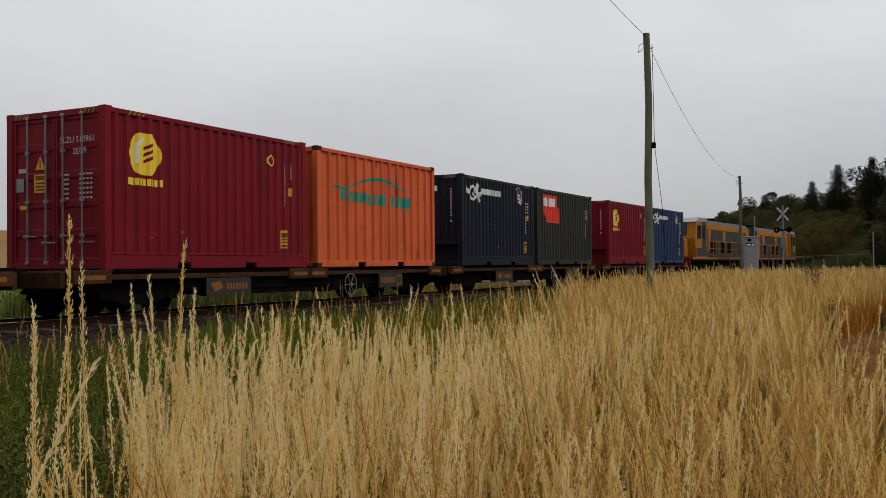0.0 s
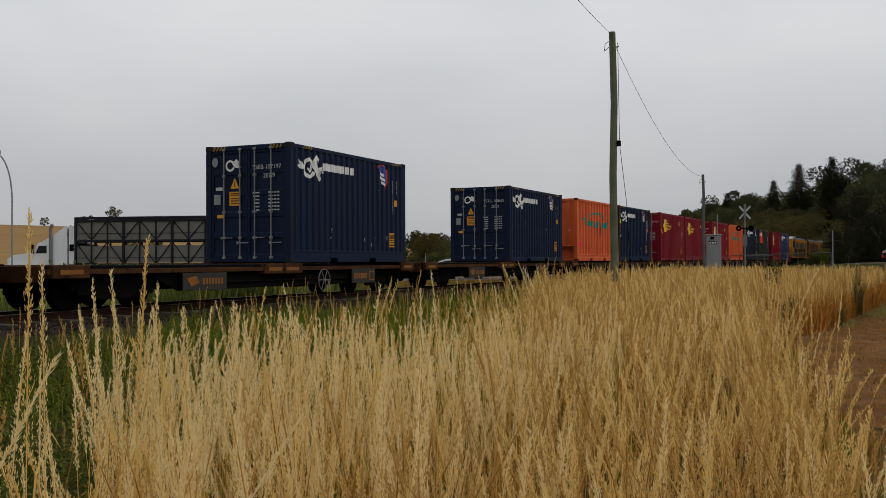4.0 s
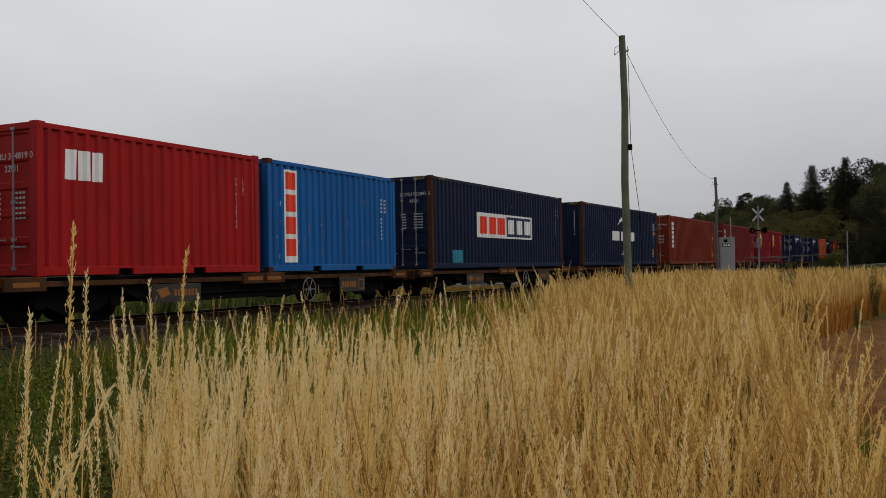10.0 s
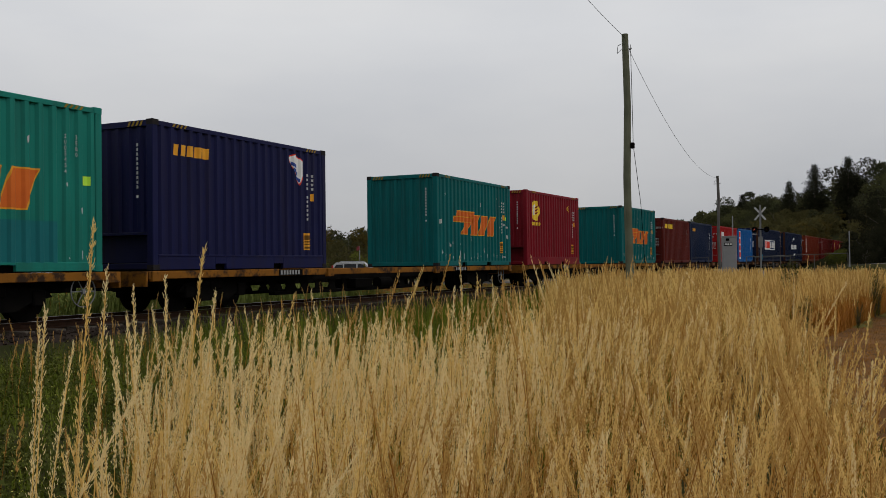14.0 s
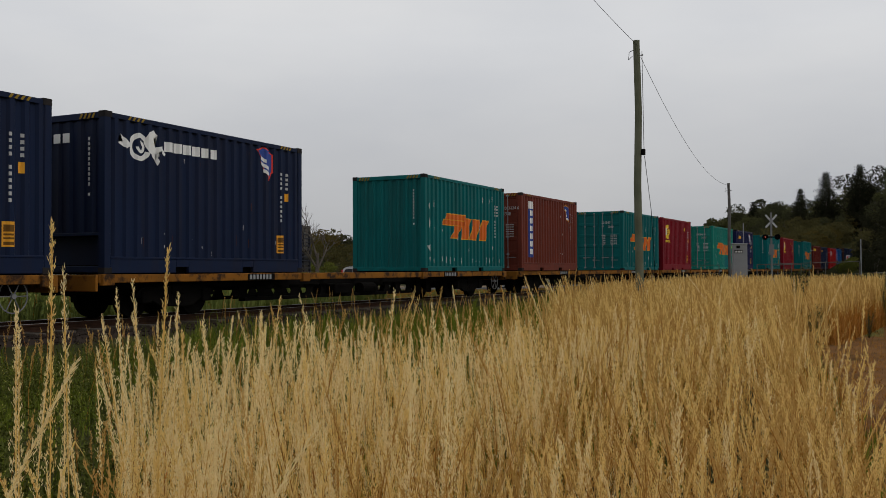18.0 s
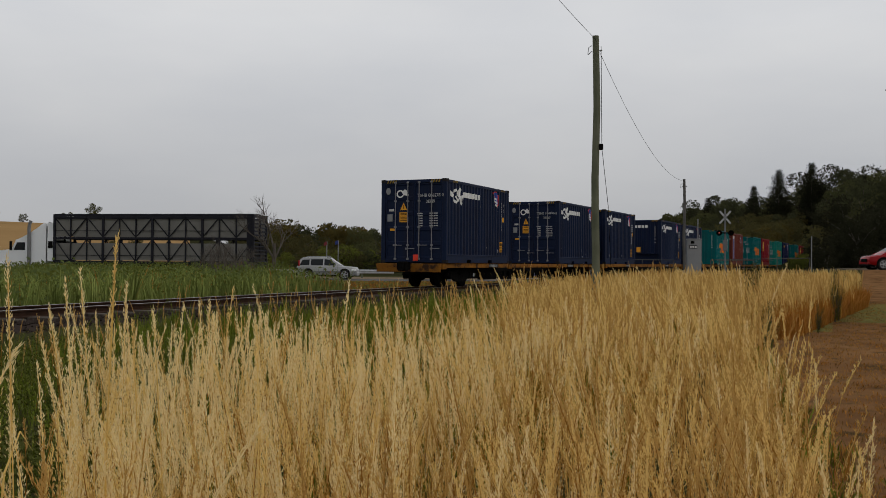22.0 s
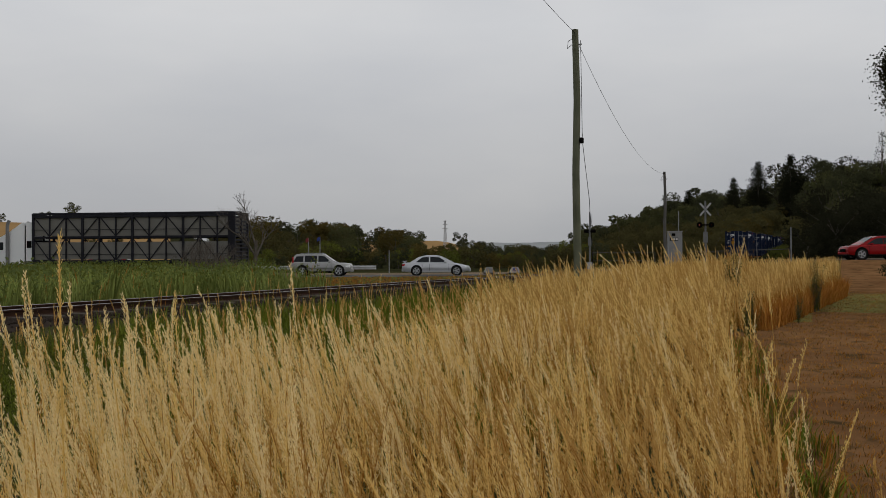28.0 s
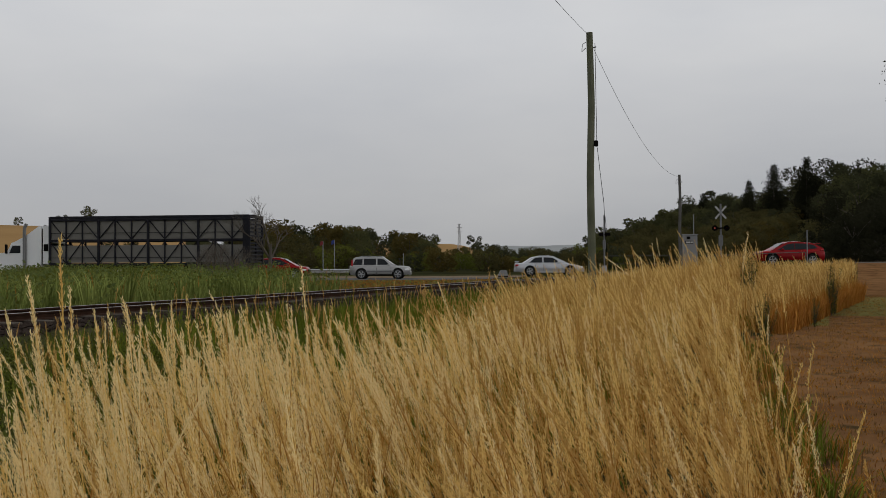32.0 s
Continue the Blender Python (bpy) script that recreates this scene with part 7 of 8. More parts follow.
def build_trees():
    rng = random.Random(11)
    gums = [broadleaf(20 + k, 10, 3.7, 1700, 0.30, LEAF, 0.24) for k in range(4)]
    olives = [broadleaf(30 + k, 5, 2.9, 1000, 0.27, LEAF_OLIVE, 0.12) for k in range(3)]
    bronze = [broadleaf(35 + k, 8, 3.8, 2000, 0.30, LEAF_BROWN, 0.10) for k in range(2)]
    darks_low = [broadleaf(45, 5, 2.6, 1500, 0.22, LEAF_DARK, 0.08)]
    shade_low = [broadleaf(44, 5, 2.6, 1800, 0.20, LEAF_PINE_SHADED, 0.06)]
    bronze_low = [broadleaf(46, 5, 3.0, 1600, 0.22, LEAF_BROWN, 0.08)]
    darks = [broadleaf(40 + k, 10, 4.4, 1700, 0.35, LEAF_DARK, 0.10) for k in range(3)]
    firs = [conifer(50 + k, 14, 4.6, 14000, 0.17, LEAF_PINE_SHADED) for k in range(3)]
    spindly = [conifer(59, 14, 3.4, 1500, 0.16, LEAF_PINE_SHADED)]
    shaded_trees = [broadleaf(47 + k, 10, 4.4, 4600, 0.20, LEAF_PINE_SHADED, 0.08) for k in range(3)]
    fine = {id(gums): [broadleaf(20 + k, 10, 3.7, 4200, 0.19, LEAF, 0.24) for k in range(4)],
            id(olives): [broadleaf(30 + k, 5, 2.9, 2400, 0.17, LEAF_OLIVE, 0.12) for k in range(3)],
            id(darks): [broadleaf(40 + k, 10, 4.4, 4200, 0.21, LEAF_DARK, 0.10) for k in range(3)]}

    def skyline(turn):
        """How high the woods stand against the sky, as a slope, by direction."""
        return float(np.interp(turn, (-20, -2.8, 0.6, 3.0, 5.2, 7.5, 9.4, 11.3, 13, 15), (0.097, 0.094, 0.088, 0.077, 0.070, 0.066, 0.055, 0.046, 0.036, 0.02)))

    def fit_tree(kinds, k, turn, r, height, lo, hi, label, group):
        x, y = polar(turn, r)
        if abs(x - MID - across(y)[0]) < (7 if r < 160 else 4.2):
            return
        s = (EYE + skyline(turn) * r * rng.uniform(lo, hi) - ground_z(x, y)) / height
        if s > 0.22 and (r > 235 or group == "scrub behind the line"):
            plant_far(kinds, k, x, y, min(s, 1.7), rng.uniform(0, 360))
        elif s > 0.22:
            plant(fine.get(id(kinds), kinds), k, x, y, min(s, 1.7), rng.uniform(0, 360), label, group=group)

    # wooded hill beyond the crossing
    for k in range(170):
        turn = rng.uniform(-13, 14)
        r = rng.uniform(135, 320) if turn < 9.5 else rng.uniform(230, 330)
        kinds, h = ((gums, 10), (darks, 10), (gums, 10), (gums, 10), (olives, 5))[k % 5]
        fit_tree(kinds, k, turn, r, h, 0.62 if kinds is olives else 0.74, 0.80 if kinds is olives else 1.0, "dark green tree on the wooded hillside", "hillside trees")
    for k in range(90):
        fit_tree(gums if k % 3 else darks, k, rng.uniform(-6, 9), rng.uniform(215, 335), 10, 0.70, 1.0, "dark green tree on the wooded hillside", "hillside trees")
    for k in range(60):
        fit_tree(olives if k % 2 else darks, k, rng.uniform(-5, 7.5), rng.uniform(150, 230), 5 if k % 2 else 10, 0.34, 0.72, "dark green tree on the wooded hillside", "scrub behind the line")
    for turn, r, top in ((1.0, 205, 0.091), (8.2, 200, 0.066), (6.6, 230, 0.071), (-0.9, 190, 0.096)):
        x, y = polar(turn, r)
        plant(fine[id(darks)], int(turn * 10), x, y, (EYE + top * r - ground_z(x, y)) / 10, rng.uniform(0, 360), "tall round-crowned dark tree on the hillside", group="hillside trees")
    for k in range(70):
        y = rng.uniform(150, 300)
        x = MID + across(y)[0] + rng.choice((-1, 1)) * rng.uniform(3.4, 8)
        plant_far(olives if k % 2 else darks, k, x, y, rng.uniform(0.5, 0.8) * (1 if k % 2 else 0.55), rng.uniform(0, 360))
    for k in range(46):
        y = 118 + 2.0 * k
        x = MID + across(y)[0] - rng.uniform(3.3, 8.5)
        plant_far((olives, bronze_low, olives)[k % 3], k, x, y, rng.uniform(0.45, 0.85), rng.uniform(0, 360))
    # trees along the far ridge of pasture
    for k in range(110):
        x, y = polar(rng.uniform(19.5, 36), rng.uniform(400, 560))
        turn = math.degrees(math.atan2(-x, y))
        if noise.noise(Vector((x / 60, y / 60, 4.0))) > -0.10 and min(abs(turn - q) for q in (22.8, 26.8, 32.1)) > 0.35:
            plant_far(darks, k, x, y, rng.uniform(0.45, 0.75), rng.uniform(0, 360))
    for k in range(46):
        turn, r = rng.uniform(1.2, 7.5), rng.uniform(130, 190)
        x, y = polar(turn, r)
        if abs(x - MID - across(y)[0]) > 3.8:
            plant_far(olives, k, x, y, max(0.3, (EYE + rng.uniform(0.018, 0.042) * r - ground_z(x, y)) / 5), rng.uniform(0, 360))
    # conifers standing out on the skyline
    for turn, r, top in ((3.86, 205, 0.0950), (2.1, 200, 0.1010), (5.2, 215, 0.0795), (7.75, 200, 0.0680)):
        x, y = polar(turn, r)
        plant(firs, int(turn * 10), x, y, (EYE + top * r - ground_z(x, y)) / 14, rng.uniform(0, 360), "tall dark conifer standing above the hillside", group="skyline conifers")
    for turn, r, top in ((1.45, 206, 0.0955), (-1.3, 195, 0.094)):
        x, y = polar(turn, r)
        plant(shaded_trees, int(turn * 10), x, y, (EYE + top * r - ground_z(x, y)) / 10, rng.uniform(0, 360), "tall round-crowned dark tree on the hillside", group="hillside trees")
    x, y = polar(-2.65, 185)
    plant(spindly, 0, x, y, (EYE + 0.119 * 185 - ground_z(x, y)) / 14, 40, "spindly half-bare pine on the skyline", group="skyline conifers")
    x, y = polar(0.2, 196)
    dead_tree(x, y, (EYE + 0.100 * 196 - ground_z(x, y)) * 1.02, 12, "bare dead tree standing out of the wooded skyline")
    # thicket beside the line at the foot of the hill, its shade put into the leaf colour
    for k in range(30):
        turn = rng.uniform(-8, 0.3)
        fit_tree(shaded_trees, k, turn, rng.uniform(92, 128), 10, 0.45, 0.78, "dense dark tree at the edge of the thicket", "thicket trees")
    for k in range(26):
        turn, r = rng.uniform(-2.2, 1.5), rng.uniform(86, 124)
        x, y = polar(turn, r)
        if x - MID - across(y)[0] > 4.2 and y > 84:
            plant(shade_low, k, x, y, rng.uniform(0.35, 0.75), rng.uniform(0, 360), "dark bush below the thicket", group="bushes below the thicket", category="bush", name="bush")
    for k in range(22):
        turn = rng.uniform(5.8, 13)
        fit_tree(olives, k, turn, rng.uniform(118, 150), 5, 0.30, 0.62, "olive-green bushy tree below the hill", "scrub below the hill")
    # tree belt beyond the road
    for k in range(130):
        turn = rng.uniform(14.5, 44)
        r = rng.uniform(170, 330)
        if turn > 36 and k % 3:
            continue
        x, y = polar(turn, r)
        kinds, h = ((gums, 10), (gums, 10), (bronze, 8), (olives, 5), (gums, 10), (bronze, 8), (darks, 10))[k % 7]
        open_ = min(abs(turn - q) for q in (22.8, 26.8, 32.1)) < 0.6
        top = 0.008 if open_ else float(np.interp(turn, (14, 16.5, 19.8, 22.5, 24.0, 25.5, 28.7, 32, 34, 44), (0.024, 0.004, 0.006, 0.020, 0.027, 0.033, 0.039, 0.047, 0.041, 0.034)))
        s = (EYE + top * r * rng.uniform(0.55, 1.0) - ground_z(x, y)) / h
        if s > 0.15 and r > 225:
            plant_far(kinds, k, x, y, s, rng.uniform(0, 360))
        elif s > 0.15:
            plant(fine.get(id(kinds), kinds), k, x, y, s, rng.uniform(0, 360), "grey-green gum tree in the belt beyond the road", group="trees beyond the road")
    # the low wood in the dip, through which the far hills show
    for k in range(90):
        turn, far_ = rng.uniform(13.5, 24.5), rng.uniform(150, 300)
        x, y = polar(turn, far_)
        kinds, h = ((darks, 10), (olives, 5), (gums, 10))[k % 3]
        s = (EYE + (rng.uniform(0.003, 0.014) if turn < 21 else rng.uniform(-0.002, 0.006)) * far_ - ground_z(x, y)) / h
        plant_far(kinds, k, x, y, max(0.2, s), rng.uniform(0, 360))
    limes = [broadleaf(38 + k, 5, 3.2, 1700, 0.20, LEAF_LIME, 0.08) for k in range(2)]
    for k in range(120):
        turn = rng.uniform(12.5, 36)
        x, y = polar(turn, rng.uniform(100, 140))
        plant((olives, limes, darks_low, bronze_low)[k % 4], k, x, y, rng.uniform(0.28, 0.42) if 15.5 < turn < 20 or min(abs(turn - q) for q in (22.8, 26.8, 32.1)) < 0.5 else rng.uniform(0.32, 0.66), rng.uniform(0, 360), "low olive-green bush behind the guard rail", group="bushes behind the guard rail", category="bush", name="bush")
    for k in range(34):
        turn, r = rng.uniform(2.0, 4.3), rng.uniform(116, 165)
        x, y = polar(turn, r)
        if x - MID - across(y)[0] > 2.9:
            plant((limes, olives, limes, bronze_low)[k % 4], k, x, y, rng.uniform(0.24, 0.38), rng.uniform(0, 360), "low yellow-green bush on the bank beside the line", group="bushes below the thicket", category="bush", name="bush")
    for k, (turn, r, size) in enumerate(((43.8, 290, 0.62), (45.2, 330, 0.42), (47.5, 340, 0.36), (40.2, 320, 0.55), (37.6, 310, 0.6))):
        x, y = polar(turn, r)
        plant(darks if k % 2 else gums, k, x, y, size, 70 * k, "lone gum tree on the dry pasture", group="pasture trees")
    build_far_wood()


build_trees()

# ---- grass ----


def stalk(rng, head, wide, lod=1.0, leaves=2, nod=0.12, thick=1.0):
    """One dry stalk one metre tall: stem, blades, and a seed head of many small spikelets in uneven tufts; triangles in three materials."""
    v, f, m = [], [], []

    def tri(a, b, c, k):
        i = len(v)
        v.extend((a, b, c))
        f.append((i, i + 1, i + 2))
        m.append(k)

    def quad(a, b, c, d, k):
        i = len(v)
        v.extend((a, b, c, d))
        f.extend(((i, i + 1, i + 2), (i, i + 2, i + 3)))
        m.extend((k, k))

    bend, g = rng.uniform(0.25, 1.0) * nod, rng.uniform(0, math.tau)

    def at(z):
        return np.array([math.cos(g) * bend * z ** 3, math.sin(g) * bend * z ** 3, z])

    w, segs, turn = 0.0015 * lod ** 0.55 * thick, 4 if lod < 2 else 2, rng.uniform(0, math.tau)
    for q in (0, math.pi / 2) if lod < 1.2 else (0,):
        d = np.array([math.cos(turn + q), math.sin(turn + q), 0])
        for k in range(segs):
            a, b = at(k / segs * 0.97), at((k + 1) / segs * 0.97)
            quad(a - d * w, a + d * w, b + d * w * 0.7, b - d * w * 0.7, 0)
    for k in range(leaves):
        z0, h = rng.uniform(0.05, 0.50), rng.uniform(0, math.tau)
        out = np.array([math.cos(h), math.sin(h), 0])
        side = np.array([-math.sin(h), math.cos(h), 0]) * rng.uniform(0.0016, 0.0036) * lod ** 0.5
        p, ln = at(z0), rng.uniform(0.14, 0.34)
        pts = [p, p + out * ln * 0.25 + np.array([0, 0, ln * 0.6]), p + out * ln * 0.65 + np.array([0, 0, ln * 0.8]), p + out * ln * 1.0 + np.array([0, 0, ln * 0.62])]
        kk = 2 if rng.random() < 0.25 else 0
        quad(pts[0] - side, pts[0] + side, pts[1] + side, pts[1] - side, kk)
        quad(pts[1] - side, pts[1] + side, pts[2] + side * 0.8, pts[2] - side * 0.8, kk)
        tri(pts[2] - side * 0.8, pts[2] + side * 0.8, pts[3], kk)
    head *= rng.uniform(0.8, 1.2)
    # spikelets stand in tufts on short side branches, longest in the lower half
    tufts = max(3, int(round(head / 0.0105 / lod)))
    each = max(2, int(round((7 if lod < 1.2 else 5.5) * wide / 0.010)))
    for k in range(tufts):
        u = (k + rng.uniform(0.2, 0.8)) / tufts
        taper = math.sin(math.pi * (0.10 + 0.86 * u)) ** 0.6 * (1.25 - 0.75 * u)
        h = k * 2.4 + rng.uniform(-0.8, 0.8)
        reach = wide * taper * rng.uniform(0.25, 1.30)
        root = at(1 - head + head * u)
        for _ in range(each):
            g2 = h + rng.normal(0, 0.8)
            out = np.array([math.cos(g2), math.sin(g2), 0])
            ln = 0.0120 * lod ** 0.7 * rng.uniform(0.6, 1.35)
            p = root + out * reach * rng.uniform(0.0, 1.0) + np.array([0, 0, rng.uniform(-0.010, 0.012) * lod])
            way = out * rng.uniform(0.05, 0.60) + rng.normal(0, 0.14, 3) + np.array([0, 0, 1.0])
            tip = p + way / np.linalg.norm(way) * ln
            side = np.cross(way, rng.normal(size=3))
            side *= 0.00135 * lod ** 0.75 / max(1e-6, np.linalg.norm(side))
            mid_ = p * 0.6 + tip * 0.4
            quad(p, mid_ + side, tip, mid_ - side, 1)
    # the fine axis of the head
    d = np.array([math.cos(turn), math.sin(turn), 0]) * 0.0017 * lod ** 0.6
    for k in range(3):
        a, b = at(1 - head + head * k / 3), at(1 - head + head * (k + 1) / 3)
        quad(a - d, a + d, b + d * 0.7, b - d * 0.7, 1)
    return np.array(v), np.array(f), np.array(m)


def cells(spots, size):
    """Split the spots into square patches, each of which sways by itself."""
    key = np.floor(spots[:, :2] / size + 0.37).astype(int)
    ids = key[:, 0] * 1000 + key[:, 1]
    return [spots[ids == q] for q in np.unique(ids)]


def sow(name, spots, variants, mats, label, heights, lean, parent_group, seed):
    """Many stalks at the spots, joined as one patch."""
    rng = np.random.default_rng(seed)
    vs, fs, ms, base = [], [], [], 0
    which = rng.integers(0, len(variants), len(spots))
    for k, (v, f, m) in enumerate(variants):
        at = np.where(which == k)[0]
        if not len(at):
            continue
        n = len(at)
        a = rng.uniform(0, math.tau, n)
        ca, sa = np.cos(a)[:, None], np.sin(a)[:, None]
        h = heights(rng, spots[at], n)[:, None]
        x = (v[:, 0] * ca - v[:, 1] * sa) * np.sqrt(h)
        y = (v[:, 0] * sa + v[:, 1] * ca) * np.sqrt(h)
        z = v[:, 2] * h
        wave = np.array([(noise.noise(Vector((a * 0.8, b * 0.8, 3.0))), noise.noise(Vector((a * 0.8, b * 0.8, 6.0)))) for a, b, _ in spots[at]]) * lean[2] * 2
        lx, ly = (rng.normal(lean[0], lean[2], n) + wave[:, 0])[:, None], (rng.normal(lean[1], lean[2], n) + wave[:, 1])[:, None]
        x = x + z * lx
        y = y + z * ly
        p = np.stack([x + spots[at, 0][:, None], y + spots[at, 1][:, None], z + spots[at, 2][:, None]], axis=2).reshape(-1, 3)
        ff = (f[None] + (np.arange(n) * len(v))[:, None, None] + base).reshape(-1, 3)
        vs.append(p)
        fs.append(ff)
        tone = rng.choice(3, n, p=(0.42, 0.30, 0.28)) * 3 if len(mats) > 3 else np.zeros(n, int)
        ms.append((m[None] + tone[:, None]).ravel())
        base += len(p)
    centre = spots.mean(axis=0)
    me = mesh_from(name, np.concatenate(vs) - centre, np.concatenate(fs), mats[0])
    for q in mats[1:]:
        me.materials.append(q)
    me.polygons.foreach_set("material_index", np.concatenate(ms).astype(np.int32))
    ob = new(name, me)
    ob.location = centre
    tagged(ob, label, "grass", parent_group, "stuff")
    return ob


def blades(rng, n, h, w):
    """A tuft of n bent green blades."""
    v, f = [], []
    for _ in range(n):
        g, b = rng.uniform(0, math.tau), rng.uniform(0.15, 0.75)
        o = np.array([rng.uniform(-0.05, 0.05), rng.uniform(-0.05, 0.05), 0])
        d, s = np.array([math.cos(g), math.sin(g), 0]), np.array([-math.sin(g), math.cos(g), 0]) * w * rng.uniform(0.6, 1.2)
        q = h * rng.uniform(0.6, 1.1)
        a, c, e = o, o + d * b * 0.25 * q + np.array([0, 0, 0.62 * q]), o + d * b * 0.75 * q + np.array([0, 0, q * (1 - 0.25 * b)])
        k = len(v)
        v += [a - s, a + s, c + s * 0.8, c - s * 0.8, e]
        f += [(k, k + 1, k + 2), (k, k + 2, k + 3), (k + 3, k + 2, k + 4)]
    return np.array(v), np.array(f), np.zeros(len(f), int)


def left_edge(y):
    return float(np.interp(y, (0, 5, 7, 10, 14, 20, 26, 31), (-3.65, -4.1, -3.45, -3.4, -4.75, -6.5, -8.0, -8.6)))


SWAY, LONE = [], []
DRY_PALE = (STRAW, HEADS_PALE, RUSSET, STRAW_PALE, HEADS_PALE, STRAW, STRAW_BROWN, HEADS, GREEN)
DRY_THIN = (STRAW, HEADS, RUSSET, STRAW_BROWN, HEADS_BROWN, STRAW, STRAW_BROWN, HEADS_BROWN, RUSSET)
DRY_FAR = (STRAW, HEADS, RUSSET, STRAW_BROWN, HEADS_BROWN, GREEN, STRAW_BROWN, HEADS_BROWN, STRAW_BROWN)


def build_grass():
    rng = np.random.default_rng(3)

    def ground_of(p):
        return np.array([ground_z(float(a), float(b)) for a, b in p])

    near = [stalk(rng, 0.27, 0.0110, nod=0.24) for _ in range(12)]
    plume = [stalk(rng, 0.31, 0.0150) for _ in range(12)]
    near_mid = [stalk(rng, 0.26, 0.0120, 1.7, 1, 0.24) for _ in range(12)]
    plume_mid = [stalk(rng, 0.30, 0.0150, 1.7, 1) for _ in range(12)]
    lone_ = [stalk(rng, 0.36, 0.0120, 0.60, 1, 0.10, 1.4) for _ in range(8)]
    far = [stalk(rng, 0.26, 0.0130, 3.2, 0, 0.16) for _ in range(12)]

    def tall(g, p, n):
        tuft_ = np.array([noise.noise(Vector((a * 1.1, b * 1.1, 7.0))) for a, b, _ in p])
        far_ = np.clip((p[:, 1] - 6) / 12, 0, 1)
        left_ = np.clip((-0.5 - p[:, 0]) / 1.5, 0, 1) * (1 - far_)
        top = 1.04 + 0.02 * far_ + 0.10 * left_ + (0.16 + 0.10 * far_) * tuft_
        return np.clip(top * (1 - (0.32 + 0.20 * left_ + 0.10 * far_) * g.random(n) ** 1.6) + np.where(g.random(n) < 0.12 + 0.10 * far_, g.uniform(0.05, 0.26 + 0.16 * far_, n), 0), 0.3, 1.75)


    def scatter(y0, y1, density, inside):
        area = 14 * (y1 - y0)
        p = np.stack([rng.uniform(-11, 3, int(area * density)), rng.uniform(y0, y1, int(area * density))], axis=1)
        keep = np.array([inside(a, b) for a, b in p])
        p = p[keep]
        return np.column_stack([p, ground_of(p)])

    def inside(a, b):
        e = noise.noise(Vector((a * 0.9, b * 0.9, 2.0))) * 0.5
        out_ = a - right_edge(b)
        if math.hypot(a, b) < 1.15 or out_ > 0.2 * e + 0.05 + (0.22 if rng.random() < 0.07 else 0) or (17.6 < b < 20.6 and a > -2.7) or -a > 0.84 * b + 0.40 + 0.6 * e:
            return False
        gap = left_edge(b) - a - e
        thin = (0.55 + 0.9 * noise.noise(Vector((a * 1.4, b * 1.4, 9.0)))) if b < 4.5 else 0.28 + 1.2 * noise.noise(Vector((a * 1.4, b * 1.4, 9.0))) if b < 8 and a < -2 else 0.05 + 2.2 * noise.noise(Vector((a * 1.5, b * 0.9, 9.0)))
        return (gap < 0 and rng.random() < 0.62 + thin) or (gap < 1.3 and rng.random() < (0.14 if b < 5 else 0.05))

    zones = ((0.6, 2.6, 165), (2.6, 4.2, 150), (4.2, 6.2, 145), (6.2, 9.0, 140))
    for k, (a, b, d) in enumerate(zones):
        spots = scatter(a, b, d, inside)
        left = rng.random(len(spots)) < np.clip((-0.7 - spots[:, 0]) / 1.4, 0.14, 0.95 if k < 3 else 0.35)
        close = k < 2
        for which, kinds, mats, ln in ((left, plume if close else plume_mid, DRY_PALE, 0.0), (~left, near if close else near_mid, DRY_THIN, -0.02)):
            for j, some in enumerate(cells(spots[which], 0.85 if close else 1.2)):
                ob = sow("dry_grass", some, kinds, mats, "tall dry straw-coloured grass with feathery seed heads", tall, (ln + rng.uniform(-0.07, 0.07), rng.uniform(-0.05, 0.05), 0.075 if mats is DRY_PALE else 0.105), "dry grass of the verge", 600 + 100 * k + j)
                SWAY.append((ob, 1.0, rng.uniform(0, 6.2)))
    for k, (a, b, d, c_) in enumerate(((9.0, 13.5, 130, 2.2), (13.5, 20, 100, 3.2), (20, 31, 75, 5.5))):
        for j, some in enumerate(cells(scatter(a, b, d, inside), c_)):
            ob = sow("dry_grass", some, far, DRY_FAR, "tall dry straw-coloured grass with feathery seed heads", tall, (-0.08 + rng.uniform(-0.06, 0.06), 0.0, 0.115), "dry grass of the verge", 1000 + 100 * k + j)
            SWAY.append((ob, 0.85, rng.uniform(0, 6.2)))

    # taller stalks that stand out of the stand, each to itself
    spots = scatter(6.0, 17.0, 5.0, inside)
    for k in range(3):
        ob = sow("dry_grass", spots[k::3], near_mid, DRY_THIN if k else DRY_PALE, "tall dry straw-coloured grass with feathery seed heads", lambda g, p, n: g.uniform(1.12, 1.48, n), (-0.06, 0.0, 0.12), "dry grass of the verge", 1500 + k)
        SWAY.append((ob, 0.9, 2.1 * k))

    def second(a, b):
        e = noise.noise(Vector((a * 0.7, b * 0.7, 5.0))) * 0.6
        return 20.4 < b < 42 and -8.5 < a + 0.4 * e < right_edge(b) - 0.1 and not (b < 24 and a < -3.5)

    ob = sow("dry_grass", scatter(20.4, 42, 62, second), far, DRY_FAR, "second stand of dry grass near the crossing", lambda g, p, n: np.clip(1.15 * (1 - 0.5 * g.random(n) ** 1.5), 0.4, 1.4), (-0.14, 0.0, 0.1), "dry grass of the verge", 80)
    SWAY.append((ob, 0.15, 5.0))
    edge = [blades(rng, 7, 0.7, 0.008) for _ in range(8)]
    b_ = rng.uniform(20.5, 38, 900)
    p = np.column_stack([np.array([right_edge(q) for q in b_]) - np.abs(rng.normal(0, 0.35, 900)), b_])
    sow("dead_blades", np.column_stack([p, ground_of(p)]), edge, (RUSSET,), "russet dead blades at the foot of the second stand", lambda g, q, n: g.uniform(0.5, 1.2, n), (0, 0, 0.12), "", 81)
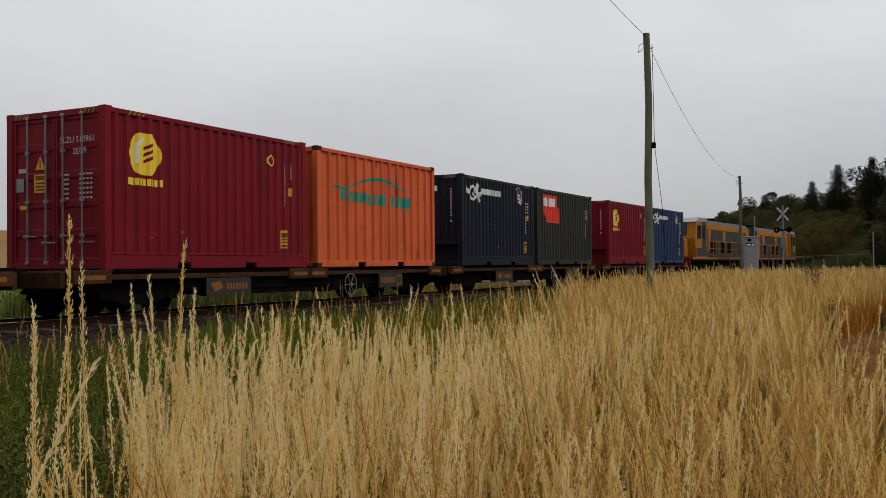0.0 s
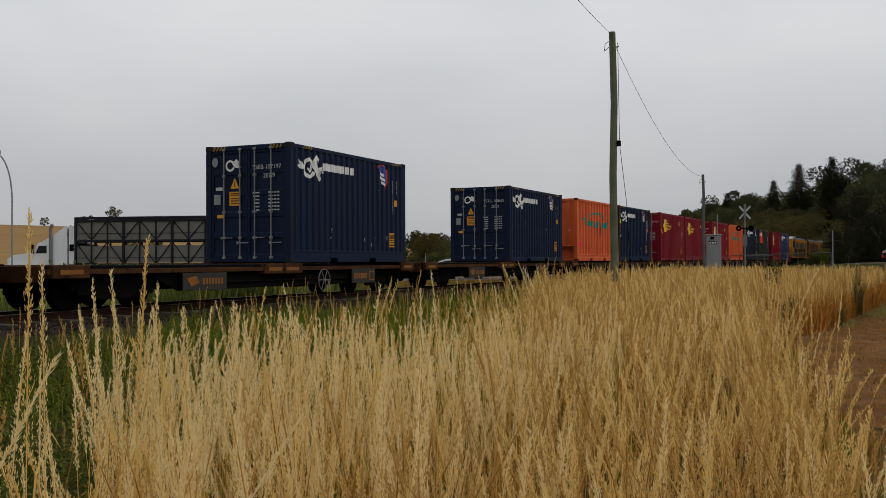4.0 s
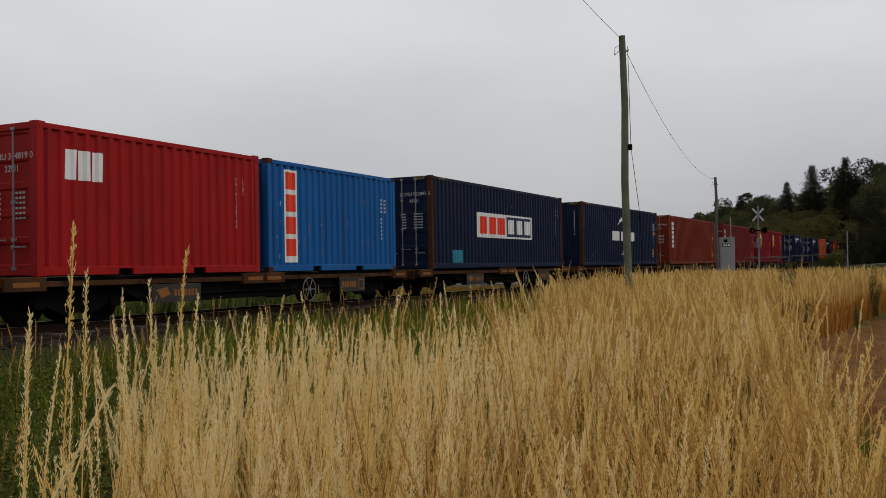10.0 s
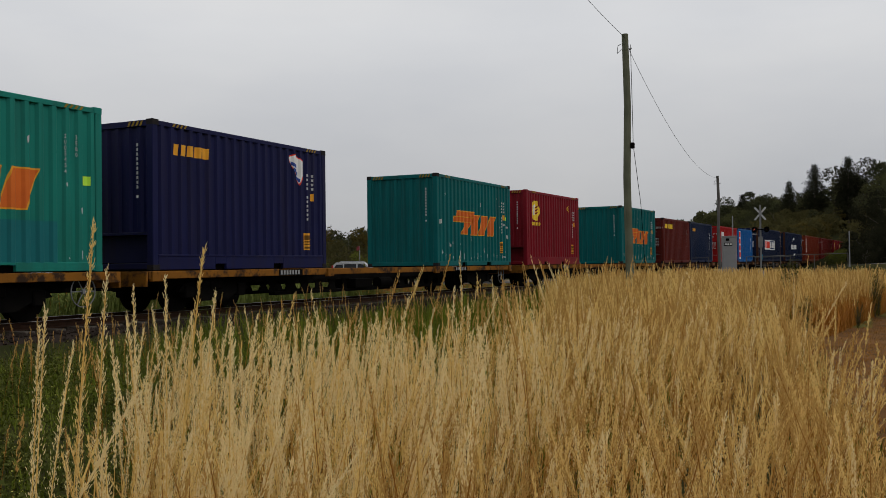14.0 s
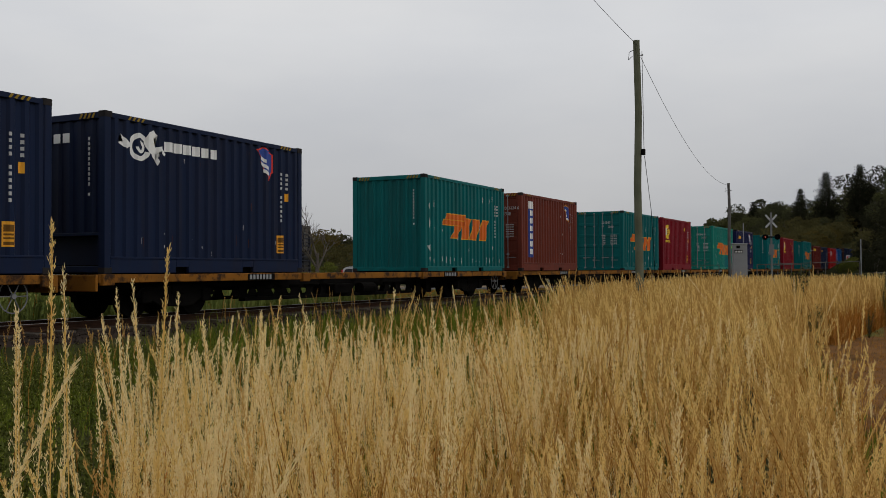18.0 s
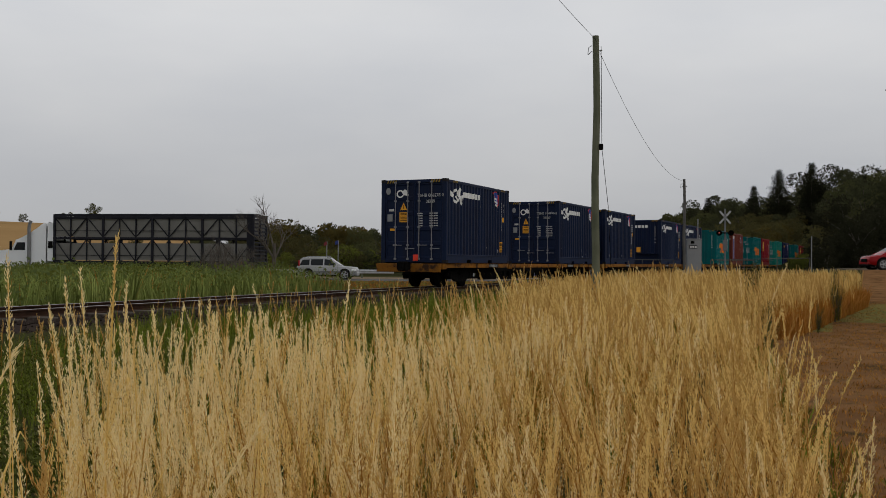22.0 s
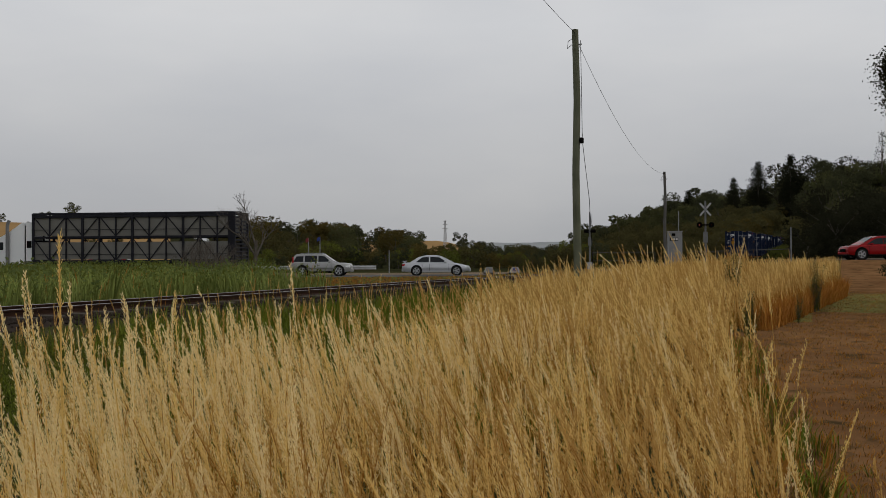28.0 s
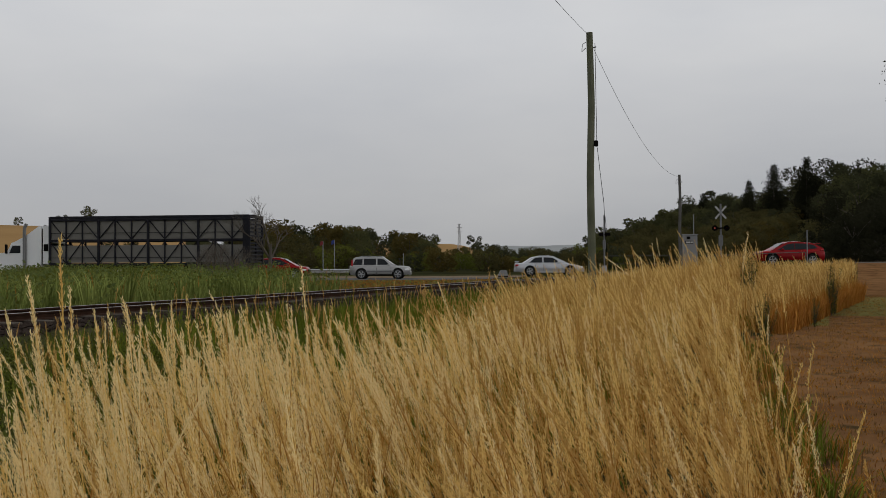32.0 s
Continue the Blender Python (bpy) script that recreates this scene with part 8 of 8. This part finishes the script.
    # lone tall stalks in front, over the green at the left: bearing, distance and height
    lone = ((49.9, 2.40, 1.42), (50.0, 2.25, 1.47), (49.1, 2.70, 1.36), (48.5, 2.40, 1.66), (47.2, 2.50, 1.55), (44.4, 2.60, 1.50), (43.7, 2.45, 1.44), (43.0, 2.35, 1.60), (42.7, 2.50, 1.52),
            (41.8, 2.50, 1.49), (41.0, 2.65, 1.42), (40.4, 2.80, 1.38), (39.8, 2.60, 1.42), (39.3, 2.80, 1.41), (46.0, 2.30, 1.20), (45.5, 2.50, 1.18), (48.0, 2.20, 1.15), (47.4, 2.90, 1.25), (44.0, 2.90, 1.2))
    for k, (turn, r, h) in enumerate(lone):
        x, y = polar(turn, r)
        ob = sow("dry_grass", np.array([[x, y, 0.0]]), [lone_[k % 8]], (STRAW_PALE, HEADS if k % 4 == 3 else HEADS_PALE, STRAW), "tall dry stalk standing over the green", lambda g, p, n: np.full(n, h), (0.0, 0.0, 0.015), "dry grass of the verge", 90 + k)
        LONE.append((ob, 0.32 + 0.05 * (k % 5)))

    # two bleached plumes close to the lens, and the verge going on behind
    fat_ = [stalk(rng, 0.34, 0.0100, 0.30, 0, 0.02, 1.5) for _ in range(2)]
    for k, (x, y, h, lx, ly) in enumerate(((-1.355, 0.327, 1.458, 0.447, 0.224), (-1.396, 0.642, 1.347, 0.536, 0.269))):
        ob = sow("dry_grass", np.array([[x, y, 0.0]]), [fat_[k]], (HEADS_PALE, HEADS_PALE, STRAW), "bleached grass plume close to the lens", lambda g, p, n: np.full(n, h), (lx, ly, 0.0), "dry grass of the verge", 197 + k)
        LONE.append((ob, 0.3))
    b_ = np.stack([rng.uniform(-4.2, -0.9, 1200), rng.uniform(-7, 0.3, 1200)], axis=1)
    sow("dry_grass", np.column_stack([b_, ground_of(b_)]), far, DRY_FAR, "tall dry straw-coloured grass with feathery seed heads", tall, (-0.05, 0.0, 0.1), "dry grass of the verge", 99)

    # green undergrowth between the dry grass and the line
    tuft = [blades(rng, 7, 0.55, 0.006) for _ in range(10)]
    p = np.stack([rng.uniform(-11.6, -0.3, 16000), rng.uniform(0.5, 34, 16000)], axis=1)
    keep = np.array([a > (-11.3 if b > 12 else -10.9) and a < right_edge(b) - 1.0 and math.hypot(a, b) > 1.3 and (a < left_edge(b) + 1.2 or rng.random() < 0.35) for a, b in p])
    p = p[keep]
    ob = sow("green_grass", np.column_stack([p, ground_of(p)]), tuft, (GREEN,), "lush green undergrowth beside the railway", lambda g, q, n: g.uniform(0.55, 1.3, n) * (0.42 + 0.58 * np.clip((q[:, 1] - 4.5) / 6, 0, 1)), (0, 0, 0.1), "", 91)
    few = p[rng.random(len(p)) < 0.10]
    sow("weeds", np.column_stack([few, ground_of(few)]), far, (RUSSET, HEADS_BROWN, GREEN), "thin brown seed stems in the green undergrowth", lambda g, q, n: g.uniform(0.55, 0.95, n), (0, 0, 0.12), "", 95)
    dots = p[(p[:, 1] < 9) & (rng.random(len(p)) < 0.5)]
    v = np.column_stack([dots + rng.normal(0, 0.08, dots.shape), ground_of(dots) + rng.uniform(0.15, 0.40, len(dots))])
    v, f = cards(np.repeat(v, 5, axis=0) + rng.normal(0, 0.06, (len(v) * 5, 3)), rng.uniform(0.004, 0.009, len(v) * 5), rng)
    tagged(new("weed_flowers", mesh_from("weed_flowers", v, f, BLOOM)), "tiny pale yellow flowers in the green undergrowth", "flowers", kind="stuff")
    # small-leaved weeds, up to the foot of the ballast
    k_ = np.stack([rng.uniform(-11.0, -4.0, 1500), rng.uniform(3.0, 13.0, 1500)], axis=1)
    k_ = k_[np.array([a < left_edge(b) + 0.4 and noise.noise(Vector((a * 0.6, b * 0.6, 4.0))) > -0.22 for a, b in k_])]
    c = np.repeat(np.column_stack([k_, ground_of(k_)]), 70, axis=0) + rng.normal(0, 1, (len(k_) * 70, 3)) * np.array([0.12, 0.12, 0.0])
    c[:, 2] += rng.uniform(0.02, 1.0, len(c)) ** 0.8 * np.repeat(rng.uniform(0.20, 0.52, len(k_)), 70)
    v, f = cards(c, rng.uniform(0.010, 0.024, len(c)), rng)
    tagged(new("leafy_weeds", mesh_from("leafy_weeds", v, f, LEAF_WEED)), "small-leaved green weeds beside the ballast", "weeds", kind="stuff")
    top = c[rng.random(len(c)) < 0.06] + np.array([0, 0, 0.05])
    v, f = cards(top, rng.uniform(0.006, 0.011, len(top)), rng)
    tagged(new("weed_flowers", mesh_from("weed_flowers", v, f, BLOOM)), "tiny yellow flowers on the weeds by the ballast", "flowers", kind="stuff")
    # pale tall grass bank on the far side of the line
    bank = [blades(rng, 8, 1.12, 0.015) for _ in range(10)]
    pts = []
    while len(pts) < 15000:
        a, b = rng.uniform(-62, -16.2), rng.uniform(2, 62)
        depth = -math.sin(ROAD_YAW) * a + math.cos(ROAD_YAW) * b
        u = math.cos(ROAD_YAW) * a + math.sin(ROAD_YAW) * b
        if depth < 57.5 - 0.9 * max(0, u + 13) and depth > 12 and (u < -9.5 or depth < 42 - 1.6 * (u + 9.5)) and (rng.random() < 0.9):
            pts.append((a, b))
    p = np.array(pts)
    sow("green_grass", np.column_stack([p, ground_of(p)]), bank, (REED,), "pale green tall grass bank across the railway", lambda g, q, n: g.uniform(0.7, 1.25, n), (0.02, 0, 0.1), "", 92)
    p0 = p
    weeds = p[rng.random(len(p)) < 0.12]
    sow("weeds", np.column_stack([weeds, ground_of(weeds)]), far, (RUSSET, RUSSET, RUSSET), "brown seeding weeds in the green bank", lambda g, q, n: g.uniform(0.7, 1.15, n), (0, 0, 0.1), "", 94)
    clumps = p0[rng.random(len(p0)) < 0.15]
    z = ground_of(clumps)
    c = np.repeat(np.column_stack([clumps, z]), 26, axis=0) + rng.normal(0, 1, (len(clumps) * 26, 3)) * np.array([0.22, 0.22, 0.0])
    c[:, 2] += rng.uniform(0.15, 1.35, len(c)) ** 0.8
    v, f = cards(c, rng.uniform(0.035, 0.085, len(c)), rng)
    half = len(f) // 2
    tagged(new("leafy_weeds", mesh_from("leafy_weeds", v, f[:half], LEAF_BANK)), "leafy mid-green weeds growing through the bank", "weeds", kind="stuff")
    f = f[half:]
    tagged(new("leafy_weeds", mesh_from("leafy_weeds", v, f, LEAF_LIME)), "leafy light green weeds growing through the bank", "weeds", kind="stuff")
    q_ = np.array([road_place(a, b) for a, b in zip(rng.uniform(-12.0, -9.2, 200), rng.uniform(42, 47, 200))])
    sow("weeds", np.column_stack([q_, ground_of(q_)]), far, (BARK, BARK, BARK, STRAW_BROWN, BARK, BARK), "withered brown thistles among the dead shrubs", lambda g, q, n: g.uniform(0.9, 1.7, n), (0, 0, 0.14), "", 196)
    # dry strip between the line and the road
    strip_ = [blades(rng, 7, 0.12, 0.012) for _ in range(8)]
    u_, d_ = rng.uniform(-16, 13, 9000), rng.uniform(46, 61, 9000)
    p = np.array([road_place(a, b) for a, b in zip(u_, d_)])
    off = np.array([a - MID - across(b)[0] for a, b in p])
    p = p[(off < -2.4) & (off > -26)]
    sow("verge_grass", np.column_stack([p, ground_of(p)]), strip_, (STRAW_BROWN, STRAW_BROWN, STRAW_BROWN, LAWN_BLADE, LAWN_BLADE, LAWN_BLADE, REED, REED, REED), "short tan and green grass between the line and the road", lambda g, q, n: g.uniform(0.5, 1.4, n), (0, 0, 0.15), "", 96)
    # short tufts on the mown lawn
    short = [blades(rng, 4, 0.05, 0.004) for _ in range(8)]
    p = np.stack([rng.uniform(-1.5, 9, 34000), 2.0 + 38 * rng.random(34000) ** 1.7], axis=1)
    p = p[np.array([a > right_edge(b) - 0.3 for a, b in p])]
    lush = rng.random(len(p)) < 0.85 * np.clip((p[:, 1] - 18 - 4 * np.sin(p[:, 0] * 1.3)) / 8, 0, 1)
    sow("lawn_tufts", np.column_stack([p[lush], ground_of(p[lush])]), short, (LAWN_BLADE, LAWN_BLADE, LAWN_BLADE, STRAW_BROWN, STRAW_BROWN, STRAW_BROWN, LAWN_BLADE, LAWN_BLADE, LAWN_BLADE), "short green tufts on the mown lawn", lambda g, q, n: g.uniform(0.4, 1.2, n), (0, 0, 0.3), "", 193)
    p = p[~lush]
    sow("lawn_tufts", np.column_stack([p, ground_of(p)]), short, (STRAW_BROWN, STRAW_BROWN, STRAW_BROWN, RUSSET, RUSSET, RUSSET, LAWN_BLADE, LAWN_BLADE, LAWN_BLADE), "short dry lawn tufts", lambda g, q, n: g.uniform(0.4, 1.2, n), (0, 0, 0.3), "", 93)
    # low green and brown growth at the foot of the dry grass
    foot = [blades(rng, 9, 0.30, 0.006) for _ in range(8)]
    b_ = 1.6 + 16 * rng.random(1300) ** 1.3
    p = np.column_stack([np.array([right_edge(q) for q in b_]) + rng.normal(0.22, 0.16, 1300), b_])
    p = p[np.array([noise.noise(Vector((0.0, b * 0.8, 3.0))) + rng.normal(0, 0.25) > -0.05 for _, b in p])]
    sow("edge_grass", np.column_stack([p, ground_of(p)]), foot, (GREEN, GREEN, GREEN, STRAW_BROWN, STRAW_BROWN, STRAW_BROWN, LAWN_BLADE, LAWN_BLADE, LAWN_BLADE), "low green and brown grass at the foot of the dry stand", lambda g, q, n: g.uniform(0.35, 1.1, n), (0.1, 0, 0.2), "", 98)


build_grass()


def build_edge_plants():
    """Leafy weeds at the edge of the dry grass, and the gum whose twigs hang in from the side."""
    def weed_kind(seed):
        """Upright leafy stems from one root, 1.3 m tall."""
        rng = np.random.default_rng(seed)
        wood, pts, sz = Shape(), [], []
        wood.tube((0, 0, -0.05), (0, 0, 0.25), 0.02, 0.012, 6)
        for _ in range(16):
            g, lean, h = rng.uniform(0, math.tau), rng.uniform(0.03, 0.30), rng.uniform(0.7, 1.3)
            z = np.sort(rng.uniform(0.08, 1.0, 110)) * h
            q = lean * (z / h) ** 1.3
            pts.append(np.stack([math.cos(g) * q, math.sin(g) * q, z], axis=1) + rng.normal(0, 0.030, (110, 3)))
            sz.append(rng.uniform(0.009, 0.021, 110))
            wood.tube((0, 0, 0.1), (math.cos(g) * lean, math.sin(g) * lean, h), 0.006, 0.002, 4)
        v, f = cards(np.concatenate(pts), np.concatenate(sz), rng)
        return wood.mesh("trunk"), mesh_from("crown", v, f, LEAF_WEED)

    bush = [weed_kind(70 + k) for k in range(3)]
    for k, (x, y, s) in enumerate(((-1.36, 18.0, 0.74), (-1.5, 18.7, 0.62), (-0.42, 27.8, 1.12), (-0.34, 28.3, 0.8), (-0.70, 23.0, 0.55), (-2.17, 23.9, 1.28), (-2.35, 24.2, 1.15), (-3.9, 39.2, 0.9))):
        w_ = plant(bush, k, x, y, s, 50 * k, "leafy green weed at the edge of the dry grass", "bush", "weeds at the grass edge", 0.02, "weed")
        for q in w_.children:
            tagged(q, kind="stuff")
    big = broadleaf(77, 2.6, 1.5, 5200, 0.045, LEAF_DARK, 0.05)
    plant([big], 0, *polar(-5.0, 40), 1.0, 0, "dark leafy bush beside the lawn", "bush", name="bush")
    # a few broad leaf blades, green and yellowed, standing in the dry grass
    rng = np.random.default_rng(8)
    for k, (x, y, h, way, material) in enumerate(((-0.72, 1.86, 0.92, 150, RUSSET), (-0.62, 1.9, 0.66, 160, GREEN), (-0.57, 1.88, 0.62, 20, GREEN), (-0.50, 2.1, 0.85, 60, STRAW_PALE),
                                                  (-0.95, 2.0, 0.62, 120, GREEN), (-0.40, 2.0, 0.80, 40, RUSSET), (-1.1, 1.7, 0.75, 200, HEADS), (-0.85, 1.75, 0.70, 170, GREEN))):
        sh = Shape()
        d, q = Vector((math.cos(radians(way)), math.sin(radians(way)), 0)), Vector((-math.sin(radians(way)), math.cos(radians(way)), 0))
        n = 9
        pts = [d * h * 0.55 * (i / n) ** 2 + Vector((0, 0, h * (i / n) * (1 - 0.28 * (i / n) ** 2))) for i in range(n + 1)]
        wide = [0.010 * (1 - 0.85 * (i / n) ** 2.2) for i in range(n + 1)]
        sh.add([p + q * w * c + d * 0.004 * abs(c) for p, w in zip(pts, wide) for c in (-1, 0, 1)],
               [(3 * i + c, 3 * i + c + 1, 3 * i + c + 4, 3 * i + c + 3) for i in range(n) for c in (0, 1)])
        ob = single("leaf_blade", sh, material, "broad arching leaf blade among the dry stalks", "grass", "leaf blades in the dry grass")
        ob.location = (x, y, 0)
    # the gum beside the lawn: its lowest bough hangs out towards the line
    rng = np.random.default_rng(83)
    x, y = polar(-11, 31.5)
    wood, pts, sz = Shape(), [], []
    wood.path([(0, 0, -0.3), (0.1, 0, 2.5), (-0.1, 0.2, 5.0), (0.2, 0.1, 8.0)], 0.24, 10)
    for turn, r, z, rad in ((-4.9, 31, 6.8, 1.40), (-7.2, 31.2, 7.7, 1.8), (-9.5, 32.5, 9.2, 2.2), (-12.5, 31, 7.2, 2.2), (-14.5, 33, 9.6, 2.3), (-11.5, 29.5, 8.2, 2.0)):
        a, b = polar(turn, r)
        c = np.array([a - x, b - y, z])
        wood.path([(0, 0.1, min(4.6, z - 2.2)), tuple(c * 0.55 + np.array([0, 0, 0.45 * (z - 1.2)])), tuple(c)], 0.07, 6)
        for _ in range(34 if rad < 1.5 else 16):
            g = rng.normal(size=3)
            g /= np.linalg.norm(g)
            k_, n = c + g * rad * rng.uniform(0.25, 0.78), 2200 if rad < 1.5 else 900
            q = rng.normal(size=(n, 3)) * rad * np.array([0.17, 0.17, 0.20])
            pts.append(k_ + q)
            sz.append(rng.uniform(0.6, 1.3, n) * (0.042 if rad < 1.5 else 0.050))
    v, f = cards(np.concatenate(pts), np.concatenate(sz), rng)
    t = thing("gum_tree", "large gum tree whose leafy branches hang over the lawn", "tree", m=pose(x, y, ground_z(x, y)))
    part("trunk", wood.mesh("trunk"), BARK, t)
    # the crown takes the same shade-darkened leaf colour
    part("crown", mesh_from("crown", v, f, LEAF_PINE_SHADED), None, t)


build_edge_plants()

# ---- movement ----


def along(t):
    """Metres that the train has gone at t seconds."""
    return 14.952 * t - 0.02113 * t * t


def motions():
    times = [float(t) for t in range(0, 33)]
    for ob, s, z in MOVING:
        walk(ob, [(t, on_track(s + along(t), z)) for t in times])
    for ob, s, z in TURNED:
        walk(ob, [(t, on_track(s + along(t), z) @ pose(0, 0, 0, 0, 0, 180)) for t in times])
    for ob, half, depth, back, keys in CARS:
        sign = -1 if back else 1
        rows = [(t, on_road(u - sign * half, depth, back)) for t, u in keys]
        walk(ob, rows)
        for wheel, owner, r in WHEELS:
            if owner is ob:
                ts = [0.0] + [float(t) for t in np.arange(25.0, 32.01, 0.1)]
                us = np.interp(ts, [k[0] for k in keys], [k[1] for k in keys])
                turn = [math.degrees(abs(u - us[0]) / r) for u in us]
                home = wheel.location.copy()
                walk(wheel, [(t, Matrix.Translation(home) @ pose(0, 0, 0, 0, a, 0)) for t, a in zip(ts, turn)])
    # the wind: degrees of lean along the line of the train, then back against it once the train has gone
    wind = ((0, -1), (3, 0), (7, 1), (9, 1), (11, 1.5), (12, 4), (13, 6), (14, 5), (15.5, 1), (17, -1), (19, -1), (21, 0), (22, -3), (23, -8), (25, -11), (28, -14), (30, -15), (32, -17))

    def leaning(home, a, b):
        return Matrix.Translation(home) @ pose(0, 0, 0, -0.40 * a + 0.3 * b, 0.91 * a, 0)

    for ob, size, phase in SWAY:
        home = ob.location.copy()
        rows = []
        for k in range(0, 65):
            t = k / 2
            a = float(np.interp(t - 0.15 * math.sin(phase), [q[0] for q in wind], [q[1] for q in wind]))
            a *= 1 + 0.25 * math.sin(2 * phase)
            rows.append((t, leaning(home, size * (a + 1.1 * math.sin(1.9 * t + phase) + 0.6 * math.sin(4.3 * t + 2 * phase)), size * 1.2 * math.sin(1.4 * t + 3 * phase))))
        walk(ob, rows)

    # gusts bend the tall lone stalks further
    gust = ((0, 0), (1, 2), (2, 3), (3, 2), (4, 0), (5.5, -1), (7, -2), (8.5, 1), (10, 5), (11, 8), (12, 19), (13, 24), (14, 8), (15, 1), (16, -1), (17, -2), (19, 0), (22, -2), (25, -5), (28, -9), (30, -9), (32, -12))
    for ob, size in LONE:
        home = ob.location.copy()
        walk(ob, [(float(t), leaning(home, size * a, 0)) for t, a in gust])


motions()
